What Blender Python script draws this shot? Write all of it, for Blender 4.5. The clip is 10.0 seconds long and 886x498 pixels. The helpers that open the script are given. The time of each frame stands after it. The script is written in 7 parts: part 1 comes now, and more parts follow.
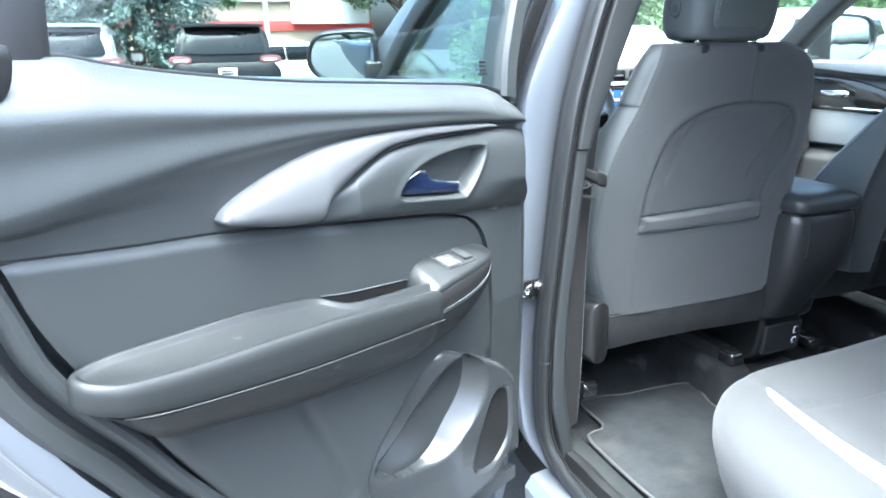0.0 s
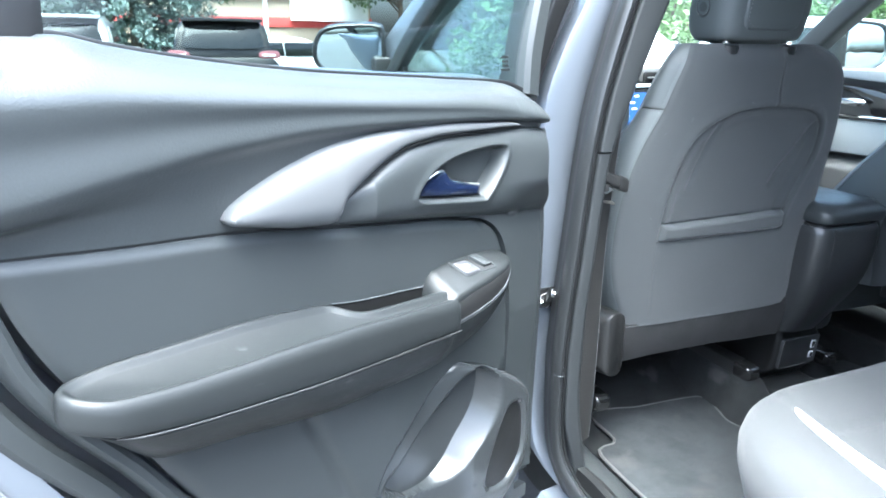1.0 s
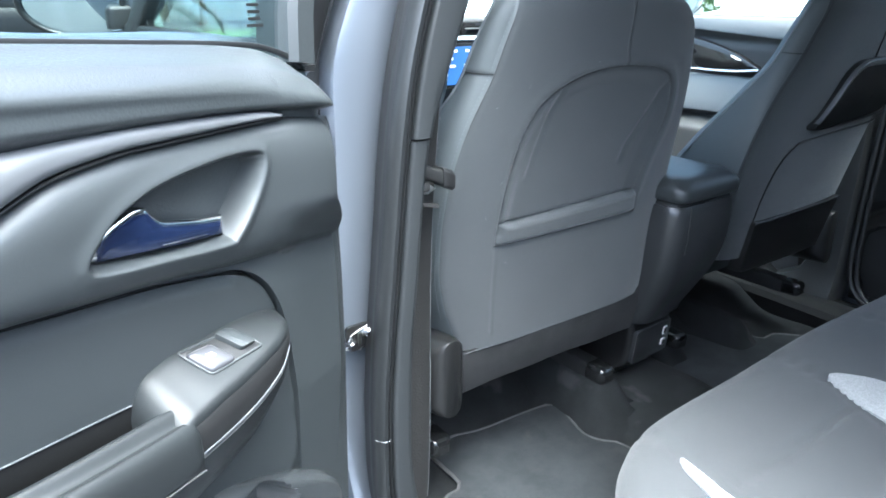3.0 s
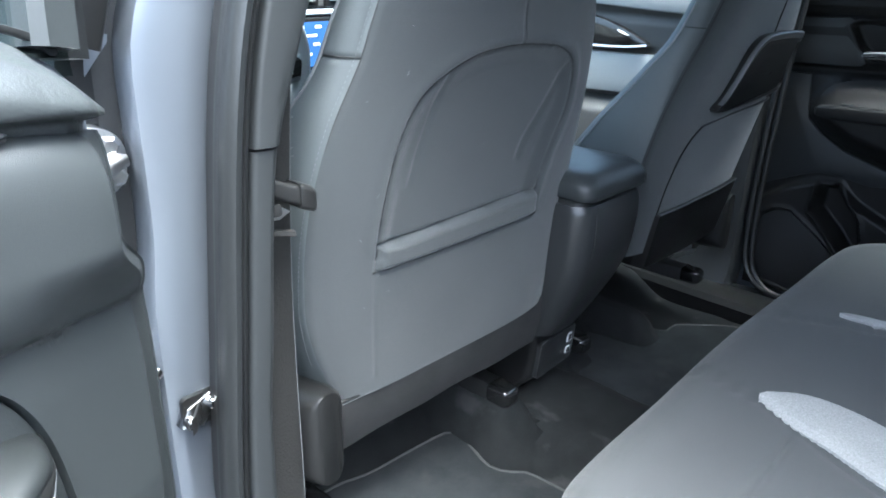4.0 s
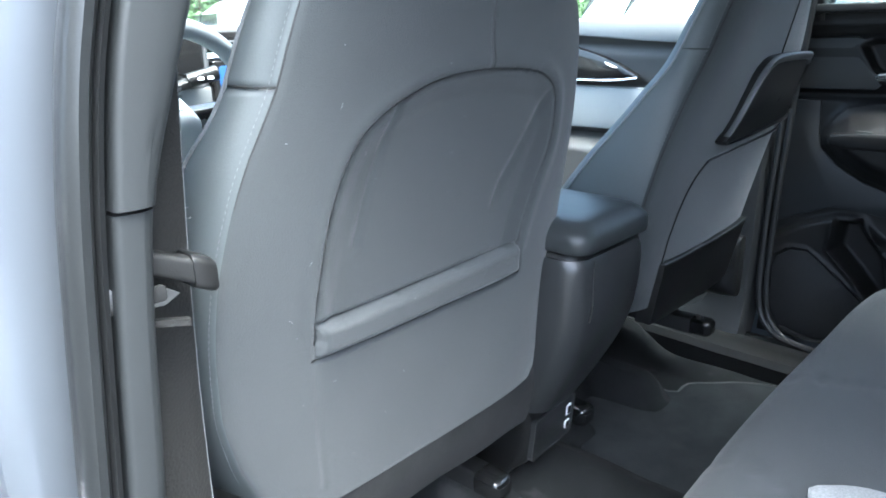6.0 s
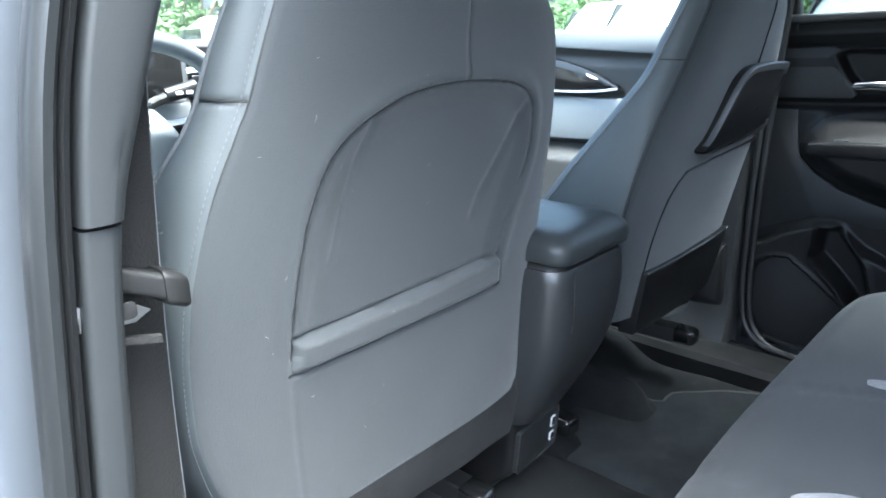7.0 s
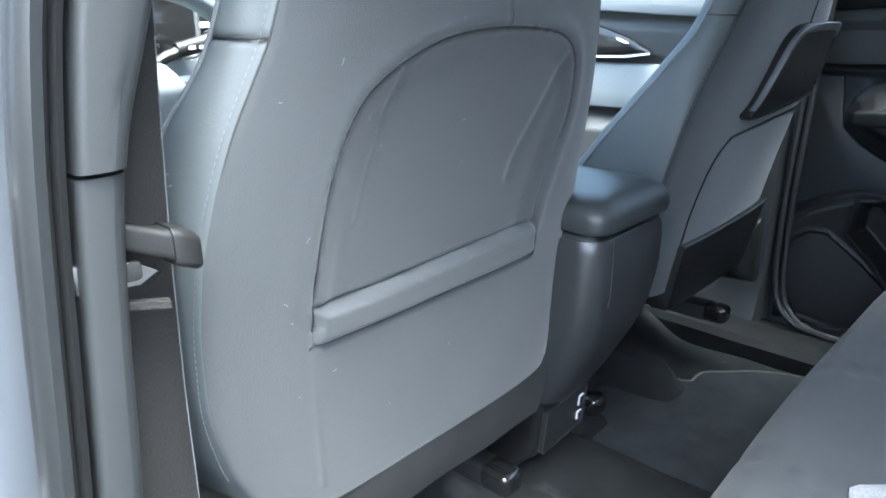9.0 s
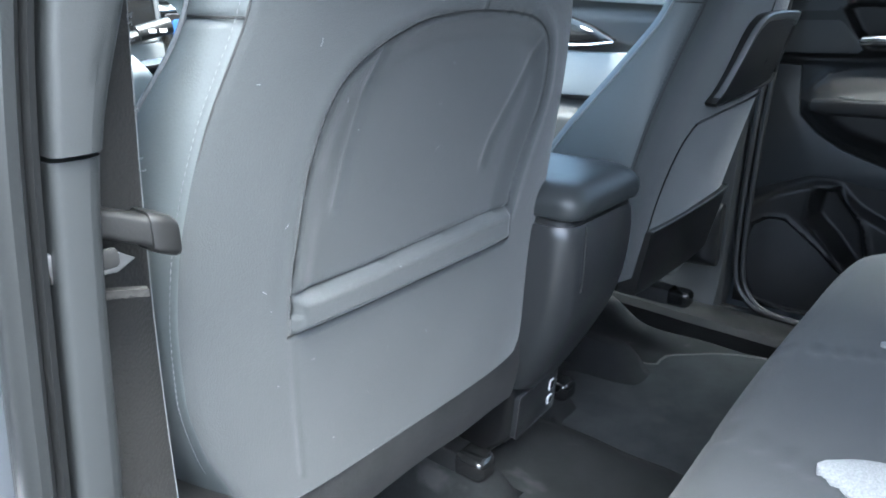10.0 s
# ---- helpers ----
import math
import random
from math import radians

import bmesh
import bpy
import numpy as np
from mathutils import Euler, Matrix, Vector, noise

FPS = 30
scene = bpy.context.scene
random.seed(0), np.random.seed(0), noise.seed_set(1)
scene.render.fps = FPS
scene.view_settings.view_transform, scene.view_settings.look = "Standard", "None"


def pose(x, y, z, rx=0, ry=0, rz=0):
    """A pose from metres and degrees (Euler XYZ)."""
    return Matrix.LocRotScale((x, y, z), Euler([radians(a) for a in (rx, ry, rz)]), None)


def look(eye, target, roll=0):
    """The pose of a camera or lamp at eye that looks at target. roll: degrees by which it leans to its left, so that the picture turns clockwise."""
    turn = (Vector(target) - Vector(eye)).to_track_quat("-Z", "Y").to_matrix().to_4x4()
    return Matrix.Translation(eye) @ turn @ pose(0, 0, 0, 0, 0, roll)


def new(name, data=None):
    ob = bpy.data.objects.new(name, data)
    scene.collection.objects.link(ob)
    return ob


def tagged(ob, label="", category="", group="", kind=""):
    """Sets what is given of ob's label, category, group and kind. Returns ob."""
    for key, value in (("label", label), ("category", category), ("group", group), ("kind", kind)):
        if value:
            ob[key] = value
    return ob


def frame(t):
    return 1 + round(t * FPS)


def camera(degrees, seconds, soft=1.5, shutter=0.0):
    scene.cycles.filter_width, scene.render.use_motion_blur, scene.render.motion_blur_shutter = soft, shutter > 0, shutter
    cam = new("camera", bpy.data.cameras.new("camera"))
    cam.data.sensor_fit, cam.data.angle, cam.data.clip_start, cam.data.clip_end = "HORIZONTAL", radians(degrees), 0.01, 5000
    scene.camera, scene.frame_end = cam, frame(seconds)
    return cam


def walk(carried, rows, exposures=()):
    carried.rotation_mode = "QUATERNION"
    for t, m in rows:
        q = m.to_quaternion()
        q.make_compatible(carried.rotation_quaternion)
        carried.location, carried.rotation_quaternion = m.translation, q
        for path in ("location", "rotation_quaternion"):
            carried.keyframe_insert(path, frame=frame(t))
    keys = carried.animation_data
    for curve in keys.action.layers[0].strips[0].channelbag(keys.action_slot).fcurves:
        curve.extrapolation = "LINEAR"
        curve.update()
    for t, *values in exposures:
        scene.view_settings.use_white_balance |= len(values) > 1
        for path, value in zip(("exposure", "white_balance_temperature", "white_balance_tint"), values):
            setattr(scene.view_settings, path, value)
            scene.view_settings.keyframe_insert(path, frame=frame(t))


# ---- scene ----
cam = camera(64.5, 10.0, soft=1.8)
PATH = [
    (0, (-1.374, 0.033, 1.22), (-0.674, 1.823, 0.666), -1.0),
    (0.5, (-1.38, 0.051, 1.219), (-0.672, 1.842, 0.679), -0.6),
    (1, (-1.381, 0.103, 1.209), (-0.665, 1.887, 0.657), 0.4),
    (1.5, (-1.383, 0.173, 1.212), (-0.611, 1.925, 0.632), 1.0),
    (2, (-1.371, 0.221, 1.21), (-0.508, 1.936, 0.651), -0.3),
    (2.5, (-1.291, 0.306, 1.192), (-0.319, 1.949, 0.596), -0.4),
    (2.7, (-1.244, 0.340, 1.195), (-0.198, 1.928, 0.576), -0.4),
    (3, (-1.165, 0.403, 1.204), (-0.051, 1.92, 0.526), 0.2),
    (3.2, (-1.126, 0.426, 1.202), (0.039, 1.896, 0.507), 0.1),
    (4.3, (-0.964, 0.621, 1.174), (0.405, 1.877, 0.435), 0.6),
    (4.5, (-0.921, 0.656, 1.158), (0.448, 1.92, 0.432), -0.0),
    (5, (-0.88, 0.68, 1.136), (0.478, 1.969, 0.435), -0.4),
    (5.5, (-0.868, 0.664, 1.143), (0.5, 1.965, 0.483), -1.1),
    (6, (-0.867, 0.652, 1.152), (0.514, 1.962, 0.537), -1.4),
    (7.5, (-0.848, 0.647, 1.148), (0.571, 1.931, 0.567), -1.9),
    (8, (-0.835, 0.676, 1.138), (0.56, 1.978, 0.538), -1.5),
    (8.5, (-0.827, 0.69, 1.13), (0.553, 1.994, 0.501), -1.6),
    (9, (-0.832, 0.7, 1.124), (0.541, 2.001, 0.473), -1.2),
    (9.5, (-0.832, 0.709, 1.118), (0.545, 1.997, 0.451), -1.0),
    (10, (-0.841, 0.715, 1.119), (0.601, 1.924, 0.439), -0.6),
]
walk(cam, [(t, look(eye, target, roll)) for t, eye, target, roll in PATH], [(0, 3.95, 5400, -1), (2, 3.85, 5400, -1), (3, 3.7, 5380, -1), (4.5, 3.8, 5500, -1), (5.5, 4.1, 5480, -1), (7.5, 4.25, 5480, -1), (10, 4.3, 5480, -1)])

# ---- world and light ----
world = bpy.data.worlds.new("world")
scene.world = world
world.use_nodes = True
wn, wl = world.node_tree.nodes, world.node_tree.links
sky = wn.new("ShaderNodeTexSky")
sky.sky_type, sky.sun_disc = "NISHITA", False
SUN_UP, SUN_ROUND = 74.0, 205.0
sky.sun_elevation, sky.sun_rotation = radians(SUN_UP), radians(SUN_ROUND)
sky.air_density, sky.dust_density, sky.ozone_density = 0.6, 9.5, 1.0
wl.new(sky.outputs["Color"], wn["Background"].inputs["Color"])
wn["Background"].inputs["Strength"].default_value = 0.15
sun = new("sun", bpy.data.lights.new("sun", "SUN"))
sun.data.energy, sun.data.angle, sun.data.color = 0.95, radians(60), (1.0, 0.97, 0.92)
sun_way = Vector((math.sin(radians(SUN_ROUND)) * math.cos(radians(SUN_UP)), math.cos(radians(SUN_ROUND)) * math.cos(radians(SUN_UP)), math.sin(radians(SUN_UP))))
sun.matrix_world = look(Vector((0, 0, 20)) + sun_way * 5, (0, 0, 20))


# ---- materials ----
def node_mat(name, base, rough=0.5, metal=0.0, grain=0.0, grain_scale=900.0, bump=0.0, blotch=0.0, blotch_scale=6.0,
             coat=0.0, tint=(1, 1, 1), rough_var=0.0, spec=0.5, sheen=0.0, weave=0.0, weave_scale=700.0):
    """A principled surface: fine grain in colour and relief, wide blotches, wear in the roughness."""
    m = bpy.data.materials.new(name)
    m.use_nodes = True
    n, l = m.node_tree.nodes, m.node_tree.links
    b = n["Principled BSDF"]
    b.inputs["Roughness"].default_value, b.inputs["Metallic"].default_value = rough, metal
    b.inputs["Specular IOR Level"].default_value = spec
    b.inputs["Coat Weight"].default_value, b.inputs["Coat Roughness"].default_value = coat, 0.08
    b.inputs["Sheen Weight"].default_value = sheen
    co = n.new("ShaderNodeTexCoord")
    colour = None
    col = (base[0], base[1], base[2], 1.0) if not isinstance(base, float) else (base * tint[0], base * tint[1], base * tint[2], 1.0)
    b.inputs["Base Color"].default_value = col

    def noise_at(scale, detail=3.0, rgh=0.6):
        t = n.new("ShaderNodeTexNoise")
        t.inputs["Scale"].default_value, t.inputs["Detail"].default_value, t.inputs["Roughness"].default_value = scale, detail, rgh
        l.new(co.outputs["Object"], t.inputs["Vector"])
        return t.outputs["Fac"]

    def span(fac, lo, hi):
        r = n.new("ShaderNodeMapRange")
        r.inputs["From Min"].default_value, r.inputs["From Max"].default_value = 0.22, 0.78
        r.inputs["To Min"].default_value, r.inputs["To Max"].default_value = lo, hi
        l.new(fac, r.inputs["Value"])
        return r.outputs["Result"]

    factor = None
    for amount, scale in ((blotch, blotch_scale), (grain, grain_scale)):
        if amount:
            f = span(noise_at(scale), 1 - amount, 1 + amount)
            if factor is None:
                factor = f
            else:
                mul = n.new("ShaderNodeMath")
                mul.operation = "MULTIPLY"
                l.new(factor, mul.inputs[0]), l.new(f, mul.inputs[1])
                factor = mul.outputs[0]
    if factor is not None:
        sc = n.new("ShaderNodeVectorMath")
        sc.operation = "SCALE"
        sc.inputs[0].default_value = col[:3]
        l.new(factor, sc.inputs["Scale"])
        l.new(sc.outputs["Vector"], b.inputs["Base Color"])
    if rough_var:
        l.new(span(noise_at(7.0, 1.0), rough - rough_var, rough + rough_var), b.inputs["Roughness"])
    if bump or weave:
        bp = n.new("ShaderNodeBump")
        bp.inputs["Distance"].default_value = 0.0006
        bp.inputs["Strength"].default_value = max(bump, weave)
        if weave:
            vo = n.new("ShaderNodeTexVoronoi")
            vo.inputs["Scale"].default_value = weave_scale
            l.new(co.outputs["Object"], vo.inputs["Vector"])
            l.new(vo.outputs["Distance"], bp.inputs["Height"])
        else:
            l.new(noise_at(grain_scale, 2.0), bp.inputs["Height"])
        l.new(bp.outputs["Normal"], b.inputs["Normal"])
    return m


M = {}
M["trim"] = node_mat("moulded_trim", 0.033, 0.36, spec=0.42, grain=0.10, grain_scale=1400, bump=0.35, blotch=0.06, blotch_scale=7, tint=(0.90, 1.0, 1.03))
M["trim_soft"] = node_mat("grained_trim", 0.038, 0.31, grain=0.08, grain_scale=420, bump=0.5, blotch=0.06, blotch_scale=9, tint=(0.90, 1.0, 1.03))
# far-side copy of the moulded trim, darker: that side's shade in the colour
M["trim_black"] = node_mat("far_trim_darkened", 0.010, 0.48, spec=0.3, grain=0.15, grain_scale=900, bump=0.3, blotch=0.1)
M["pillar_trim"] = node_mat("pillar_cover_plastic", 0.024, 0.50, spec=0.35, grain=0.10, grain_scale=1400, bump=0.35, blotch=0.08, blotch_scale=7, tint=(0.92, 1.0, 1.05))
M["cup_black"] = node_mat("matt_black_cup", 0.006, 0.7, spec=0.12, grain=0.2, grain_scale=900, bump=0.2)
M["pocket"] = node_mat("glossy_pocket_plastic", 0.036, 0.17, grain=0.08, grain_scale=1400, bump=0.12, blotch=0.06, blotch_scale=7, rough_var=0.04, tint=(0.92, 1.0, 1.04))
M["trim_dark"] = node_mat("dark_trim", 0.011, 0.38, grain=0.15, grain_scale=900, bump=0.3, blotch=0.1)
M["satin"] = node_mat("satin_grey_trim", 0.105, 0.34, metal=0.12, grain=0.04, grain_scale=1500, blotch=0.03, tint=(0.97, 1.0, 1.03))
M["satin_dark"] = node_mat("dark_satin_trim", 0.05, 0.30, metal=0.1, grain=0.04, grain_scale=1500, blotch=0.03)
M["film_blue"] = node_mat("dark_blue_gloss", (0.010, 0.016, 0.042), 0.12, metal=0.3, grain=0.2, grain_scale=80, coat=0.6, rough_var=0.05)
M["chrome"] = node_mat("chrome", 0.85, 0.06, metal=1.0, rough_var=0.02)
M["gloss_black"] = node_mat("gloss_black", 0.012, 0.12, grain=0.1, grain_scale=60, coat=0.4)
M["seal_grey"] = node_mat("grey_seal_cover", 0.018, 0.36, grain=0.12, grain_scale=500, bump=0.2, blotch=0.1, tint=(0.93, 1.0, 1.05))
M["rubber"] = node_mat("rubber_seal", 0.011, 0.5, tint=(0.95, 1.0, 1.06), grain=0.2, grain_scale=300, bump=0.2, blotch=0.15, rough_var=0.1)
M["fabric"] = node_mat("seat_fabric", 0.044, 0.85, grain=0.16, grain_scale=1600, blotch=0.07, blotch_scale=5, weave=0.45, weave_scale=900, tint=(0.91, 1.0, 1.05), sheen=0.25, spec=0.25)
M["fabric_in"] = node_mat("seat_panel_fabric", 0.040, 0.85, grain=0.16, grain_scale=1600, blotch=0.07, blotch_scale=5, weave=0.45, weave_scale=950, tint=(0.91, 1.0, 1.05), sheen=0.25, spec=0.25)
M["vinyl"] = node_mat("seat_side_vinyl", 0.076, 0.55, grain=0.08, grain_scale=700, bump=0.35, blotch=0.06, tint=(0.90, 1.01, 1.04))
M["skirt"] = node_mat("seat_skirt_cloth", 0.022, 0.95, grain=0.35, grain_scale=1100, blotch=0.2, blotch_scale=14, weave=0.3, tint=(1, 1, 1.03), sheen=0.03, spec=0.15)
M["bench"] = node_mat("bench_fabric", 0.054, 0.88, grain=0.18, grain_scale=1200, blotch=0.06, blotch_scale=6, weave=0.5, weave_scale=800, tint=(0.96, 1.0, 1.03), sheen=0.12, spec=0.25)
M["bench_light"] = node_mat("pale_woven_strip", 0.26, 0.85, grain=0.30, grain_scale=420, weave=0.6, weave_scale=260, sheen=0.2, spec=0.25)
M["thread_grey"] = node_mat("grey_thread", 0.12, 0.8, grain=0.2, grain_scale=500, tint=(0.95, 1, 1.05))
M["console"] = node_mat("console_shell", 0.026, 0.30, grain=0.1, grain_scale=900, bump=0.25, blotch=0.06, tint=(0.96, 1, 1.04))
M["switch"] = node_mat("switch_plastic", 0.055, 0.3, grain=0.06, grain_scale=900, tint=(0.98, 0.98, 1.06))
M["clip"] = node_mat("clip_plastic", 0.012, 0.5, spec=0.35, grain=0.1, grain_scale=700, bump=0.2, blotch=0.1)
M["thread"] = node_mat("pale_thread", 0.17, 0.8, grain=0.2, grain_scale=500, tint=(0.95, 1, 1.05))
M["carpet"] = node_mat("carpet", 0.015, 0.95, grain=0.5, grain_scale=900, bump=0.9, blotch=0.45, blotch_scale=9, tint=(0.94, 1.0, 1.03), spec=0.2)
M["mat"] = node_mat("floor_mat_pile", 0.032, 0.95, grain=0.35, grain_scale=800, bump=0.9, blotch=0.32, blotch_scale=16, tint=(0.92, 1.0, 1.06), spec=0.2)
M["mat_edge"] = node_mat("mat_binding", 0.055, 0.8, grain=0.3, grain_scale=700, weave=0.4)
M["paint"] = node_mat("silver_blue_paint", (0.20, 0.22, 0.255), 0.34, metal=0.6, grain=0.05, grain_scale=2500, coat=0.8, blotch=0.02)
M["belt"] = node_mat("belt_webbing", 0.017, 0.75, grain=0.25, grain_scale=1500, weave=0.9, weave_scale=330, tint=(1.03, 1.0, 0.97), spec=0.3)
M["steel"] = node_mat("bare_steel", 0.55, 0.33, metal=1.0, grain=0.15, grain_scale=150, blotch=0.15, rough_var=0.1)
M["cavity"] = node_mat("shaded_black_plastic", 0.012, 0.6, grain=0.3, grain_scale=400, bump=0.2)
M["headliner"] = node_mat("headliner_cloth", 0.60, 0.95, grain=0.15, grain_scale=900, bump=0.3)
M["dash"] = node_mat("dash_top", 0.065, 0.55, grain=0.1, grain_scale=700, bump=0.4, blotch=0.05)
M["dash_light"] = node_mat("dash_insert", 0.30, 0.5, grain=0.1, grain_scale=700, bump=0.3, tint=(0.93, 1.0, 1.02))
M["speaker"] = node_mat("speaker_cloth", 0.018, 0.8, grain=0.4, grain_scale=800, bump=0.8)
M["white_print"] = node_mat("white_print", 0.75, 0.6, grain=0.05, grain_scale=900)
M["asphalt"] = node_mat("asphalt", 0.05, 0.9, grain=0.35, grain_scale=60, bump=0.6, blotch=0.25, blotch_scale=0.5)
M["concrete"] = node_mat("concrete", 0.30, 0.9, grain=0.2, grain_scale=30, bump=0.4, blotch=0.15, blotch_scale=1.5)
M["lawn"] = node_mat("lawn", (0.07, 0.12, 0.03), 0.95, grain=0.5, grain_scale=30, bump=0.8, blotch=0.3, blotch_scale=0.7)
M["bark"] = node_mat("bark", (0.10, 0.075, 0.055), 0.95, grain=0.4, grain_scale=20, bump=0.8, blotch=0.2)
M["spruce"] = node_mat("blue_spruce_needles", (0.105, 0.140, 0.130), 0.85, grain=0.4, grain_scale=8, blotch=0.3, blotch_scale=1.2)
M["leaf"] = node_mat("green_leaves", (0.12, 0.19, 0.07), 0.75, grain=0.4, grain_scale=9, blotch=0.35, blotch_scale=1.3)
M["white_wall"] = node_mat("white_sign_panel", 0.80, 0.6, grain=0.05, grain_scale=20, blotch=0.04, blotch_scale=0.6)
M["red_wall"] = node_mat("red_fascia", (0.55, 0.06, 0.05), 0.6, grain=0.08, grain_scale=10, blotch=0.08)
M["brick_wall"] = node_mat("tan_brick_wall", (0.42, 0.33, 0.25), 0.9, grain=0.25, grain_scale=18, blotch=0.12)
M["tyre"] = node_mat("tyre", 0.02, 0.85, grain=0.2, grain_scale=60, bump=0.3)
M["alloy"] = node_mat("alloy_rim", 0.5, 0.35, metal=0.9, grain=0.05, grain_scale=200)
M["tail_red"] = node_mat("red_tail_lens", (0.20, 0.07, 0.075), 0.2, grain=0.15, grain_scale=40, coat=0.6)
M["lens_clear"] = node_mat("clear_lens", 0.65, 0.12, grain=0.1, grain_scale=60, coat=0.6)
M["car_black"] = node_mat("black_car_paint", 0.010, 0.22, spec=0.28, grain=0.05, grain_scale=900, blotch=0.1)
M["car_silver"] = node_mat("silver_car_paint", 0.30, 0.30, metal=0.5, grain=0.05, grain_scale=900, coat=0.6)
M["car_white"] = node_mat("white_car_paint", 0.70, 0.28, grain=0.02, grain_scale=900, coat=0.6, blotch=0.02)
M["dark_glass"] = node_mat("dark_car_glass", 0.012, 0.05, grain=0.1, grain_scale=5, spec=0.4, tint=(0.9, 1, 1.02))
M["mirror"] = node_mat("mirror_silvering", (0.74, 0.84, 0.88), 0.02, metal=1.0)

def worn(m, scale, along, level, tone):
    """Pale rub marks over a surface: stretched noise above a level."""
    n, l = m.node_tree.nodes, m.node_tree.links
    b = n["Principled BSDF"]
    co, mp, t, t2, r, mul, mix = n.new("ShaderNodeTexCoord"), n.new("ShaderNodeMapping"), n.new("ShaderNodeTexNoise"), n.new("ShaderNodeTexNoise"), n.new("ShaderNodeMapRange"), n.new("ShaderNodeMath"), n.new("ShaderNodeMix")
    mp.inputs["Scale"].default_value = along
    l.new(co.outputs["Object"], mp.inputs["Vector"]), l.new(mp.outputs["Vector"], t.inputs["Vector"]), l.new(co.outputs["Object"], t2.inputs["Vector"])
    t.inputs["Scale"].default_value, t.inputs["Detail"].default_value = scale, 5.0
    t2.inputs["Scale"].default_value, t2.inputs["Detail"].default_value = 9.0, 1.0
    mul.operation = "MULTIPLY"
    l.new(t.outputs["Fac"], mul.inputs[0]), l.new(t2.outputs["Fac"], mul.inputs[1])
    r.inputs["From Min"].default_value, r.inputs["From Max"].default_value = level, level + 0.10
    r.inputs["To Min"].default_value, r.inputs["To Max"].default_value = 0.0, 0.7
    l.new(mul.outputs[0], r.inputs["Value"]), l.new(r.outputs["Result"], mix.inputs[0])
    mix.data_type = "RGBA"
    src = b.inputs["Base Color"].links[0].from_socket
    l.new(src, mix.inputs[6])
    mix.inputs[7].default_value = (tone, tone, tone, 1)
    l.new(mix.outputs[2], b.inputs["Base Color"])
    return m


# pale rub marks are wear; the base is darkened for shade from above
M["trim_worn"] = worn(node_mat("worn_trim_dimmed", 0.016, 0.40, spec=0.30, grain=0.10, grain_scale=1400, bump=0.35, blotch=0.06, blotch_scale=7, tint=(0.90, 1.0, 1.03)), 40.0, (1.0, 1.0, 3.0), 0.40, 0.09)
worn(M["carpet"], 14.0, (2.0, 1.0, 1.0), 0.33, 0.05)
worn(M["mat"], 12.0, (1.0, 1.0, 1.0), 0.36, 0.05)


def glass_mat(name, tone):
    """Thin clear glass: mirror-like at a slant, else a slight tint."""
    glass = bpy.data.materials.new(name)
    glass.use_nodes = True
    gn, gl = glass.node_tree.nodes, glass.node_tree.links
    gn.remove(gn["Principled BSDF"])
    gt, gg, gm, gf = gn.new("ShaderNodeBsdfTransparent"), gn.new("ShaderNodeBsdfGlossy"), gn.new("ShaderNodeMixShader"), gn.new("ShaderNodeLayerWeight")
    gp, gr = gn.new("ShaderNodeMath"), gn.new("ShaderNodeMapRange")
    gp.operation, gp.inputs[1].default_value = "POWER", 4.0
    gr.inputs["To Min"].default_value, gr.inputs["To Max"].default_value = 0.035, 0.80
    gt.inputs["Color"].default_value, gg.inputs["Roughness"].default_value, gf.inputs["Blend"].default_value = tone, 0.0, 0.5
    gl.new(gf.outputs["Facing"], gp.inputs[0]), gl.new(gp.outputs[0], gr.inputs["Value"]), gl.new(gr.outputs["Result"], gm.inputs["Fac"]), gl.new(gt.outputs["BSDF"], gm.inputs[1]), gl.new(gg.outputs["BSDF"], gm.inputs[2])
    gl.new(gm.outputs["Shader"], gn["Material Output"].inputs["Surface"])
    return glass


M["glass"] = glass_mat("clear_window_glass", (0.91, 0.965, 0.95, 1))
M["glass_side"] = glass_mat("green_side_glass", (0.84, 0.91, 0.89, 1))
M["glass_rear"] = glass_mat("tinted_side_glass", (0.66, 0.72, 0.71, 1))
# darker than the near window's tint, to cut light from the far side
M["glass_privacy"] = glass_mat("light_cutting_glass", (0.48, 0.53, 0.53, 1))
M["glass_tail"] = glass_mat("dark_tailgate_glass", (0.45, 0.50, 0.50, 1))


def screen_mat():
    """A lit display: a blue field that glows."""
    m = bpy.data.materials.new("lit_display")
    m.use_nodes = True
    n, l = m.node_tree.nodes, m.node_tree.links
    b = n["Principled BSDF"]
    b.inputs["Base Color"].default_value, b.inputs["Roughness"].default_value = (0.01, 0.02, 0.05, 1), 0.15
    t = n.new("ShaderNodeTexNoise")
    co = n.new("ShaderNodeTexCoord")
    t.inputs["Scale"].default_value = 9
    l.new(co.outputs["Object"], t.inputs["Vector"])
    r = n.new("ShaderNodeValToRGB")
    r.color_ramp.elements[0].color, r.color_ramp.elements[1].color = (0.02, 0.06, 0.22, 1), (0.10, 0.25, 0.60, 1)
    l.new(t.outputs["Fac"], r.inputs["Fac"])
    l.new(r.outputs["Color"], b.inputs["Emission Color"])
    b.inputs["Emission Strength"].default_value = 0.16
    return m


M["screen"] = screen_mat()
# emission stands in for a warm reflection on the door's sweep
glint_mat = bpy.data.materials.new("warm_glint_glow")
glint_mat.use_nodes = True
glint_mat.node_tree.nodes["Principled BSDF"].inputs["Emission Color"].default_value = (1.0, 0.62, 0.30, 1)
glint_mat.node_tree.nodes["Principled BSDF"].inputs["Emission Strength"].default_value = 0.035
M["lamp"] = glint_mat


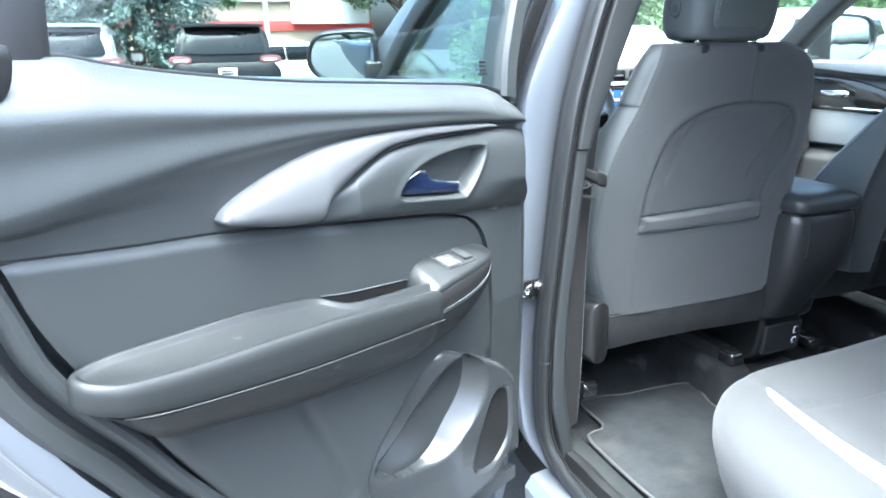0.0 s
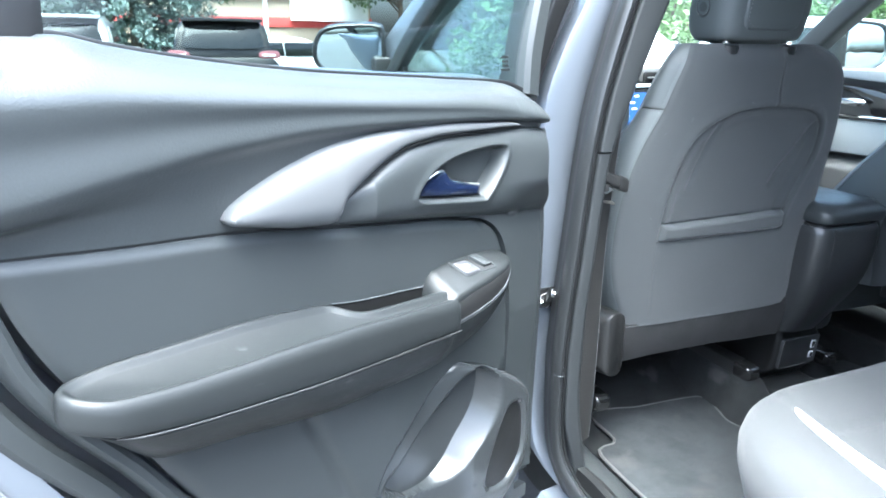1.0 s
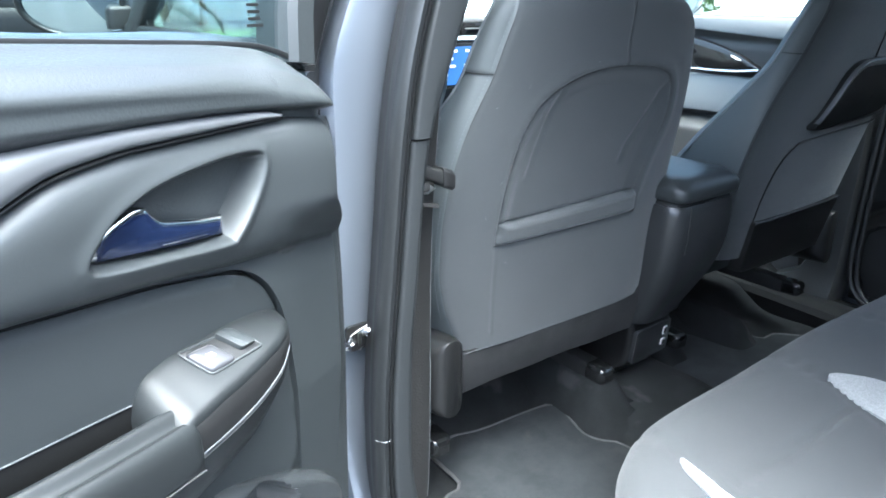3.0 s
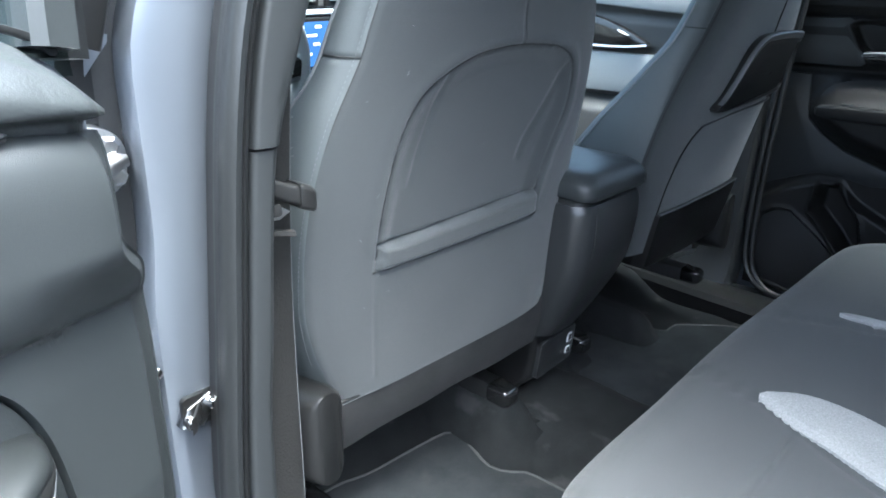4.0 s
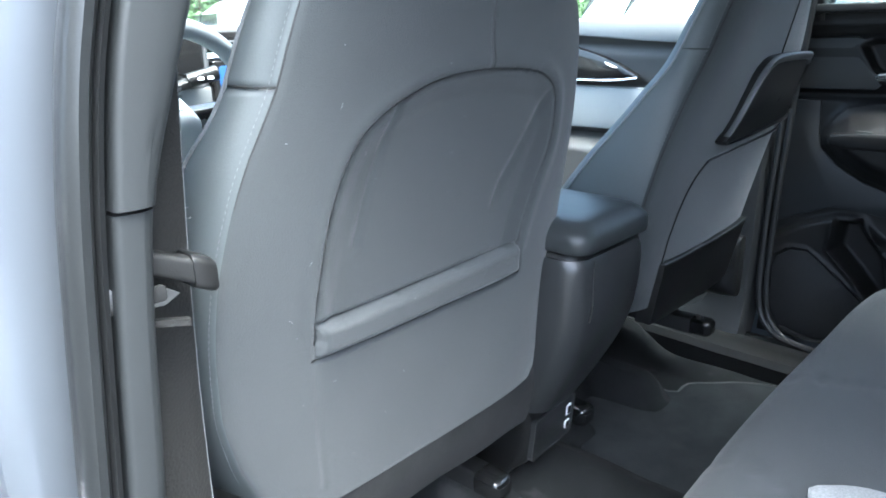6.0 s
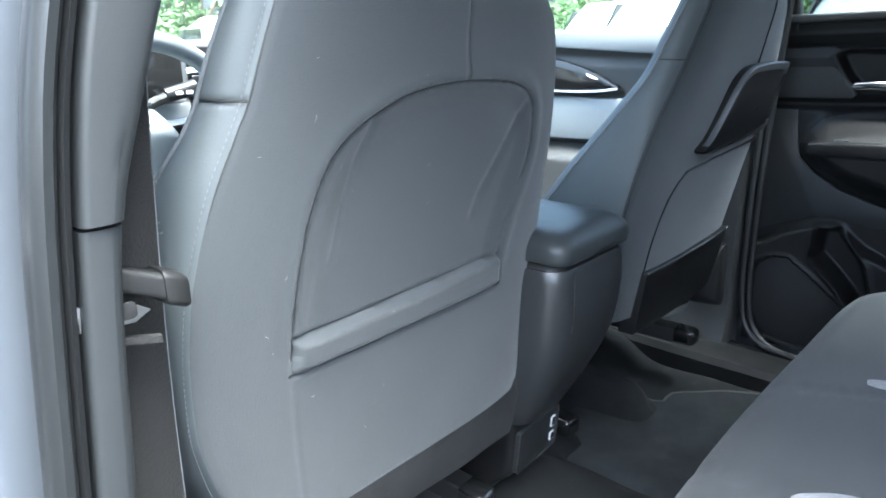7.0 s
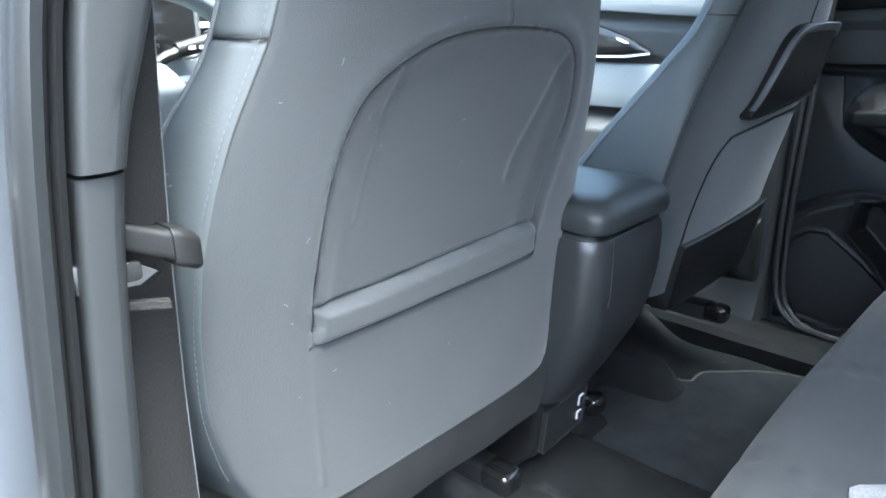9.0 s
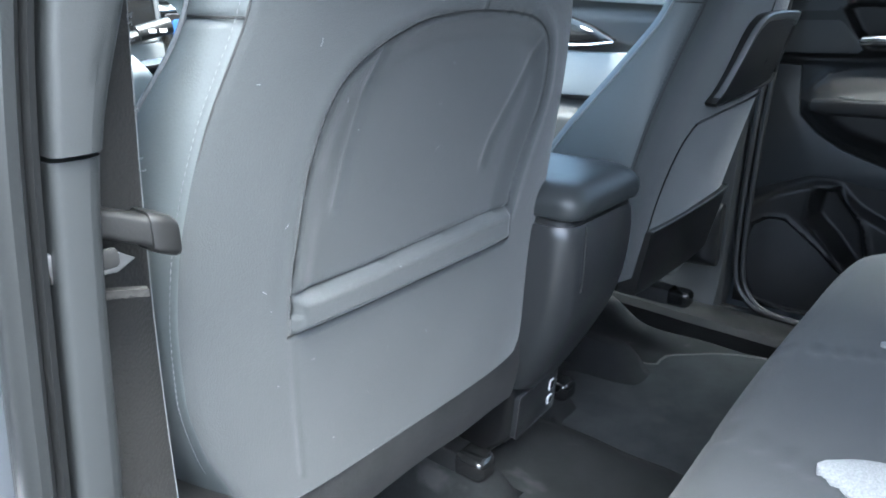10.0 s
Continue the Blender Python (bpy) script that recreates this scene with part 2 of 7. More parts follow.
# ---- mesh helpers ----
def thing(name, base, label, category, group="", kind="", m=None):
    """An empty at a thing's base, to carry its parts."""
    e = new(name)
    e.empty_display_size = 0.1
    e.matrix_world = m if m is not None else Matrix.Translation(base)
    return tagged(e, label, category, group, kind)


def finish(bm, name, mats, smooth=35):
    me = bpy.data.meshes.new(name)
    bmesh.ops.recalc_face_normals(bm, faces=bm.faces)
    bm.to_mesh(me)
    bm.free()
    for m in (mats if isinstance(mats, (list, tuple)) else [mats]):
        me.materials.append(M[m] if isinstance(m, str) else m)
    if smooth:
        me.polygons.foreach_set("use_smooth", [True] * len(me.polygons))
        me.set_sharp_from_angle(angle=radians(smooth))
    return me


def base_of(ob):
    m = ob.matrix_basis.copy()
    while ob.parent:
        m, ob = ob.parent.matrix_basis @ ob.matrix_parent_inverse @ m, ob.parent
    return m


def part(name, bm, mats, parent=None, label="", smooth=35, shadow=True):
    """Links a bmesh, in world coordinates, as one mesh under a thing or a part."""
    ob = new(name, finish(bm, name, mats, smooth))
    if parent is not None:
        ob.parent = parent
        ob.matrix_parent_inverse = base_of(parent).inverted()
    if label:
        tagged(ob, label)
    if not shadow:
        ob.visible_shadow = False
    return ob


def piece(name, bm, mats, label, category, kind="", group="", smooth=35):
    return tagged(part(name, bm, mats, None, "", smooth), label, category, group, kind)


def curve(pts, n, closed=False):
    """Points evenly along a Catmull-Rom curve."""
    p = np.array(pts, float)
    k = len(p)
    if closed:
        q = np.vstack([p[-1], p, p[0], p[1]])
        segs = k
    else:
        q = np.vstack([2 * p[0] - p[1], p, 2 * p[-1] - p[-2]])
        segs = k - 1
    out = []
    for i in range(segs):
        a, b, c, d = q[i], q[i + 1], q[i + 2], q[i + 3]
        for t in np.linspace(0, 1, 24, endpoint=False):
            out.append(0.5 * ((2 * b) + (c - a) * t + (2 * a - 5 * b + 4 * c - d) * t * t + (3 * b - a - 3 * c + d) * t ** 3))
    out.append(q[-2] if not closed else out[0])
    out = np.array(out)
    s = np.r_[0, np.cumsum(np.linalg.norm(np.diff(out, axis=0), axis=1))]
    at = np.linspace(0, s[-1], n + 1)[:-1] if closed else np.linspace(0, s[-1], n)
    return np.stack([np.interp(at, s, out[:, j]) for j in range(p.shape[1])], 1)


def table(*pairs):
    """A smooth function of one number through pairs (x, value), in any order of x."""
    a = np.array(sorted(pairs), float)
    x, y = a[:, 0], a[:, 1]
    d = np.diff(y) / np.diff(x)
    m = np.r_[d[0], np.where(d[:-1] * d[1:] > 0, 2 * d[:-1] * d[1:] / np.where(d[:-1] + d[1:] == 0, 1, d[:-1] + d[1:]), 0), d[-1]]

    def value(v):
        v = np.clip(np.asarray(v, float), x[0], x[-1])
        i = np.clip(np.searchsorted(x, v, side="right") - 1, 0, len(x) - 2)
        h = x[i + 1] - x[i]
        t = (v - x[i]) / h
        return (y[i] * (2 * t ** 3 - 3 * t ** 2 + 1) + m[i] * h * (t ** 3 - 2 * t ** 2 + t) + y[i + 1] * (3 * t ** 2 - 2 * t ** 3) + m[i + 1] * h * (t ** 3 - t ** 2))
    return value


def dist_line(x, z, pts):
    """Distance of points (x, z) from a polyline."""
    x, z = np.asarray(x, float), np.asarray(z, float)
    best = np.full(x.shape, 9.0)
    for (ax, az), (bx, bz) in zip(pts[:-1], pts[1:]):
        dx, dz = bx - ax, bz - az
        t = np.clip(((x - ax) * dx + (z - az) * dz) / (dx * dx + dz * dz + 1e-12), 0, 1)
        best = np.minimum(best, np.hypot(x - ax - t * dx, z - az - t * dz))
    return best


def inside(x, z, pts):
    """Whether points lie inside a closed outline."""
    x, z = np.asarray(x, float), np.asarray(z, float)
    r = np.zeros(x.shape, bool)
    n = len(pts)
    for i in range(n):
        (ax, az), (bx, bz) = pts[i], pts[(i + 1) % n]
        hit = ((az > z) != (bz > z)) & (x < (bx - ax) * (z - az) / ((bz - az) if bz != az else 1e-9) + ax)
        r ^= hit
    return r


def sheet(verts, rim=None, closed_u=False):
    """A surface from an array of points [i][j]; rim: a vector by which its border is drawn back, to give it depth."""
    a = np.asarray(verts, float)
    nu, nv = a.shape[:2]
    bm = bmesh.new()
    vs = [bm.verts.new(p) for p in a.reshape(-1, 3)]
    for i in range(nu - (0 if closed_u else 1)):
        for j in range(nv - 1):
            k = (i + 1) % nu
            bm.faces.new((vs[i * nv + j], vs[k * nv + j], vs[k * nv + j + 1], vs[i * nv + j + 1]))
    if rim is not None:
        r = np.asarray(rim, float)
        ring = [i * nv for i in range(nu)] + [(nu - 1) * nv + j for j in range(1, nv)] + [i * nv + nv - 1 for i in range(nu - 2, -1, -1)] + [j for j in range(nv - 2, 0, -1)]
        back = [bm.verts.new(vs[k].co + Vector(r)) for k in ring]
        for k in range(len(ring)):
            q = (k + 1) % len(ring)
            bm.faces.new((vs[ring[k]], back[k], back[q], vs[ring[q]]))
        bm.faces.new(back)
    return bm


def loft(loops, caps=True, bm=None):
    """A skin over closed loops of equally many points."""
    bm = bm or bmesh.new()
    rows = [[bm.verts.new(p) for p in lp] for lp in loops]
    n = len(rows[0])
    for a, b in zip(rows[:-1], rows[1:]):
        for j in range(n):
            k = (j + 1) % n
            bm.faces.new((a[j], a[k], b[k], b[j]))
    if caps:
        bm.faces.new(rows[0]), bm.faces.new(rows[-1])
    return bm


def sweep(path, profile, side=(1, 0, 0), bm=None, scale=None):
    """A profile, points (a, b), drawn along a path: a along the given side, b across it. """
    p = np.array(path, float)
    t = np.gradient(p, axis=0)
    t /= np.linalg.norm(t, axis=1)[:, None]
    loops = []
    for i in range(len(p)):
        s = np.array(side, float) - t[i] * (np.array(side, float) @ t[i])
        s /= np.linalg.norm(s)
        o = np.cross(t[i], s)
        k = 1 if scale is None else scale[i]
        loops.append([p[i] + k * (a * s + b * o) for a, b in profile])
    return loft(loops, True, bm)


def ring(n, ra, rb=None):
    return [(ra * math.cos(2 * math.pi * k / n), (rb or ra) * math.sin(2 * math.pi * k / n)) for k in range(n)]


def rounded(a, b, r, n=4):
    """A rounded rectangle with half sizes a and b."""
    out = []
    for cx, cy, s in ((a - r, b - r, 0), (r - a, b - r, 90), (r - a, r - b, 180), (a - r, r - b, 270)):
        out += [(cx + r * math.cos(radians(s + 90 * k / n)), cy + r * math.sin(radians(s + 90 * k / n))) for k in range(n + 1)]
    return out


def plate(outline, lift, depth, bevel=0.003, seg=2, bm=None):
    """A flat shape with depth: outline of (a, b), lift(a, b, c) gives its place, c runs from 0 (front) back to depth; the front edge is rounded."""
    bm = bm or bmesh.new()
    o = np.array(outline, float)
    c = o.mean(0)
    nrm = np.roll(o, -1, 0) - np.roll(o, 1, 0)
    nrm = np.stack([nrm[:, 1], -nrm[:, 0]], 1)
    nrm /= np.linalg.norm(nrm, axis=1)[:, None] + 1e-12
    area = 0.5 * np.sum(o[:, 0] * np.roll(o[:, 1], -1) - np.roll(o[:, 0], -1) * o[:, 1])
    if area < 0:
        nrm = -nrm
    loops = []
    for k in range(seg + 1):
        a = radians(90 * k / seg)
        q = o - nrm * bevel * (1 - math.sin(a))
        loops.append([lift(x, y, bevel * (1 - math.cos(a))) for x, y in q])
    loops.append([lift(x, y, depth) for x, y in o])
    return loft(loops, True, bm)


def block(x0, x1, y0, y1, z0, z1, r=0.01, n=4, bm=None):
    """A box with rounded upright and upper edges."""
    c = ((x0 + x1) / 2, (y0 + y1) / 2)
    loops = [[(c[0] + a, c[1] + b, z0) for a, b in rounded((x1 - x0) / 2, (y1 - y0) / 2, r, n)]]
    for k in range(4):
        g = radians(90 * k / 3)
        d = r * (1 - math.cos(g)) * 0.8
        loops.append([(c[0] + a, c[1] + b, z1 - r * (1 - math.sin(g)) * 0.8) for a, b in rounded((x1 - x0) / 2 - d, (y1 - y0) / 2 - d, max(r - d, 0.001), n)])
    return loft(loops, True, bm)


def tube(path, r, n=10, bm=None):
    return sweep(path, ring(n, r), (0.31, 0.82, 0.48), bm)


def moved(bm, m):
    bmesh.ops.transform(bm, matrix=m, verts=bm.verts)
    return bm


def stitches(line, step=0.006, long=0.004, r=0.0007):
    """Short threads along a line of points."""
    p = np.array(line, float)
    s = np.r_[0, np.cumsum(np.linalg.norm(np.diff(p, axis=0), axis=1))]
    bm = bmesh.new()
    for a in np.arange(0.002, s[-1] - long, step):
        e = [np.array([np.interp(a + d, s, p[:, j]) for j in range(3)]) for d in (0, long * 0.5, long)]
        t = e[2] - e[0]
        t /= np.linalg.norm(t)
        u = np.cross(t, (0.3, 0.5, 0.8))
        u /= np.linalg.norm(u)
        v = np.cross(t, u)
        loft([[q + k * r * (math.cos(g) * u + math.sin(g) * v) for g in (0, 1.57, 3.14, 4.71)] for q, k in zip(e, (0.4, 1, 0.4))], True, bm)
    return bm


# ---- ground and far surroundings are at the end; the car's shell comes first ----
def car_floor():
    """Carpeted floor: a low tunnel, raised mounts under the front seats and a rise below them."""
    xs, ys = np.linspace(-0.70, 0.74, 97), np.linspace(0.15, 2.35, 130)
    X, Y = np.meshgrid(xs, ys, indexing="ij")
    Zf = np.full(X.shape, 0.385)
    Zf = Zf + 0.055 * np.exp(-(((X + 0.03) / 0.13) ** 4))                       # tunnel
    rise = 1 / (1 + np.exp(-(Y - 1.36) / 0.022))
    Zf = Zf + 0.055 * rise
    for cx, cy in ((-0.172, 1.238), (-0.60, 1.34), (0.14, 1.33), (0.352, 1.285)):
        Zf = np.maximum(Zf, 0.385 + (0.105 if cx < 0 else 0.075) * np.exp(-(((X - cx) / (0.055 if cx < 0 else 0.045)) ** 4)) * (1 / (1 + np.exp(-(Y - cy + 0.07) / 0.012))))
    Zf = Zf + 0.003 * np.sin(23 * X + 3 * np.sin(9 * Y)) * np.cos(19 * Y) + 0.05 * np.clip((np.abs(X - 0.02) - 0.62) / 0.08, 0, 1) ** 2
    return sheet(np.stack([X, Y, Zf], -1), rim=(0, 0, -0.14))


piece("floor", car_floor(), "carpet", "black carpeted car floor with dusty scuffs", "floor", "structure")

# pillar lines at several heights: outer painted edge, seal, trim
PIL = dict(
    paint_out=table((1.50, -0.60), (1.287, -0.697), (1.205, -0.737), (1.113, -0.766), (0.967, -0.768), (0.865, -0.778), (0.645, -0.78), (0.498, -0.765), (0.36, -0.74)),
    paint_in=table((1.50, -0.54), (1.288, -0.640), (1.149, -0.691), (1.034, -0.711), (0.902, -0.718), (0.74, -0.726), (0.566, -0.729), (0.438, -0.715), (0.36, -0.70)),
    seal=table((1.50, -0.545), (1.285, -0.638), (1.20, -0.664), (1.12, -0.685), (1.04, -0.698), (0.95, -0.708), (0.85, -0.718), (0.75, -0.728), (0.65, -0.734), (0.55, -0.734), (0.47, -0.718), (0.36, -0.69)),
    trim=table((1.50, -0.49), (1.276, -0.580), (1.20, -0.610), (1.12, -0.640), (1.04, -0.666), (0.95, -0.678), (0.85, -0.687), (0.75, -0.697), (0.60, -0.700), (0.40, -0.67)),
)


def b_pillar_outer():
    """The painted pillar face between the two doors, with rounded edges, flaring into the sill."""
    loops = []
    for z in np.linspace(0.34, 1.50, 48):
        a, b = float(PIL["paint_out"](z)) - 0.012, float(PIL["paint_in"](z)) + 0.02
        low = max(0.0, (0.47 - z) / 0.13)
        a, b = a + 0.05 * low ** 2, b + 0.05 * low ** 2
        y = 1.172 - 0.12 * low ** 2
        a += 0.012
        loops.append([(a + 0.012, y + 0.10, z), (a + 0.004, y + 0.04, z), (a, y + 0.012, z), (a + 0.004, y + 0.003, z), (a + 0.014, y, z), ((a + b) / 2, y - 0.002, z),
                      (b - 0.012, y + 0.002, z), (b, y + 0.010, z), (b + 0.004, y + 0.05, z), (b, y + 0.10, z)])
    return loft(loops)


pillar = thing("pillar_near", (-0.72, 1.15, 0.36), "silver-blue painted door pillar with black rubber seal and grey trim", "pillar", kind="structure")
part("pillar_panel", b_pillar_outer(), "paint", pillar)


def aperture(line, y_up, prof, lift=0.0):
    """A strip that follows the door opening: down the pillar, round the lower corner and back along the sill."""
    pts = [(float(PIL[line](z)), y_up, z) for z in np.linspace(1.50, 0.52, 22)]
    x = pts[-1][0]
    pts += [(x + 0.004, y_up - 0.012, 0.468), (x + 0.014, y_up - 0.05, 0.425 + lift), (x + 0.020, y_up - 0.11, 0.405 + lift), (x + 0.02, 0.85, 0.398 + lift), (x + 0.02, 0.5, 0.398 + lift),
            (x + 0.02, 0.33, 0.42 + lift), (x + 0.015, 0.24, 0.50), (x + 0.01, 0.21, 0.62), (x + 0.0, 0.12, 0.85), (x + 0.02, 0.02, 1.05), (x + 0.07, 0.02, 1.28), (x + 0.16, 0.14, 1.45)]
    return sweep(curve(pts, 150), prof, (1, 0, 0))


part("door_seal", aperture("seal", 1.110, [(-0.012, -0.050), (-0.014, -0.036), (-0.021, -0.020), (-0.028, -0.006), (-0.030, 0.004), (-0.024, 0.004), (-0.014, -0.006), (-0.004, -0.020), (0.0, -0.050)]), "rubber", pillar, "black rubber door seal")
part("seal_bulb", aperture("seal", 1.110, [(-0.0295, 0.000), (-0.0305, 0.010), (-0.0285, 0.018), (-0.0235, 0.0225), (-0.0175, 0.021), (-0.0135, 0.015), (-0.012, 0.006), (-0.012, -0.004)]), "seal_grey", pillar, "grey rounded cover of the door seal")
part("seal_lip", aperture("seal", 1.110, [(-0.0115, -0.010), (-0.0115, 0.006), (-0.008, 0.0115), (-0.0035, 0.008), (-0.002, -0.010)]), "rubber", pillar)
part("seal_mark", sweep(curve([(-0.765, 1.098, 0.644), (-0.757, 1.0868, 0.6435), (-0.747, 1.0885, 0.643)], 8), rounded(0.0006, 0.0006, 0.0002, 2), (0, 0, 1)), "thread_grey", pillar)


def pillar_trim(z0, z1, proud):
    """The moulded inner cover of the pillar, a rounded tall channel."""
    loops = []
    for z in np.linspace(z0, z1, 30):
        a, b = float(PIL["seal"](z)) + 0.002, float(PIL["trim"](z))
        y = 1.102 - proud
        r = 0.006
        loops.append([(a, y + 0.05, z)] + [(a + r - r * math.cos(g), y + r - r * math.sin(g), z) for g in np.linspace(0, math.pi / 2, 7)] + [(a + (b - a) * k, y - 0.0008 * math.sin(math.pi * k), z) for k in (0.35, 0.5, 0.65)]
                     + [(b - 2 * r + 2 * r * math.sin(g), y + 2 * r - 2 * r * math.cos(g), z) for g in np.linspace(0, math.pi / 2, 8)] + [(b + 0.002, y + 0.09, z), (b - 0.02, y + 0.13, z)])
    return loft(loops)


part("upper_cover", pillar_trim(1.041, 1.50, 0.003), "pillar_trim", pillar, "grey moulded upper pillar cover")
part("lower_cover", pillar_trim(0.42, 1.038, 0.0), "pillar_trim", pillar, "grey moulded lower pillar cover")

# door check strap, hinges and bolts on the pillar
strap = bmesh.new()
loft([[(-0.748 + dx, 1.166 - s, 0.768 + dz) for dx, dz in rounded(0.020, 0.018, 0.006, 3)] for s in (0.0, 0.004, 0.006)], True, strap)
loft([[(-0.748 - 0.045 * t, 1.160 - 0.085 * t, 0.770 + 0.045 * t + dz) if k else (-0.754 - 0.045 * t, 1.156 - 0.085 * t, 0.770 + 0.045 * t + dz) for k, dz in ((0, -0.008), (1, -0.008), (1, 0.008), (0, 0.008))] for t in np.linspace(0, 1, 8)], True, strap)
part("check_strap", strap, "trim_dark", pillar, "black door check strap")
part("strap_bracket", plate([(-0.772, 0.754), (-0.748, 0.748), (-0.732, 0.772), (-0.738, 0.784), (-0.764, 0.774)], lambda a, b, c: (a, 1.158 + c, b), 0.014, 0.002), "steel", pillar, "bare steel bracket")
for bx, bz in ((-0.737, 0.774), (-0.763, 0.760)):
    part("bolt", loft([[(bx + r * math.cos(g), y, bz + r * math.sin(g)) for g in np.linspace(0, 2 * math.pi, 10, endpoint=False)] for y, r in ((1.160, 0.007), (1.152, 0.007), (1.150, 0.005))]), "steel", pillar)
for hz in (1.028, 0.812):
    leaf = curve([(-0.812, hz - 0.022), (-0.792, hz - 0.032), (-0.772, hz - 0.018), (-0.770, hz + 0.014), (-0.790, hz + 0.032), (-0.812, hz + 0.026)], 26, True)
    hg = part("hinge", plate(leaf, lambda a, b, c: (a, 1.196 + c, b), 0.02, 0.003), "steel", pillar, "bare steel door hinge")
    part("hinge_pin", tube([(-0.808, 1.186, hz - 0.030), (-0.808, 1.186, hz + 0.030)], 0.0085, 12), "steel", hg)
    part("hinge_arm", sweep(curve([(-0.786, 1.192, hz + 0.004), (-0.806, 1.180, hz), (-0.826, 1.160, hz - 0.006)], 10), rounded(0.006, 0.020, 0.004, 3), (0, 0, 1)), "steel", hg)
    for dx, dz in ((-0.783, -0.012), (-0.786, 0.016)):
        part("bolt", loft([[(dx + r * math.cos(g), y, hz + dz + r * math.sin(g)) for g in np.linspace(0, 2 * math.pi, 6, endpoint=False)] for y, r in ((1.198, 0.009), (1.186, 0.009), (1.184, 0.006))]), "steel", hg)

# black strip behind the hinges: the gap's shade put into the colour
part("hinge_gap_shade", loft([[(float(PIL["paint_out"](z)) + q, 1.222 + p, z) for q, p in ((0.02, 0.03), (0.018, 0.004), (0.004, -0.008), (-0.014, -0.004), (-0.028, -0.010), (-0.050, -0.006), (-0.060, 0.03))] for z in np.linspace(0.40, 1.30, 24)]), "rubber", pillar, "black strip in place of the shaded gap behind the hinges")

# sills and quarter trims
piece("sill_near", sweep(curve([(-0.735, 1.12, 0.345), (-0.740, 0.9, 0.345), (-0.75, 0.5, 0.345), (-0.755, 0.2, 0.36)], 20), [(-0.04, -0.07), (-0.045, 0.02), (-0.03, 0.042), (0.0, 0.048), (0.03, 0.046), (0.045, 0.03), (0.045, -0.07)], (1, 0, 0)), "paint",
      "silver-blue painted door sill", "sill", "structure")
piece("sill_cover_near", sweep(curve([(-0.645, 1.40, 0.405), (-0.655, 1.12, 0.40), (-0.655, 0.8, 0.395), (-0.655, 0.3, 0.40)], 24), [(-0.05, -0.02), (-0.045, 0.006), (-0.02, 0.014), (0.02, 0.010), (0.045, -0.004), (0.05, -0.03)], (1, 0, 0)), "trim",
      "grey plastic sill cover along the carpet", "sill cover", "structure")


def quarter():
    ys, zs = np.linspace(-1.25, 0.06, 30), np.linspace(0.32, 1.30, 30)
    out = []
    for y in ys:
        row = []
        for z in zs:
            front = -0.02 - 0.16 * math.exp(-((z - 0.55) / 0.22) ** 2)
            yy = front + (y - 0.06) * (1.25 + front) / 1.31
            row.append((-0.845 + 0.30 * max(0.0, z - 0.98) ** 1.1, yy, z))
        out.append(row)
    return sheet(out, rim=(0.10, 0, 0))


piece("quarter_panel", quarter(), "paint", "silver-blue painted rear side panel of the car", "car panel", "structure")

roof_loops = []
for y in np.linspace(-1.2, 1.56, 26):
    crown = 0.05 * math.cos((y - 0.4) / 2.0)
    k = 1 - 0.10 * max(0, (y - 1.2) / 0.6) ** 2 - 0.12 * max(0, (-0.5 - y) / 0.8)
    top = 1.50 + crown - 0.10 * max(0, (y - 1.1) / 0.6) ** 2 - 0.12 * max(0, (-0.4 - y) / 0.8) ** 2
    xs = np.linspace(-0.60, 0.62, 17) * k
    roof_loops.append([(x, y, top + 0.03 - 0.07 * (abs(x) / 0.62) ** 3) for x in xs] + [(x, y, top - 0.02 - 0.07 * (abs(x) / 0.62) ** 3) for x in xs[::-1]])
piece("ceiling", loft(roof_loops), "headliner", "pale cloth headliner under the car roof", "ceiling", "structure")
# unseen linings that close the rear quarters and hold back light
for sg, nm in ((-1, "quarter_trim_near"), (1, "quarter_trim_far")):
    rows_ = []
    for y in np.linspace(-1.22, 0.06, 12):
        rows_.append([(sg * (0.70 - 0.30 * (z - 1.08)), y - (0.10 if sg < 0 else 0.0) * (1 - abs(z - 1.27) / 0.2), z) for z in np.linspace(1.06, 1.50, 8)])
    piece(nm, sheet(rows_, rim=(sg * 0.04, 0, 0)), "pillar_trim", "unseen grey lining of the rear quarter, added to block light", "car panel", "structure")
# unseen tailgate, added so that less light comes in from behind
tg_ = thing("tailgate", (0, -1.25, 0.3), "unseen closed tailgate with tinted rear window and pale lining, added to block light", "tailgate", kind="structure")
part("tailgate_panel", block(-0.72, 0.72, -1.30, -1.24, 0.30, 1.06, 0.02, 3), "headliner", tg_)
part("rear_glass", sheet([[(x, -1.27 + 0.55 * (z - 1.06), z) for z in np.linspace(1.06, 1.44, 6)] for x in np.linspace(-0.64, 0.64, 8)], rim=(0, -0.004, 0)), "glass_tail", tg_, "tinted rear window")
piece("pillar_rear_near", sweep(curve([(-0.76, 0.02, 0.95), (-0.73, -0.05, 1.15), (-0.66, 0.0, 1.33), (-0.58, 0.1, 1.46)], 14), rounded(0.05, 0.09, 0.02), (1, 0, 0)), "paint", "silver-blue rear roof pillar", "pillar", "structure")


# ---- front seats ----
def SEAT_Y(z, lean=0.12):
    """The plane of a front seat's back; the more reclined passenger seat stands a little further to the rear."""
    return (1.143 if lean < 0.2 else 1.121) - lean * (z - 0.86)


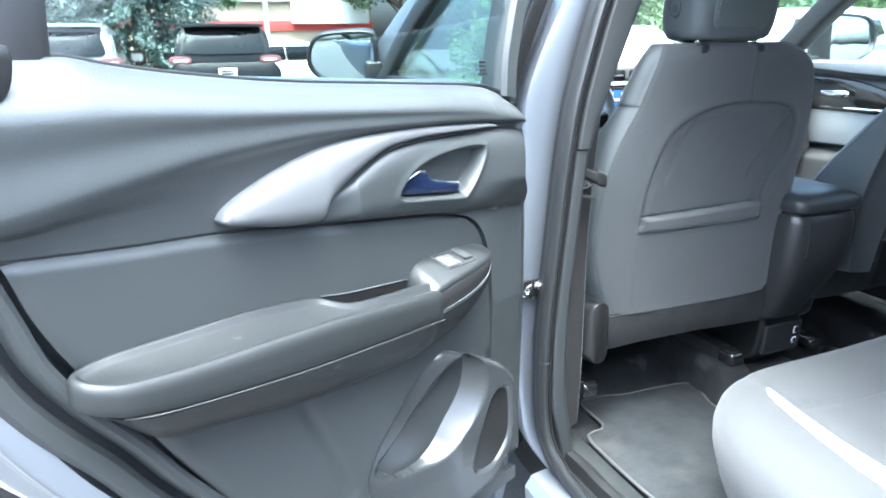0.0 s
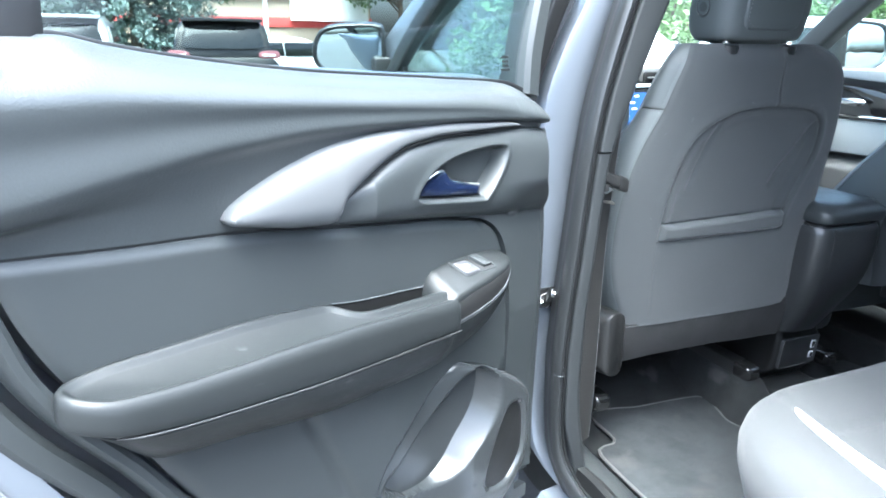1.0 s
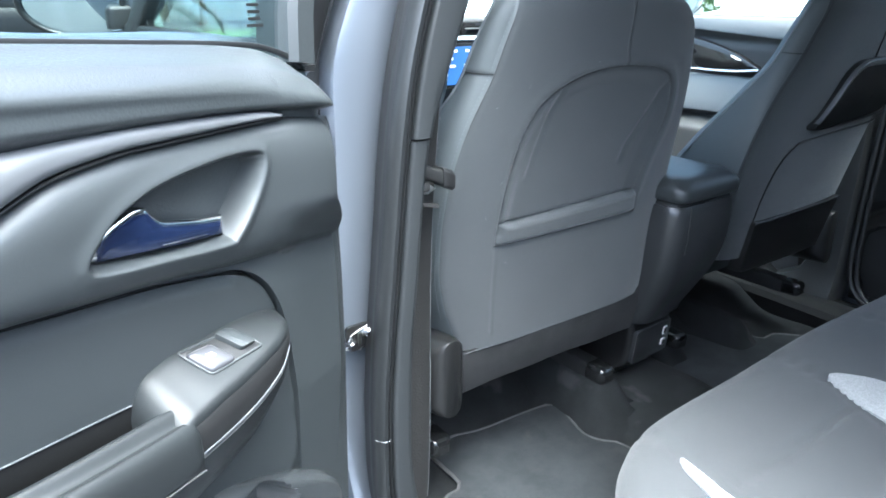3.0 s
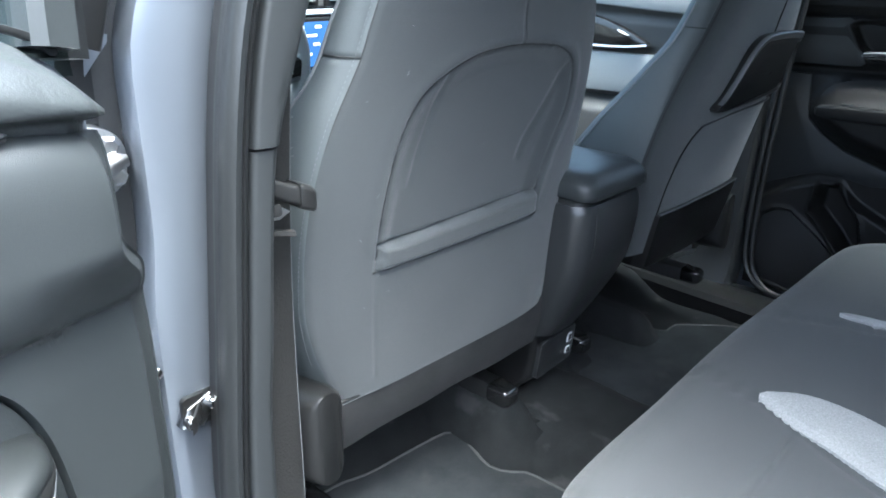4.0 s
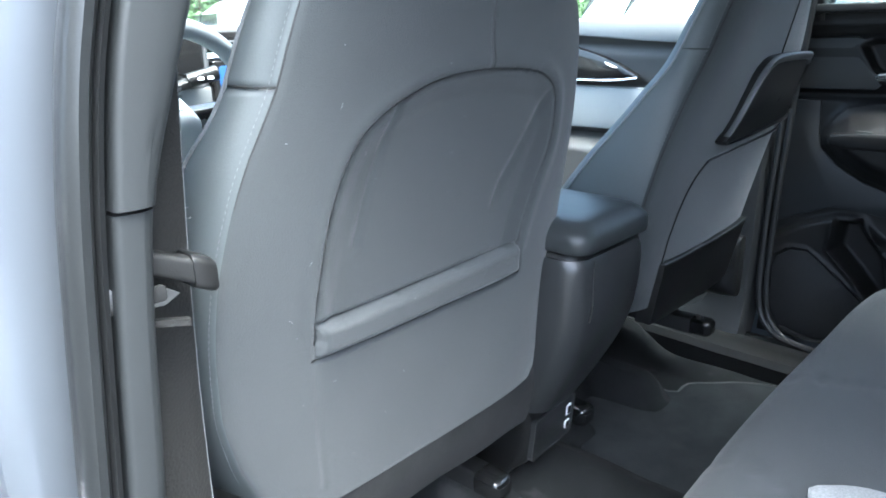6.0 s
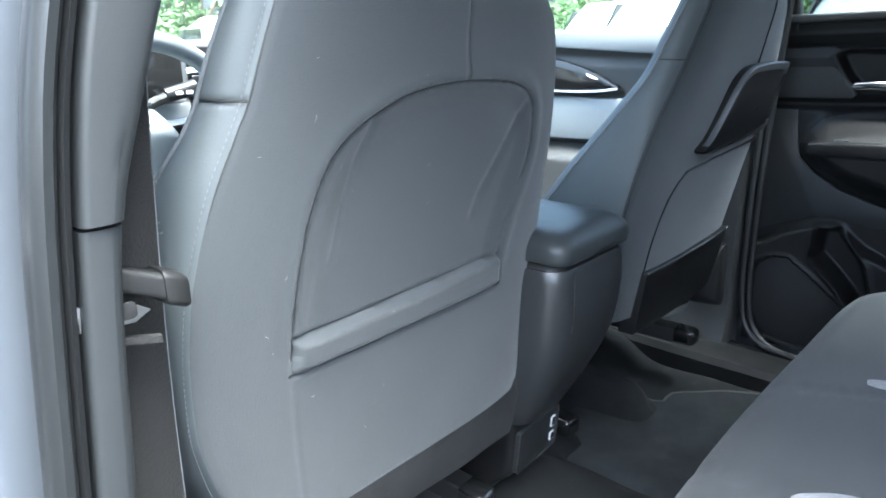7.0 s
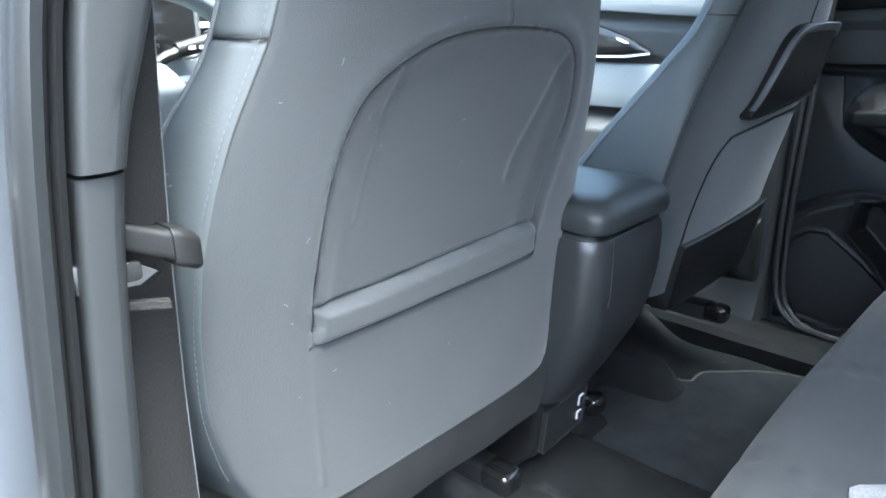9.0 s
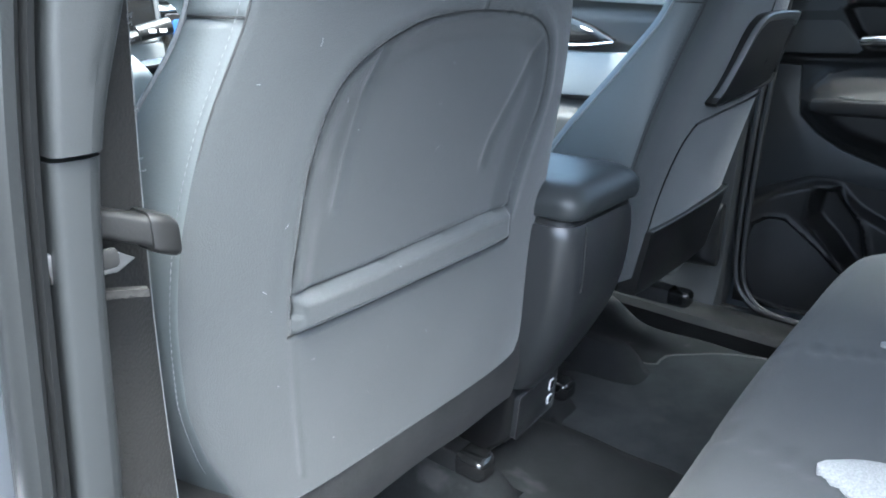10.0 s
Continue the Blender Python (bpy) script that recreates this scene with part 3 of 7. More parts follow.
W_SEAM = table((1.225, 0.120), (1.207, 0.139), (1.17, 0.154), (1.137, 0.166), (1.105, 0.177), (1.073, 0.193), (1.035, 0.211), (0.99, 0.226), (0.94, 0.237), (0.885, 0.2415), (0.83, 0.240), (0.765, 0.226), (0.707, 0.203), (0.66, 0.19))
W_SIDE = table((1.225, 0.172), (1.212, 0.206), (1.19, 0.236), (1.166, 0.251), (1.13, 0.263), (1.08, 0.271), (1.03, 0.273), (0.96, 0.269), (0.88, 0.266), (0.80, 0.266), (0.73, 0.264), (0.69, 0.256), (0.66, 0.248))
W_FAR = table((1.225, 0.172), (1.212, 0.195), (1.19, 0.205), (1.166, 0.215), (1.12, 0.244), (1.076, 0.258), (0.967, 0.258), (0.83, 0.252), (0.76, 0.246), (0.70, 0.24), (0.66, 0.235))
W_LEFT = table((1.225, 0.125), (1.212, 0.147), (1.19, 0.168), (1.14, 0.190), (1.10, 0.203), (1.04, 0.231), (1.0, 0.240), (0.93, 0.249), (0.85, 0.251), (0.76, 0.245), (0.70, 0.232), (0.66, 0.225))
T_SIDE = table((1.225, 0.035), (1.19, 0.045), (1.09, 0.056), (1.04, 0.075), (0.93, 0.136), (0.86, 0.170), (0.68, 0.215), (0.66, 0.22))
ARC = [(-0.151, 0.893), (-0.146, 0.938), (-0.136, 0.985), (-0.123, 1.021), (-0.106, 1.050), (-0.086, 1.069), (-0.053, 1.086), (-0.004, 1.101), (0.068, 1.106), (0.143, 1.100), (0.180, 1.088), (0.197, 1.070), (0.201, 1.045), (0.197, 1.01), (0.177, 0.965), (0.160, 0.920), (0.154, 0.897)]
BAND = [(-0.151, 0.891), (-0.151, 0.8545), (-0.145, 0.8535), (0.148, 0.856), (0.154, 0.858), (0.157, 0.864), (0.156, 0.893), (0.153, 0.896), (-0.12, 0.8885), (-0.151, 0.891)]


def smooth_in(d, w):
    t = np.clip(d / w, 0, 1)
    return t * t * (3 - 2 * t)


def back_relief(x, z, panel):
    """How far the rear cover stands proud at (x, z), in metres."""
    h = 0.0007 * np.sin(31 * x + 4) * np.cos(27 * z + 2) + 0.0009 * np.sin(12 * x + 17 * z)
    if not panel:
        return h
    arc = curve(ARC, 70)
    arc_l = [tuple(p) for p in arc]
    d_arc = dist_line(x, z, arc_l)
    ins = inside(x, z, arc_l + [(0.154, 0.872), (-0.151, 0.872)])
    h = h - np.where(ins, 0.007 * smooth_in(d_arc, 0.028) + 0.0018, 0.0)
    h = h - 0.0020 * np.exp(-(d_arc / 0.0022) ** 2)
    h = h + np.where(~ins, 0.0016 * np.exp(-((d_arc - 0.010) / 0.008) ** 2), 0)
    band = inside(x, z, BAND)
    d_band = dist_line(x, z, BAND)
    h = np.where(band, h + (0.0068 - h) * smooth_in(d_band, 0.009), h)
    h = h - 0.0032 * np.exp(-(d_band / 0.0022) ** 2)
    for line, depth, wide in (([(-0.100, 0.955), (-0.088, 0.997), (-0.073, 1.038), (-0.056, 1.078)], 0.0026, 0.005), ([tuple(p) for p in curve([(0.106, 0.955), (0.115, 0.976), (0.132, 0.998), (0.156, 1.029), (0.186, 1.070)], 20)], 0.0026, 0.006),
                              ([(-0.151, 0.853), (-0.148, 0.79), (-0.140, 0.70)], 0.0012, 0.0022), ([(0.068, 1.106), (0.064, 1.15), (0.066, 1.205)], 0.0013, 0.0022),
                              ([(-0.140, 0.895), (-0.128, 0.94), (-0.112, 0.975)], -0.0018, 0.012)):
        h = h - depth * np.exp(-(dist_line(x, z, line) / wide) ** 2)
    return h


def backrest(xc, flip, panel, nr, nz, lean):
    """Upholstered seat back: rear cover with its seams, side bolsters, front."""
    zs = np.concatenate([np.linspace(0.675, 1.19, nz), 1.19 + 0.029 * np.sin(np.linspace(0, math.pi / 2, 12))[1:]])
    loops, cols = [], None
    for z in zs:
        ws, w, t = float(W_SEAM(z)), float(W_SIDE(z)), float(T_SIDE(z))
        over = max(0.0, (z - 1.165) / 0.061)
        y0 = SEAT_Y(z, lean) + 0.030 * over ** 3
        w = w if panel else float(W_FAR(z))
        wr = w - 0.010 - 0.02 * over
        ws_pos, ws_neg = (wr, ws) if flip > 0 else (ws, wr)
        rx = np.linspace(-ws_neg, ws_pos, nr)
        lim = np.where(rx > 0, ws_pos, ws_neg)
        ry = y0 + (0.012 * (np.abs(rx) / lim) ** 6 if panel else min(0.018, 0.4 * t) * (np.abs(rx) / lim) ** 5) + 0.010 * (np.abs(rx) / 0.24) ** 2 * 0.6
        edge = np.clip((lim - np.abs(rx)) / 0.02, 0, 1)
        ry = ry - back_relief(rx, np.full(nr, z), panel) * np.where(edge < 1, edge, 1) + 0.003 * np.exp(-((lim - np.abs(rx)) / 0.003) ** 2)
        loop = [(x, y, z) for x, y in zip(rx, ry)]
        yb = ry[-1]
        seam = 0.0035 * math.exp(-((z - 1.106) / 0.003) ** 2)
        wl = float(W_LEFT(z))

        def flank(w, ws):
            sidep = [(ws + (w - ws) * s ** 0.8 + 0.005 * math.sin(math.pi * s) - seam, yb + (y0 + t - yb) * s ** 1.25) for s in np.linspace(0.04, 1, 16)]
            ef = y0 + t
            return sidep + [(w - 0.002, ef + 0.006), (w - 0.010, ef + 0.016), (w - 0.03, ef + 0.024), (w - 0.06, ef + 0.022), (w - 0.10, ef + 0.004)]

        w_pos, w_neg = (w, wl) if flip > 0 else (wl, w)
        loop += [(x, y, z) for x, y in flank(w_pos, ws_pos)]
        loop += [(-x, y, z) for x, y in flank(w_neg, ws_neg)[::-1]]
        loops.append([(xc + flip * x, y, z) for x, y, z in loop])
    bm = loft(loops)
    bm.faces.ensure_lookup_table()
    n = len(loops[0])
    return bm, n


def seat(xc, flip, name, label, panel=True, nr=170, nz=210, lean=0.12):
    s = thing(name, (xc, 1.4, 0.49), label, "car seat", group="front seats")
    bm, n = backrest(xc, flip, panel, nr, nz, lean)
    rows = len(bm.verts) // n
    for i in range(rows - 1):
        for j in range(n):
            f = bm.faces[i * n + j]
            f.material_index = 0 if j < nr - 1 else 1
    if panel:
        arc = [tuple(p) for p in curve(ARC, 70)]
        cx = np.array([(f.calc_center_median().x - xc) * flip for f in bm.faces])
        cz = np.array([f.calc_center_median().z for f in bm.faces])
        ins = inside(cx, cz, arc)
        for f, k in zip(list(bm.faces), ins):
            if k and f.material_index == 0:
                f.material_index = 2
    back = part("backrest", bm, ["fabric", "vinyl", "fabric_in"], s, smooth=60)
    if panel:
        def on_cover(x, z, deep=0.0006):
            ws = float(W_SEAM(z)) if x * flip < 0 else float(W_SIDE(z)) - 0.010
            y = SEAT_Y(z, lean) + 0.012 * (abs(x) / ws) ** 6 + 0.006 * (abs(x) / 0.24) ** 2 - float(back_relief(np.array([x]), np.array([z]), True)[0])
            return (xc + flip * x, y - deep, z)

        part("panel_seam", tube([on_cover(x, z) for x, z in curve(ARC, 90)], 0.0006, 6), "cavity", back)
        part("band_seam", tube([on_cover(x, z, 0.0004) for x, z in curve([(-0.151, 0.8545), (-0.145, 0.8538), (0.0, 0.8545), (0.148, 0.856), (0.155, 0.860)], 60)], 0.0008, 6), "cavity", back)
        part("band_seam", tube([on_cover(x, z, 0.0004) for x, z in curve([(-0.151, 0.8925), (-0.12, 0.8900), (0.0, 0.8925), (0.153, 0.8965)], 60)], 0.0007, 6), "cavity", back)
        part("band_seam", tube([on_cover(-0.1512, z, 0.0004) for z in np.linspace(0.8545, 0.8925, 16)], 0.0007, 6), "cavity", back)
        part("centre_seam", tube([on_cover(x, z, 0.0) for x, z in curve([(0.072, 1.107), (0.066, 1.15), (0.066, 1.20)], 24)], 0.0006, 6), "cavity", back)
    # stitching beside the corner seam and along the bolster edge
    for sg in (-flip,):
        ln, ln2 = [], []
        for z in np.linspace(0.74, 1.20, 60):
            ws, w, t = float(W_SEAM(z)), float((W_LEFT if flip * sg < 0 else W_SIDE)(z)), float(T_SIDE(z))
            y0 = SEAT_Y(z, lean) + 0.030 * max(0.0, (z - 1.165) / 0.061) ** 3
            yb = y0 + 0.018
            q = 0.10
            ln.append((xc + flip * sg * (ws + (w - ws) * q ** 0.8 + 0.005 * math.sin(math.pi * q) + 0.0004), yb + (y0 + t - yb) * q ** 1.25 + 0.001, z))
            ln2.append((xc + flip * sg * (w + 0.0002), y0 + t - 0.005, z))
        part("stitching", stitches(ln, 0.006, 0.0036, 0.0006), "thread_grey", back)
        zs_ = 1.106
        ws, w, t, y0 = float(W_SEAM(zs_)), float((W_LEFT if flip * sg < 0 else W_SIDE)(zs_)), float(T_SIDE(zs_)), SEAT_Y(zs_, lean)
        part("shoulder_seam", tube([(xc + flip * sg * (ws + (w - ws) * q ** 0.8 + 0.005 * math.sin(math.pi * q) - 0.0026), y0 + 0.018 + (t - 0.018) * q ** 1.25, zs_ + 0.002 * q) for q in np.linspace(0.02, 1, 16)], 0.0010, 6), "cavity", back)
        part("corner_seam", tube([(x - flip * sg * 0.0062, y - 0.0032, z) for x, y, z in ln], 0.0009, 6), "cavity", back)
        part("piping", tube([(x, y + 0.006, z) for x, y, z in ln2 if z > 0.88], 0.0020, 6), "thread_grey" if panel else "thread", back)
    # lint and short hairs on the cloth
    if panel:
        rng = random.Random(9)
        bm_l = bmesh.new()
        for _ in range(34):
            x, z = rng.uniform(-0.19, 0.20), rng.uniform(0.72, 1.16)
            p0 = Vector((xc + flip * x, SEAT_Y(z, lean) + 0.006 * (abs(x) / 0.24) ** 2 - 0.0012 - float(back_relief(np.array([x]), np.array([z]), True)[0]), z))
            d = Vector((rng.uniform(-1, 1), 0, rng.uniform(-1, 1))) * rng.uniform(0.0008, 0.0035)
            tube([p0, p0 + d + Vector((0.0006, 0, -0.0004)), p0 + d * 1.8], 0.00025, 4, bm_l)
        tagged(part("lint", bm_l, "thread", back), "pale lint on the cloth", kind="stuff")
    # cushion, hidden for the most part
    loops = []
    for y in np.linspace(1.36, 1.78, 12):
        g = (y - 1.36) / 0.42
        hw, zt = 0.245 - 0.02 * g, 0.665 + 0.03 * g - 0.05 * max(0, g - 0.85) / 0.15
        loops.append([(xc + a, y, (zt + 0.53) / 2 + b) for a, b in rounded(hw, (zt - 0.53) / 2, 0.05, 5)])
    part("cushion", loft(loops), "vinyl", s)
    # chrome posts and sockets, headrest
    hx = xc + 0.012
    for dx in (-0.068, 0.068):
        px_, py_ = hx + dx, 1.122 - (lean - 0.12) * 0.35
        post = part("headrest_post", tube([(px_, py_ + 0.012, 1.20), (px_, py_, 1.27)], 0.0065, 12), "chrome", s, "chrome post")
        part("socket", loft([[(px_ + r * math.cos(g), py_ + 0.006 + r * math.sin(g), z) for g in np.linspace(0, 2 * math.pi, 16, endpoint=False)] for z, r in ((1.200, 0.021), (1.2145, 0.0205), (1.2160, 0.018), (1.2165, 0.008))]), "trim_dark", s)
    loops = []
    for z, hw, y0, y1 in ((1.229, 0.062, 1.125, 1.185), (1.233, 0.082, 1.112, 1.198), (1.243, 0.094, 1.104, 1.208), (1.265, 0.101, 1.098, 1.216), (1.31, 0.104, 1.092, 1.212), (1.36, 0.103, 1.086, 1.195), (1.40, 0.096, 1.084, 1.178), (1.418, 0.078, 1.095, 1.165), (1.425, 0.05, 1.11, 1.15)):
        loops.append([(hx + a, (y0 + y1) / 2 + b, z - 0.010 if z < 1.24 else z - 0.015) for a, b in rounded(hw, (y1 - y0) / 2, min(0.035, (y1 - y0) * 0.45), 6)])
    hr = part("headrest", loft(curve_loops(loops, 40)), "vinyl", s, "black-grey padded headrest")
    o = [(hx + a, 1.293 + b) for a, b in rounded(0.066, 0.052, 0.020, 5)]
    seam_line = [(a, 1.0905 - 0.16 * (b - 1.28), b) for a, b in o]
    part("headrest_panel", plate(o, lambda a, b, c: (a, 1.0905 - 0.16 * (b - 1.28) + c, b), 0.02, 0.005, 3), "vinyl", hr)
    part("stitching", stitches([(hx + (a - hx) * 0.88, y - 0.0004, 1.293 + (b - 1.293) * 0.86) for a, y, b in seam_line], 0.007, 0.0048, 0.0011), "thread", hr)
    for sg in (-1, 1):
        badge = loft([[(hx + sg * (0.0985 + d), 1.158 + r * math.cos(g), 1.283 + r * math.sin(g)) for g in np.linspace(0, 2 * math.pi, 24, endpoint=False)] for r, d in ((0.020, -0.006), (0.020, 0.004), (0.016, 0.006), (0.012, 0.003), (0.010, 0.005), (0.002, 0.006))])
        part("release_button", badge, "trim", hr)
    # skirt below the cover
    if panel:
        loops = []
        for z in np.linspace(0.596, 0.680, 12):
            g = (0.68 - z) / 0.084
            xs = np.linspace(-0.196 + 0.004 * g, 0.244 - 0.004 * g, 40)
            yr = SEAT_Y(z) + 0.003 + 0.004 * g ** 2 + 0.010 * (np.abs(xs) / 0.24) ** 2 - 0.003 * math.sin(math.pi * min(1, g)) - 0.0012 * np.sin(40 * xs + 3)
            dz = 0.007 * np.sin(9 * xs + 1.6) * g + 0.006 * np.clip((xs - 0.19) / 0.04, 0, 1) * (1 - g)
            loops.append([(xc + flip * x, y, z + d) for x, y, d in zip(xs, yr, dz)] + [(xc + flip * x, y + 0.012, z + d) for x, y, d in zip(xs[::-1], yr[::-1], dz[::-1])])
        part("skirt", loft(loops), "skirt", s, "dark cloth skirt below the cover")
        part("hem_thread", stitches([(xc + flip * x, SEAT_Y(0.68) + 0.0012 + 0.010 * (abs(x) / 0.24) ** 2, 0.6785 + 0.002 * math.sin(9 * x)) for x in np.linspace(-0.193, 0.20, 60)], 0.005, 0.0046, 0.0007), "thread_grey", back)
    # recliner cover on the door side
    loops = []
    for y in 1.152 + 0.268 * np.linspace(0, 1, 18) ** 1.8:
        g = (y - 1.152) / 0.268
        k = min(1, 0.35 + 2.2 * math.sqrt(g + 0.001))
        loops.append([(xc + flip * (-0.226 - 0.012 * g + a), y, 0.652 - 0.02 * g + b) for a, b in rounded(0.034 * min(1, k), 0.066 * min(1, 0.75 + 0.6 * k), 0.031 * min(1, k), 8)])
    part("recliner_cover", loft(loops), "trim_dark", s, "black plastic hinge cover", smooth=60)
    # rails
    for dx, yr_, zr in (((0.192, 1.205, 0.500) if panel else (0.216, 1.245, 0.470)), (-0.215, 1.205, 0.505)):
        r = part("seat_rail", moved(block(-0.019, 0.019, 0.02, 0.52, -0.020, 0.014, 0.006, 3), Matrix.Translation((xc + flip * dx, yr_, zr))), "cavity", s, "black steel seat rail")
        part("rail_cap", loft([[(xc + flip * dx + a, yr_ + y, zr - 0.003 + b) for a, b in rounded(0.021 * k, 0.018 * k, 0.009 * k, 4)] for y, k in ((-0.016, 0.35), (-0.013, 0.75), (-0.007, 0.95), (0.0, 1.0), (0.03, 1.0))]), "gloss_black", r, "glossy black rail end cap", smooth=60)
    return s


def curve_loops(loops, n):
    """More loops between those given, smoothly."""
    a = np.array(loops, float)
    cols = [curve(a[:, j, :], n) for j in range(a.shape[1])]
    return [[tuple(c[i]) for c in cols] for i in range(n)]


driver = seat(-0.370, 1, "driver_seat", "grey cloth front seat with padded back pocket band and vinyl sides")
passenger = seat(0.335, -1, "passenger_seat", "grey cloth front seat with hard grab shell and black lower panel", panel=False, nr=60, nz=90, lean=0.22)

# passenger seat: rigid pocket shell, pocket seam, black kick panel
px0 = 0.335


def shell_face(a, b, c):
    k = (b - 0.945) / 0.135
    return (px0 + a, SEAT_Y(b, 0.22) - 0.013 - 0.006 * max(0.0, k) ** 1.3 + 0.014 * max(0.0, (a - 0.15) / 0.08) ** 2 + c, b)


out = curve([(-0.086, 0.956), (-0.071, 0.98), (-0.055, 1.005), (-0.040, 1.036), (-0.025, 1.064), (-0.004, 1.081), (0.03, 1.089), (0.12, 1.090), (0.20, 1.086), (0.224, 1.076), (0.232, 1.04), (0.232, 1.0), (0.226, 0.975), (0.08, 0.962)], 70, True)


def shell_ring(k, m, c):
    return [shell_face(0.06 + (a - 0.06) * k, 0.948 + (b - 0.948) * m, c) for a, b in out]


bm = loft([shell_ring(0.995, 0.995, 0.020), shell_ring(1.0, 1.0, 0.008), shell_ring(1.0, 1.0, 0.003), shell_ring(0.985, 0.986, -0.001), shell_ring(0.945, 0.925, -0.001), shell_ring(0.930, 0.905, 0.004), shell_ring(0.925, 0.895, 0.012)], False)
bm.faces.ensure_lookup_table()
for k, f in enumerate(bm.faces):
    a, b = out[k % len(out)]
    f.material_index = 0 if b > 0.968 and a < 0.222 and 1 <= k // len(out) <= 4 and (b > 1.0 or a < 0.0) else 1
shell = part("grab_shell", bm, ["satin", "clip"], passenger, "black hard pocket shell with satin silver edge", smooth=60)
part("shell_face", loft([shell_ring(0.95, 0.92, 0.004), shell_ring(0.90, 0.80, 0.007), shell_ring(0.80, 0.6, 0.008), shell_ring(0.3, 0.3, 0.009)]), "clip", shell, "black inner face of the pocket shell", smooth=60)
kick = [tuple(p) for a, b in (((-0.155, 0.763), (0.20, 0.766)), ((0.203, 0.762), (0.192, 0.642)), ((0.186, 0.637), (-0.143, 0.641)), ((-0.146, 0.646), (-0.157, 0.760))) for p in np.linspace(a, b, 10)]
kp = part("kick_panel", plate(kick, lambda a, b, c: (px0 + a, SEAT_Y(b, 0.22) - 0.010 + 0.010 * (abs(a) / 0.2) ** 3 + c, b), 0.03, 0.004), "trim_dark", passenger, "black hard plastic lower back panel")
part("panel_edge", tube([(px0 + a, SEAT_Y(b, 0.22) - 0.0095 + 0.010 * (abs(a) / 0.2) ** 3, b) for a, b in curve([(-0.156, 0.7625), (-0.05, 0.764), (0.10, 0.765), (0.20, 0.765)], 20)], 0.0016, 6), "satin", kp)
part("pocket_hem", tube([(px0 + a, SEAT_Y(b, 0.22) + 0.0005 + 0.018 * (abs(a) / 0.25) ** 5, b) for a, b in curve([(-0.102, 0.928), (0.0, 0.936), (0.12, 0.941), (0.235, 0.944)], 20)], 0.0022, 8), "trim_dark", passenger)
part("panel_seam", tube([(px0 + a, SEAT_Y(b, 0.22) + 0.0006 + 0.018 * (abs(a) / 0.24) ** 5, b) for a, b in curve([(-0.102, 0.928), (-0.130, 0.905), (-0.148, 0.87), (-0.157, 0.815), (-0.156, 0.763)], 20)], 0.0014, 6), "trim_dark", passenger)
part("side_seam", tube([(px0 + 0.073, SEAT_Y(b, 0.22) - 0.0008 + 0.03 * max(0, (b - 1.165) / 0.061) ** 3, b) for b in np.linspace(1.09, 1.20, 10)], 0.0012, 6), "trim_dark", passenger)


# ---- belt on the near pillar ----
belt = thing("seat_belt", (-0.655, 1.14, 0.45), "worn brown-grey seat belt with a grey plastic clip", "seat belt")
web = []
for z in np.linspace(0.46, 1.46, 40):
    c = -0.645 + 0.018 * (z - 0.95) / 0.35 - 0.010 * math.sin(6 * (z - 0.7)) * 0.4
    y = 1.146 + 0.004 * math.sin(9 * z)
    web.append([(c - 0.023, y - 0.004, z), (c, y - 0.002, z), (c + 0.023, y + 0.010, z), (c + 0.0232, y + 0.0116, z), (c, y, z), (c - 0.023, y - 0.0022, z)])
part("webbing", loft(web), "belt", belt)
part("webbing_edge", tube([(w[2][0] + 0.0002, w[2][1] + 0.0004, w[2][2]) for w in web], 0.0007, 6), "thread_grey", belt)
rng = random.Random(4)
for k in range(7):
    z = 0.99 + 0.13 * rng.random()
    i = min(range(40), key=lambda j: abs(web[j][2][2] - z))
    p0 = Vector(web[i][2])
    p0.z = z
    part("fray", tube([p0, p0 + Vector((0.001 + 0.002 * rng.random(), -0.003, 0.002 * rng.random())), p0 + Vector((0.001 + 0.0015 * rng.random(), -0.002 * rng.random(), -0.001 + 0.002 * rng.random()))], 0.0005, 5), "thread", belt)
tong = [[(x, 1.125 + b * 1.0 - 0.10 * (x + 0.645), 0.985 - 0.42 * (x + 0.645) + a) for a, b in rounded(0.0100 * k, 0.011 * k, 0.005 * k, 4)] for x, k in ((-0.705, 0.85), (-0.685, 0.95), (-0.647, 1.0), (-0.642, 1.12), (-0.632, 1.14), (-0.628, 1.0), (-0.627, 0.7))]
tg = part("clip_body", loft(tong), "clip", belt, "grey plastic belt clip")
part("clip_end", loft([[(x, 1.124 + b - 0.10 * (x + 0.645), 0.985 - 0.42 * (x + 0.645) + a) for a, b in rounded(0.0130 * k, 0.0135 * k, 0.006 * k, 4)] for x, k in ((-0.6435, 0.98), (-0.641, 1.03), (-0.630, 1.04), (-0.6265, 0.9))]), "trim_dark", tg)
part("tongue", plate([(-0.705, 0.988), (-0.668, 0.980), (-0.656, 0.972), (-0.668, 0.966), (-0.705, 0.970)], lambda a, b, c: (a, 1.112 + c, b), 0.004, 0.001), "steel", tg, "bare steel belt tongue")
part("tongue_slot", plate(rounded(0.006, 0.006, 0.003, 3), lambda a, b, c: (-0.672 + a, 1.1108 + c, 0.976 + b), 0.003, 0.0005), "cavity", tg)
part("folded_webbing", loft([[(-0.705, 1.118, 0.958 + d), (-0.650, 1.114, 0.944 + d), (-0.648, 1.121, 0.944 + d), (-0.705, 1.126, 0.958 + d)] for d in (0.0, 0.003, 0.005)]), "belt", tg)
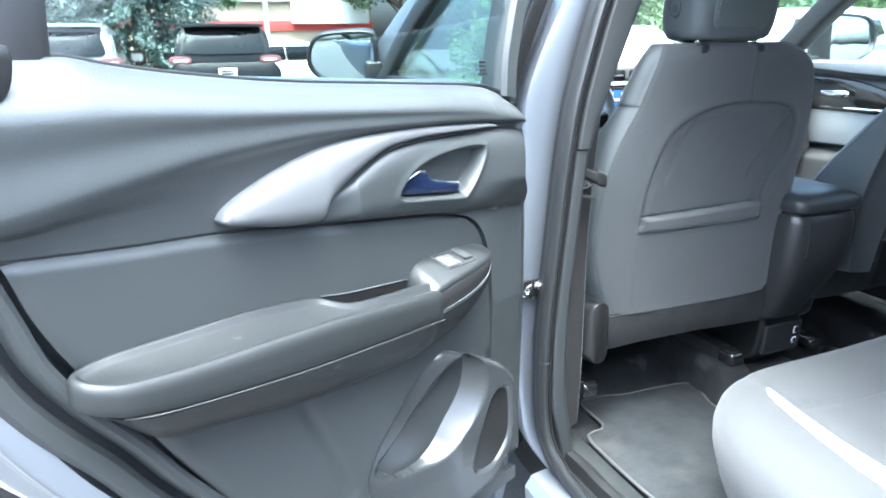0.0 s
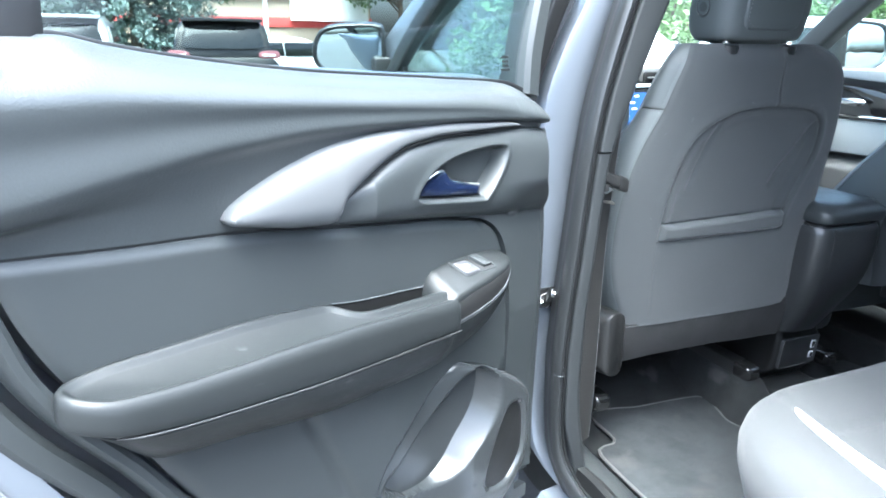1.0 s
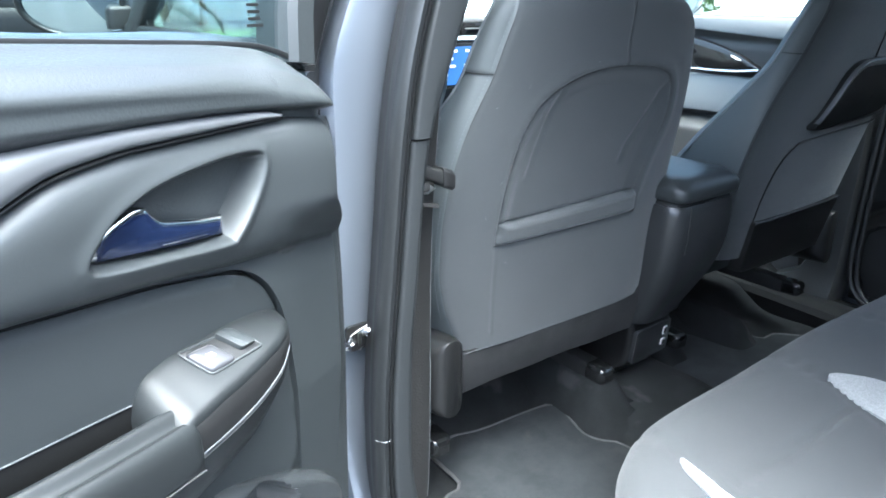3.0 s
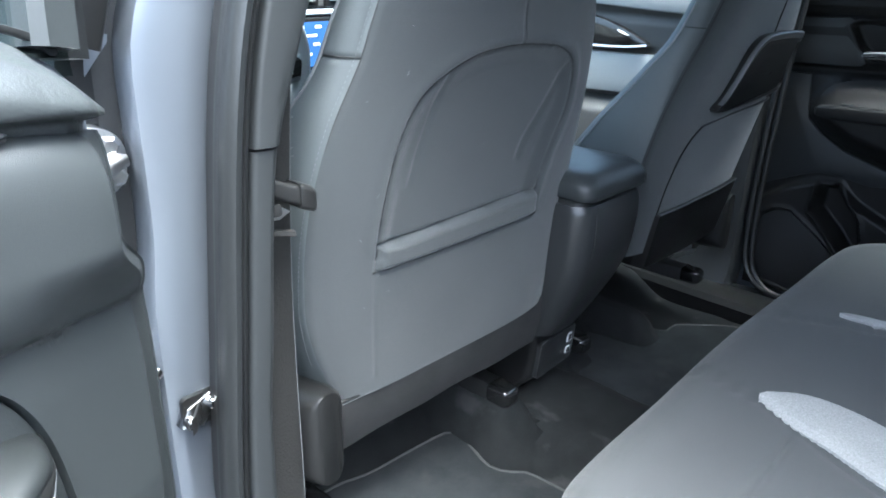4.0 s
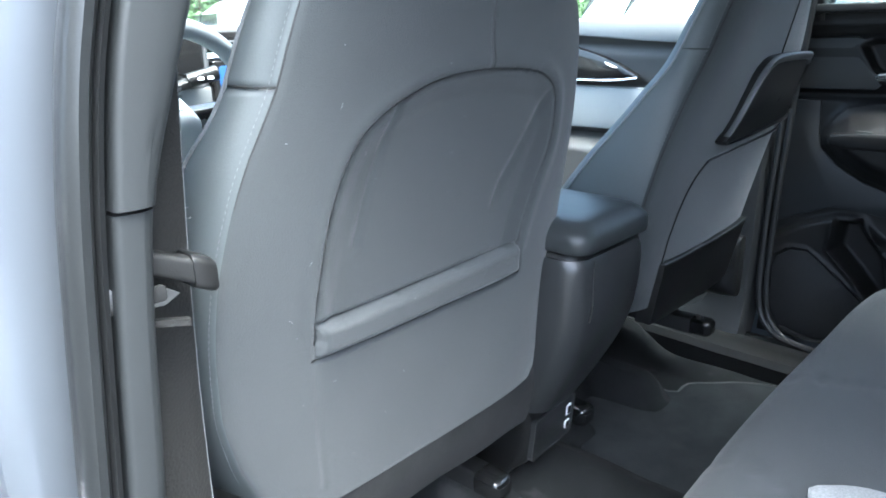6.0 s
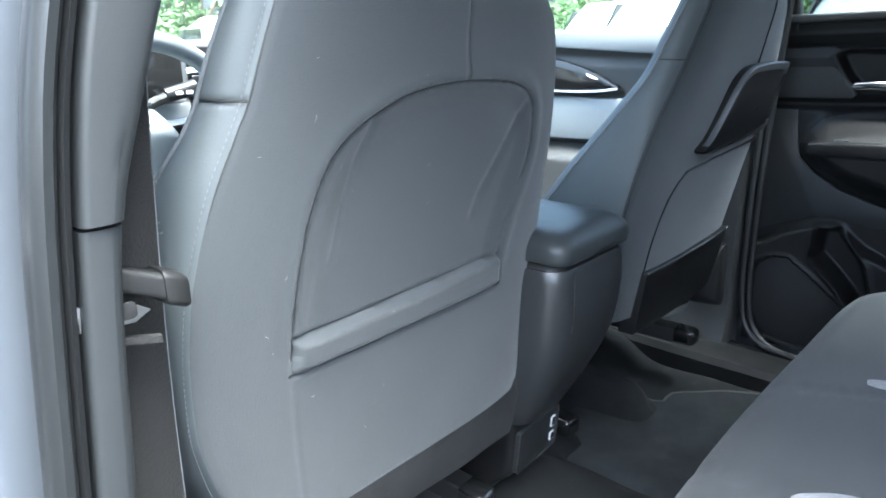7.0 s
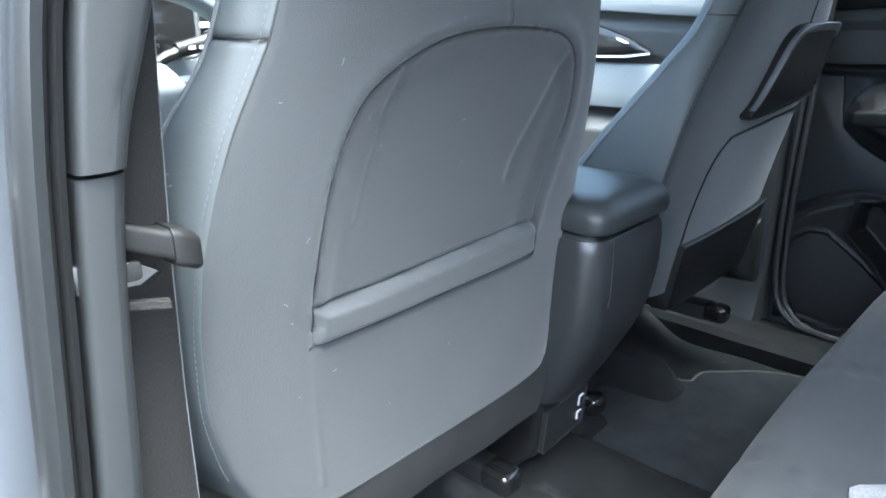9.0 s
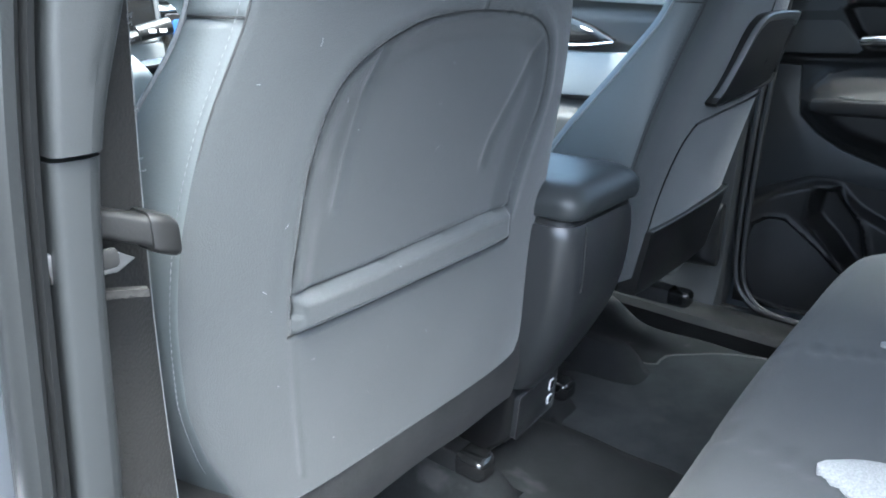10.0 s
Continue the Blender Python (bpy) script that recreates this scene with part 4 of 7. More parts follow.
part("anchor", plate([(-0.70, 0.47), (-0.60, 0.455), (-0.595, 0.485), (-0.61, 0.50), (-0.70, 0.51)], lambda a, b, c: (a + 0.035, 1.255 + c, b - 0.005), 0.03, 0.004), "trim_dark", belt, "black belt anchor cover")
part("anchor_bolt", tube([(-0.575, 1.245, 0.485), (-0.575, 1.262, 0.485)], 0.011, 10), "steel", belt)

# ---- centre console ----
console = thing("centre_console", (-0.05, 1.2, 0.43), "black-grey centre console with padded armrest and charging ports", "console")
loops = []
for z, x0, x1, y in ((0.855, -0.142, 0.037, 1.112), (0.842, -0.146, 0.041, 1.108), (0.80, -0.147, 0.041, 1.108), (0.75, -0.144, 0.034, 1.113), (0.71, -0.138, 0.022, 1.124), (0.67, -0.131, 0.006, 1.142), (0.64, -0.126, -0.004, 1.158), (0.61, -0.122, -0.010, 1.176), (0.595, -0.120, -0.012, 1.186)):
    cx, hw = (x0 + x1) / 2, (x1 - x0) / 2
    prof = []
    for a, b in rounded(hw, 0.16, 0.026, 6):
        prof.append((cx + a, y + 0.16 + b - 0.012 * (1 - (a / hw) ** 2) * (1 if b < 0 else 0), z))
    loops.append(prof)
part("body", loft(curve_loops(loops, 34)), "console", console, "smooth black-grey console shell", smooth=50)
part("body_seam", tube([(-0.108, 1.1015 + 0.8 * max(0, 0.79 - z) ** 1.5, z) for z in np.linspace(0.853, 0.765, 14)], 0.0010, 6), "cavity", console)
loops = []
for z, g, r in ((0.864, -0.004, 0.024), (0.8665, 0.0, 0.026), (0.878, 0.002, 0.028), (0.889, 0.0, 0.028), (0.900, -0.010, 0.027), (0.906, -0.024, 0.022), (0.909, -0.05, 0.012)):
    loops.append([(-0.052 + a, 1.255 + b, z + 0.03 * (1.09 - (1.255 + b)) * -0.25) for a, b in rounded(0.092 + g, 0.158 + g, r, 6)])
part("armrest_lid", loft(curve_loops(loops, 24)), "trim", console, "padded grey armrest lid", smooth=60)
part("lid_gap", block(-0.138, 0.034, 1.112, 1.40, 0.852, 0.868, 0.02, 5), "cavity", console)
# side apron
loops = []
for z, y, hw in ((0.78, 1.26, 0.012), (0.70, 1.22, 0.022), (0.62, 1.20, 0.028), (0.575, 1.205, 0.026), (0.560, 1.225, 0.018)):
    loops.append([(0.045 + a, y + 0.10 + b, z) for a, b in rounded(hw, 0.09, min(0.02, hw * 0.8), 5)])
part("apron", loft(curve_loops(loops, 20)), "console", console, smooth=60)
# port block near the floor
pb = part("port_block", loft(curve_loops([[(cx + a, y + 0.12 + b, z) for a, b in rounded(hw, 0.12, 0.016, 4)] for z, cx, hw, y in ((0.440, -0.030, 0.080, 1.262), (0.466, -0.028, 0.078, 1.240), (0.478, -0.026, 0.074, 1.226), (0.50, -0.024, 0.070, 1.219), (0.555, -0.026, 0.066, 1.212), (0.575, -0.03, 0.062, 1.214), (0.60, -0.045, 0.058, 1.205))], 22)), "trim_dark", console, "black plastic port housing")


def port_face(a, b, c):
    return (a, 1.2085 + 0.10 * (0.56 - b) + 0.06 * (a + 0.024) + c, b)


ports = part("port_plate", plate([(-0.024 + a, 0.522 + b) for a, b in rounded(0.060, 0.038, 0.006, 3)], port_face, 0.02, 0.002), "console", pb)
rim_o = [(-0.024 + a, 0.522 + b) for a, b in rounded(0.0595, 0.0375, 0.006, 3)]
part("plate_rim", tube([port_face(a, b, 0.0004) for a, b in rim_o + rim_o[:1]], 0.0012, 6), "satin_dark", ports)
for dz, h in ((0.535, 0.0100), (0.507, 0.0080)):
    hold = part("port", plate([(0.018 + a, dz + b) for a, b in rounded(0.0072, h, 0.003, 3)], lambda a, b, c: port_face(a, b, c - 0.002), 0.004, 0.0008), "white_print", ports, "small charging port with a pale rim")
    part("slot", plate([(0.018 + a, dz + b) for a, b in rounded(0.0048, h * 0.72, 0.0018, 2)], lambda a, b, c: port_face(a, b, c - 0.0027), 0.003, 0.0004), "cavity", hold)

# ---- floor mats ----
def mat_slab(outline, z):
    o = curve(outline, 90, True)
    bm = plate(o, lambda a, b, c: (a, b, z + 0.004 * math.sin(17 * a + 3) * math.sin(13 * b) + 0.02 * max(0, b - 1.30) - c), 0.008, 0.003)
    return bm, [(a, b, z + 0.004 * math.sin(17 * a + 3) * math.sin(13 * b) + 0.02 * max(0, b - 1.30) - 0.002) for a, b in list(map(tuple, o)) + [tuple(o[0])]]


for nm, outl in (("near", [(-0.550, 1.193), (-0.535, 1.213), (-0.533, 1.26), (-0.525, 1.318), (-0.463, 1.328), (-0.404, 1.312), (-0.30, 1.300), (-0.240, 1.293), (-0.226, 1.278), (-0.234, 1.24), (-0.250, 1.185), (-0.240, 1.150), (-0.214, 1.11), (-0.214, 0.95), (-0.25, 0.72), (-0.32, 0.69), (-0.55, 0.70), (-0.60, 0.78), (-0.60, 1.10), (-0.590, 1.185)]),
                 ("far", [(0.09, 1.28), (0.20, 1.33), (0.33, 1.345), (0.386, 1.330), (0.410, 1.24), (0.418, 1.204), (0.468, 1.203), (0.505, 1.17), (0.56, 1.10), (0.60, 0.95), (0.60, 0.75), (0.28, 0.72), (0.10, 0.76), (0.07, 1.10)])):
    bm, edge = mat_slab(outl, 0.402 if nm == "near" else 0.398)
    mt = piece("floor_mat", bm, "mat", "dark blue-grey carpet mat, dusty, on the car floor", "floor mat", group="floor mats")
    part("binding", tube(edge, 0.0035, 6), "mat_edge", mt)

# ---- rear bench ----
bench = thing("rear_bench", (0, 0.5, 0.40), "grey cloth rear bench with pale woven strips", "car seat")
PLAN = curve([(-0.690, 0.40), (-0.685, 0.60), (-0.668, 0.70), (-0.628, 0.785), (-0.562, 0.858), (-0.48, 0.902), (-0.377, 0.919), (-0.20, 0.922), (0.0, 0.926), (0.30, 0.930), (0.52, 0.922), (0.62, 0.89), (0.68, 0.78), (0.70, 0.60), (0.70, 0.40)], 130)


def bench_top(x, y):
    """Height of the bench's top: crowned, higher in the middle seat and at its front roll."""
    z = 0.668 - 0.05 * np.clip(0.75 - y, 0, 1) * 0.6 + 0.006 * np.cos(x * 9)
    for line, d, w in (([(-0.502, 0.750), (-0.30, 0.746), (-0.20, 0.746)], 0.006, 0.005), ([(-0.130, 0.93), (-0.139, 0.899), (-0.159, 0.802), (-0.211, 0.699), (-0.29, 0.5)], 0.006, 0.005),
                       ([(0.10, 0.93), (0.115, 0.86), (0.15, 0.79), (0.18, 0.7), (0.2, 0.5)], 0.004, 0.004), ([(0.15, 0.752), (0.5, 0.752)], 0.004, 0.004), ([(-0.463, 0.92), (-0.474, 0.884), (-0.505, 0.749), (-0.53, 0.6), (-0.55, 0.5)], 0.005, 0.005)):
        z = z - d * np.exp(-(dist_line(x, y, line) / w) ** 2)
    return z


cols = []
for px_, py_ in PLAN:
    col = []
    nx, ny = px_ - 0.0, py_ - 0.35
    for s in np.linspace(0.0, 1.0, 130):
        x, y = 0.0 + (px_ - 0.0) * s, 0.36 + (py_ - 0.36) * s
        d = math.hypot(px_ - x, py_ - y)
        edge = max(0.0, 1 - d / 0.055)
        z = float(bench_top(np.array(x), np.array(y))) - 0.048 * (1 - math.sqrt(max(0.0, 1 - edge ** 2)))
        col.append((x, y, z))
    for z, inn in ((0.600, 0.001), (0.585, 0.005), (0.56, 0.012), (0.50, 0.035), (0.44, 0.06), (0.40, 0.075)):
        l = math.hypot(px_, py_ - 0.36)
        col.append((px_ * (1 - inn / l), 0.36 + (py_ - 0.36) * (1 - inn / l), z))
    cols.append(col)
part("cushion", sheet(cols), "bench", bench, smooth=60)


def strip(rows, lift=0.006):
    """A tapering pale strip laid into the bench top; rows of x, y, half width."""
    p = curve(rows, 30)
    t = np.gradient(p[:, :2], axis=0)
    t /= np.linalg.norm(t, axis=1)[:, None]
    s = np.stack([t[:, 1], -t[:, 0]], 1)
    ring_ = []
    for q, o in zip(p, s):
        row = []
        for k in (-1, -0.8, -0.4, 0, 0.4, 0.8, 1):
            x, y = q[0] + o[0] * q[2] * k, q[1] + o[1] * q[2] * k
            row.append((x, y, float(bench_top(np.array(x), np.array(y))) + lift * (1 if abs(k) < 0.9 else 0.6)))
        ring_.append(row)
    return sheet(ring_, rim=(0, 0, -0.01))


part("pale_strip", strip([(-0.500, 0.812, 0.003), (-0.506, 0.79, 0.010), (-0.519, 0.74, 0.014), (-0.534, 0.66, 0.017), (-0.545, 0.58, 0.020), (-0.55, 0.48, 0.02)]), "bench_light", bench, "pale grey woven strip")
part("pale_strip", strip([(-0.153, 0.806, 0.003), (-0.149, 0.792, 0.016), (-0.146, 0.755, 0.036), (-0.154, 0.70, 0.046), (-0.18, 0.62, 0.050), (-0.22, 0.50, 0.050)]), "bench_light", bench, "pale grey woven strip")
part("pale_strip", strip([(0.185, 0.806, 0.003), (0.19, 0.79, 0.010), (0.20, 0.74, 0.014), (0.22, 0.66, 0.017), (0.24, 0.5, 0.02)]), "bench_light", bench, "pale grey woven strip")
loops = []
for z, y0, y1 in ((0.60, 0.20, 0.42), (0.75, 0.16, 0.40), (0.95, 0.08, 0.30), (1.05, 0.03, 0.22), (1.08, 0.05, 0.17)):
    loops.append([(a, (y0 + y1) / 2 + b, z) for a, b in rounded(0.64, (y1 - y0) / 2, 0.05, 5)])
part("backrest", loft(curve_loops(loops, 16)), "bench", bench)


# ---- open rear door (its own frame: u out from the hinge, w towards the cabin side, z up) ----
DOOR = Matrix(((-0.894427, 0.447214, 0, -0.80), (-0.447214, -0.894427, 0, 1.068), (0, 0, 1, 0), (0, 0, 0, 1)))
DM = np.array(DOOR)[:3, :3]
DOFF = np.array([-0.80, 1.068, 0.0])
door = thing("rear_door", (-0.80, 1.068, 0.35), "open silver rear car door, grey moulded inner trim with armrest", "car door", m=DOOR @ Matrix.Translation((0, 0, 0.35)))


def dw(u, w, z):
    return DOFF + DM @ np.array([u, w, z])


def pulled(u, w, z):
    """The trim's end beside the hinge stands proud above the seam and stops short of the door's edge."""
    p, q = min(max((0.20 - u) / 0.16, 0.0), 1.0), min(max((z - 0.985) / 0.045, 0.0), 1.0)
    k = p * p * (3 - 2 * p) * q * q * (3 - 2 * q)
    return u + 0.040 * k, w + 0.021 * k, z


def dsheet(us, fz, fw, ns, rim=-0.02):
    """A trim piece between two edges: for each u, fz(u, s) is the height and fw(u, s) how far it stands proud, s from 0 (low) to 1 (high)."""
    a = []
    for u in us:
        s = np.linspace(0, 1, ns)
        z, w = fz(u, s), fw(u, s)
        a.append([dw(*pulled(u, ww, zz)) for zz, ww in zip(z, w)])
    return sheet(a, rim=DM @ np.array([0, rim, 0]))


BELT = table((0.80, 1.222), (0.764, 1.217), (0.724, 1.217), (0.682, 1.209), (0.634, 1.201), (0.579, 1.194), (0.515, 1.187), (0.442, 1.181), (0.357, 1.176), (0.256, 1.170), (0.121, 1.161), (0.080, 1.152), (0.055, 1.141), (0.036, 1.118))
SEAM0 = table((0.86, 1.053), (0.79, 1.047), (0.703, 1.039), (0.587, 1.031), (0.456, 1.013), (0.36, 1.001), (0.28, 0.992), (0.204, 0.981), (0.034, 0.965))
SEAM = table((0.86, 1.053), (0.79, 1.047), (0.703, 1.039), (0.587, 1.031), (0.456, 1.013), (0.36, 1.001), (0.28, 0.991), (0.225, 0.981), (0.200, 0.975), (0.180, 0.965), (0.165, 0.951), (0.154, 0.932), (0.146, 0.910), (0.140, 0.88), (0.134, 0.82), (0.126, 0.70), (0.115, 0.52), (0.034, 0.50))
RIDGE1 = table((0.86, 1.168), (0.778, 1.166), (0.696, 1.166), (0.594, 1.160), (0.46, 1.152), (0.16, 1.131), (0.036, 1.110))
RIDGE2 = table((0.86, 1.085), (0.789, 1.092), (0.704, 1.106), (0.597, 1.121), (0.462, 1.128), (0.278, 1.1235), (0.19, 1.119), (0.125, 1.1155), (0.076, 1.113), (0.036, 1.108))


def upper_w(u, z):
    """Relief of the upper trim: a ledge below the window, a soft second ridge that dies out forwards, an undercut."""
    b, r1, r2, s = float(BELT(u)), float(RIDGE1(u)), float(RIDGE2(u)), float(SEAM0(u))
    amp = np.clip((u - 0.05) / 0.6, 0.0, 1.0)
    pts = [(s - 0.01, 0.000), (s + (r2 - s) * 0.45, 0.003 + 0.004 * amp), (r2 - 0.005 - 0.013 * amp, 0.010 + 0.008 * amp), (r2, 0.026), ((r1 + r2) / 2, 0.0235 + 0.0035 * (1 - amp)), (r1 - 0.004, 0.0265), (r1 + (b - r1) * 0.45, 0.014), (b - 0.004, -0.010), (b + 0.004, -0.024)]
    pts = sorted(pts)
    keep = [pts[0]]
    for p in pts[1:]:
        if p[0] > keep[-1][0] + 0.002:
            keep.append(p)
    return table(*keep)(z)


def up_z(u, s):
    return SEAM0(u) + 0.0016 + (BELT(u) - SEAM0(u) - 0.0016) * s


US = np.linspace(0.036, 0.835, 220)
part("upper_trim", dsheet(US, up_z, lambda u, s: upper_w(u, up_z(u, s)) - 0.015 * np.clip((0.070 - u) / 0.034, 0, 1) ** 2, 90), "trim_soft", door, "grained grey upper door trim", smooth=60)

# insert between seam and armrest
EDGE = table((1.06, 0.825), (0.989, 0.798), (0.955, 0.787), (0.923, 0.772), (0.882, 0.747), (0.823, 0.703), (0.769, 0.668), (0.70, 0.62), (0.60, 0.555), (0.50, 0.50), (0.44, 0.46))


# outline of the lower pocket and speaker surround
pocket_o = curve([(0.405, 0.600), (0.400, 0.640), (0.380, 0.674), (0.335, 0.722), (0.291, 0.762), (0.265, 0.772), (0.242, 0.775), (0.182, 0.751), (0.108, 0.708), (0.072, 0.675), (0.061, 0.650), (0.055, 0.60), (0.057, 0.545), (0.087, 0.504), (0.15, 0.475), (0.30, 0.475), (0.37, 0.52)], 110, True)


def lower_panel():
    """The large lower trim surface down to the door's foot, clipped along the wheel arch at its back."""
    hole = [tuple(p) for p in np.array([0.23, 0.62]) + (pocket_o - np.array([0.23, 0.62])) * 0.965]
    T, Z = np.meshgrid(np.linspace(0, 1, 190), np.linspace(0.44, 1.0, 190), indexing="ij")
    u1 = EDGE(Z) + 0.002
    u0 = 0.036 + 0.036 * smooth_in(np.minimum(Z - 0.66, 0.98 - Z), 0.03)
    U = u0 + (u1 - u0) * T
    top = SEAM(U) - 0.0016
    ZZ = 0.44 + (top - 0.44) * (Z - 0.44) / 0.56
    W = 0.002 + 0.0045 * np.where(U > 0.2, smooth_in(top - ZZ, 0.012), 1) - 0.014 * np.clip((0.80 - ZZ) / 0.25, 0, 1) + 0.002 * np.sin(5 * U)
    W = W - 0.004 * np.exp(-(dist_line(U, ZZ, [(0.510, 0.80), (0.490, 0.755), (0.455, 0.683), (0.43, 0.62)]) / 0.010) ** 2)
    W = W - 0.005 * np.clip((U - (u1 - 0.02)) / 0.02, 0, 1) ** 2
    W = np.where(inside(U, ZZ, hole), -0.075, W)
    return sheet(np.stack([U, W, ZZ], -1) @ DM.T + DOFF, rim=DM @ np.array([0, -0.09, 0]))


part("lower_trim", lower_panel(), "trim", door, "smooth grey lower door trim", smooth=60)
part("trim_gap", sweep([dw(u, -0.003, float(SEAM(u)) - 0.0004) for u in np.concatenate([np.linspace(0.146, 0.23, 40), np.linspace(0.235, 0.82, 60)])], ring(6, 0.0030), (0, 0, 1)), "cavity", door)


def door_outline(o, n):
    return curve(o, n, True)


# silver spear and the handle bezel
def ruled(top, bot, us, base, high, ns=20, skew=0.5):
    """A convex band between two edges over u."""
    def fz(u, s):
        return bot(u) + (top(u) - bot(u)) * s

    def fw(u, s):
        width = float(top(u) - bot(u))
        k = max(0.55 * min(1.0, width / 0.004), 1 - math.exp(-(width / 0.026) ** 1.3))
        return base + high * k * np.sqrt(np.clip(1 - np.abs((s - skew) / np.where(s > skew, 1 - skew, skew)) ** 2.6, 0, 1))
    return dsheet(us, fz, fw, ns, -0.02)


STOP = table((0.600, 1.0475), (0.596, 1.0545), (0.588, 1.061), (0.568, 1.0725), (0.519, 1.0935), (0.458, 1.1105), (0.391, 1.117), (0.307, 1.1185), (0.24, 1.1165), (0.19, 1.1140), (0.150, 1.1115), (0.119, 1.1065))
SBOT = table((0.600, 1.0465), (0.596, 1.042), (0.585, 1.0385), (0.567, 1.035), (0.512, 1.0245), (0.4695, 1.0215), (0.4665, 1.030), (0.462, 1.0385), (0.455, 1.046), (0.418, 1.0705), (0.386, 1.086), (0.354, 1.0965), (0.325, 1.1005), (0.294, 1.103), (0.203, 1.1035), (0.119, 1.1055))
part("silver_spear", ruled(STOP, SBOT, np.linspace(0.1195, 0.5998, 150), 0.012, 0.022, 22, 0.42), "satin", door, "satin silver sweep-shaped trim", smooth=60)
BTOP = table((0.4655, 1.019), (0.4640, 1.029), (0.459, 1.038), (0.452, 1.046), (0.416, 1.0685), (0.384, 1.084), (0.352, 1.0945), (0.325, 1.0985), (0.294, 1.101), (0.203, 1.1015), (0.119, 1.1035), (0.034, 1.096))
RECESS = curve([(0.350, 1.033), (0.338, 1.050), (0.316, 1.066), (0.277, 1.078), (0.215, 1.084), (0.172, 1.082), (0.166, 1.072), (0.176, 1.052), (0.192, 1.031), (0.206, 1.016), (0.216, 1.010), (0.28, 1.017), (0.335, 1.024)], 60, True)
REC_L = [tuple(p) for p in RECESS] + [tuple(RECESS[0])]


def bez_z(u, s):
    return SEAM(u) + 0.004 + (BTOP(u) - SEAM(u) - 0.004) * s


def bez_w(u, s):
    z = bez_z(u, s)
    k = np.clip((0.466 - u) / 0.05, 0, 1)
    z0, z1 = float(SEAM0(u)), float(BTOP(u))
    q = (z - z0 - 0.004) / (z1 - z0 - 0.004)
    w = 0.0045 + 0.024 * k * np.sqrt(np.clip(1 - np.abs((np.maximum(q, 0) - 0.5) / 0.51) ** 3.5, 0, 1)) + 0.004 * np.clip(-q * 3, 0, 1) - 0.018 * np.clip((0.82 - z) / 0.2, 0, 1)
    w = w * np.clip((u - 0.028) / 0.03, 0.35, 1)
    d = dist_line(np.full(z.shape, u), z, REC_L)
    ins = inside(np.full(z.shape, u), z, REC_L[:-1])
    w = w + np.where(ins, -0.038 * smooth_in(d, 0.016), 0.0) + 0.0018 * np.exp(-(d / 0.006) ** 2)
    return w


bez = part("handle_bezel", dsheet(np.linspace(0.036, 0.4658, 330), bez_z, bez_w, 170, -0.02), "trim", door, "smooth grey handle surround", smooth=60)
part("bezel_line", tube([dw(*pulled(u, 0.0185 + 0.001 * k, float(SBOT(u)) - 0.0012)) for u, k in zip(np.linspace(0.125, 0.4685, 80), np.linspace(0, 1, 80))], 0.0012, 6), "cavity", door)

# pull lever: a chrome hook
LTOP = table((0.342, 1.036), (0.336, 1.042), (0.325, 1.052), (0.312, 1.058), (0.300, 1.0615), (0.292, 1.061), (0.286, 1.053), (0.278, 1.0475), (0.262, 1.0435), (0.24, 1.038), (0.212, 1.033))
LBOT = table((0.342, 1.033), (0.33, 1.031), (0.30, 1.028), (0.26, 1.023), (0.23, 1.0195), (0.212, 1.0175))
lev = [(u, float(LTOP(u))) for u in np.linspace(0.212, 0.342, 34)] + [(u, float(LBOT(u))) for u in np.linspace(0.342, 0.212, 24)]
lever = part("lever", plate(lev, lambda a, b, c: dw(a, 0.0165 + 0.006 * math.sin(math.pi * (a - 0.212) / 0.13) - c, b), 0.012, 0.004, 4), "chrome", door, "chrome inside door lever with dark blue face", smooth=50)
# inner face of the lever, glossy dark blue
lev_in = [(u, float(LTOP(u)) - 0.004) for u in np.linspace(0.216, 0.333, 34)] + [(u, float(LBOT(u)) + 0.0012) for u in np.linspace(0.333, 0.216, 24)]
part("lever_face", plate(lev_in, lambda a, b, c: dw(a, 0.0172 + 0.006 * math.sin(math.pi * (a - 0.212) / 0.13) - c, b), 0.006, 0.001, 2), "film_blue", lever, "dark blue glossy lever face")
part("lever_line", tube([dw(u, 0.013, float(LBOT(u)) - 0.0015) for u in np.linspace(0.214, 0.345, 30)], 0.0022, 6), "cavity", lever)

# armrest
A_BACK = table((0.790, 0.935), (0.775, 0.938), (0.752, 0.940), (0.718, 0.942), (0.604, 0.942), (0.500, 0.934), (0.466, 0.930), (0.45, 0.926))
A_FRONT = table((0.795, 0.930), (0.766, 0.927), (0.735, 0.921), (0.635, 0.913), (0.497, 0.909), (0.298, 0.894))
A_LOW = table((0.795, 0.912), (0.762, 0.899), (0.727, 0.889), (0.641, 0.877), (0.503, 0.865), (0.300, 0.857))
A_UND = table((0.795, 0.905), (0.749, 0.880), (0.692, 0.834), (0.621, 0.822), (0.472, 0.798), (0.336, 0.794), (0.243, 0.813), (0.133, 0.878))
plan = curve([(0.776, 0.022), (0.770, 0.042), (0.750, 0.056), (0.715, 0.0615), (0.60, 0.062), (0.45, 0.062), (0.315, 0.0615), (0.301, 0.056), (0.300, 0.040), (0.312, 0.033), (0.40, 0.031), (0.440, 0.028), (0.462, 0.018), (0.478, 0.007), (0.51, 0.004), (0.62, 0.004), (0.73, 0.004), (0.764, 0.009)], 150, True)


def pad_z(u, w):
    zb, zf = A_BACK(np.maximum(u, 0.45)), A_FRONT(u)
    return zb + (zf - zb) * np.clip((w - 0.004) / 0.058, 0, 1)


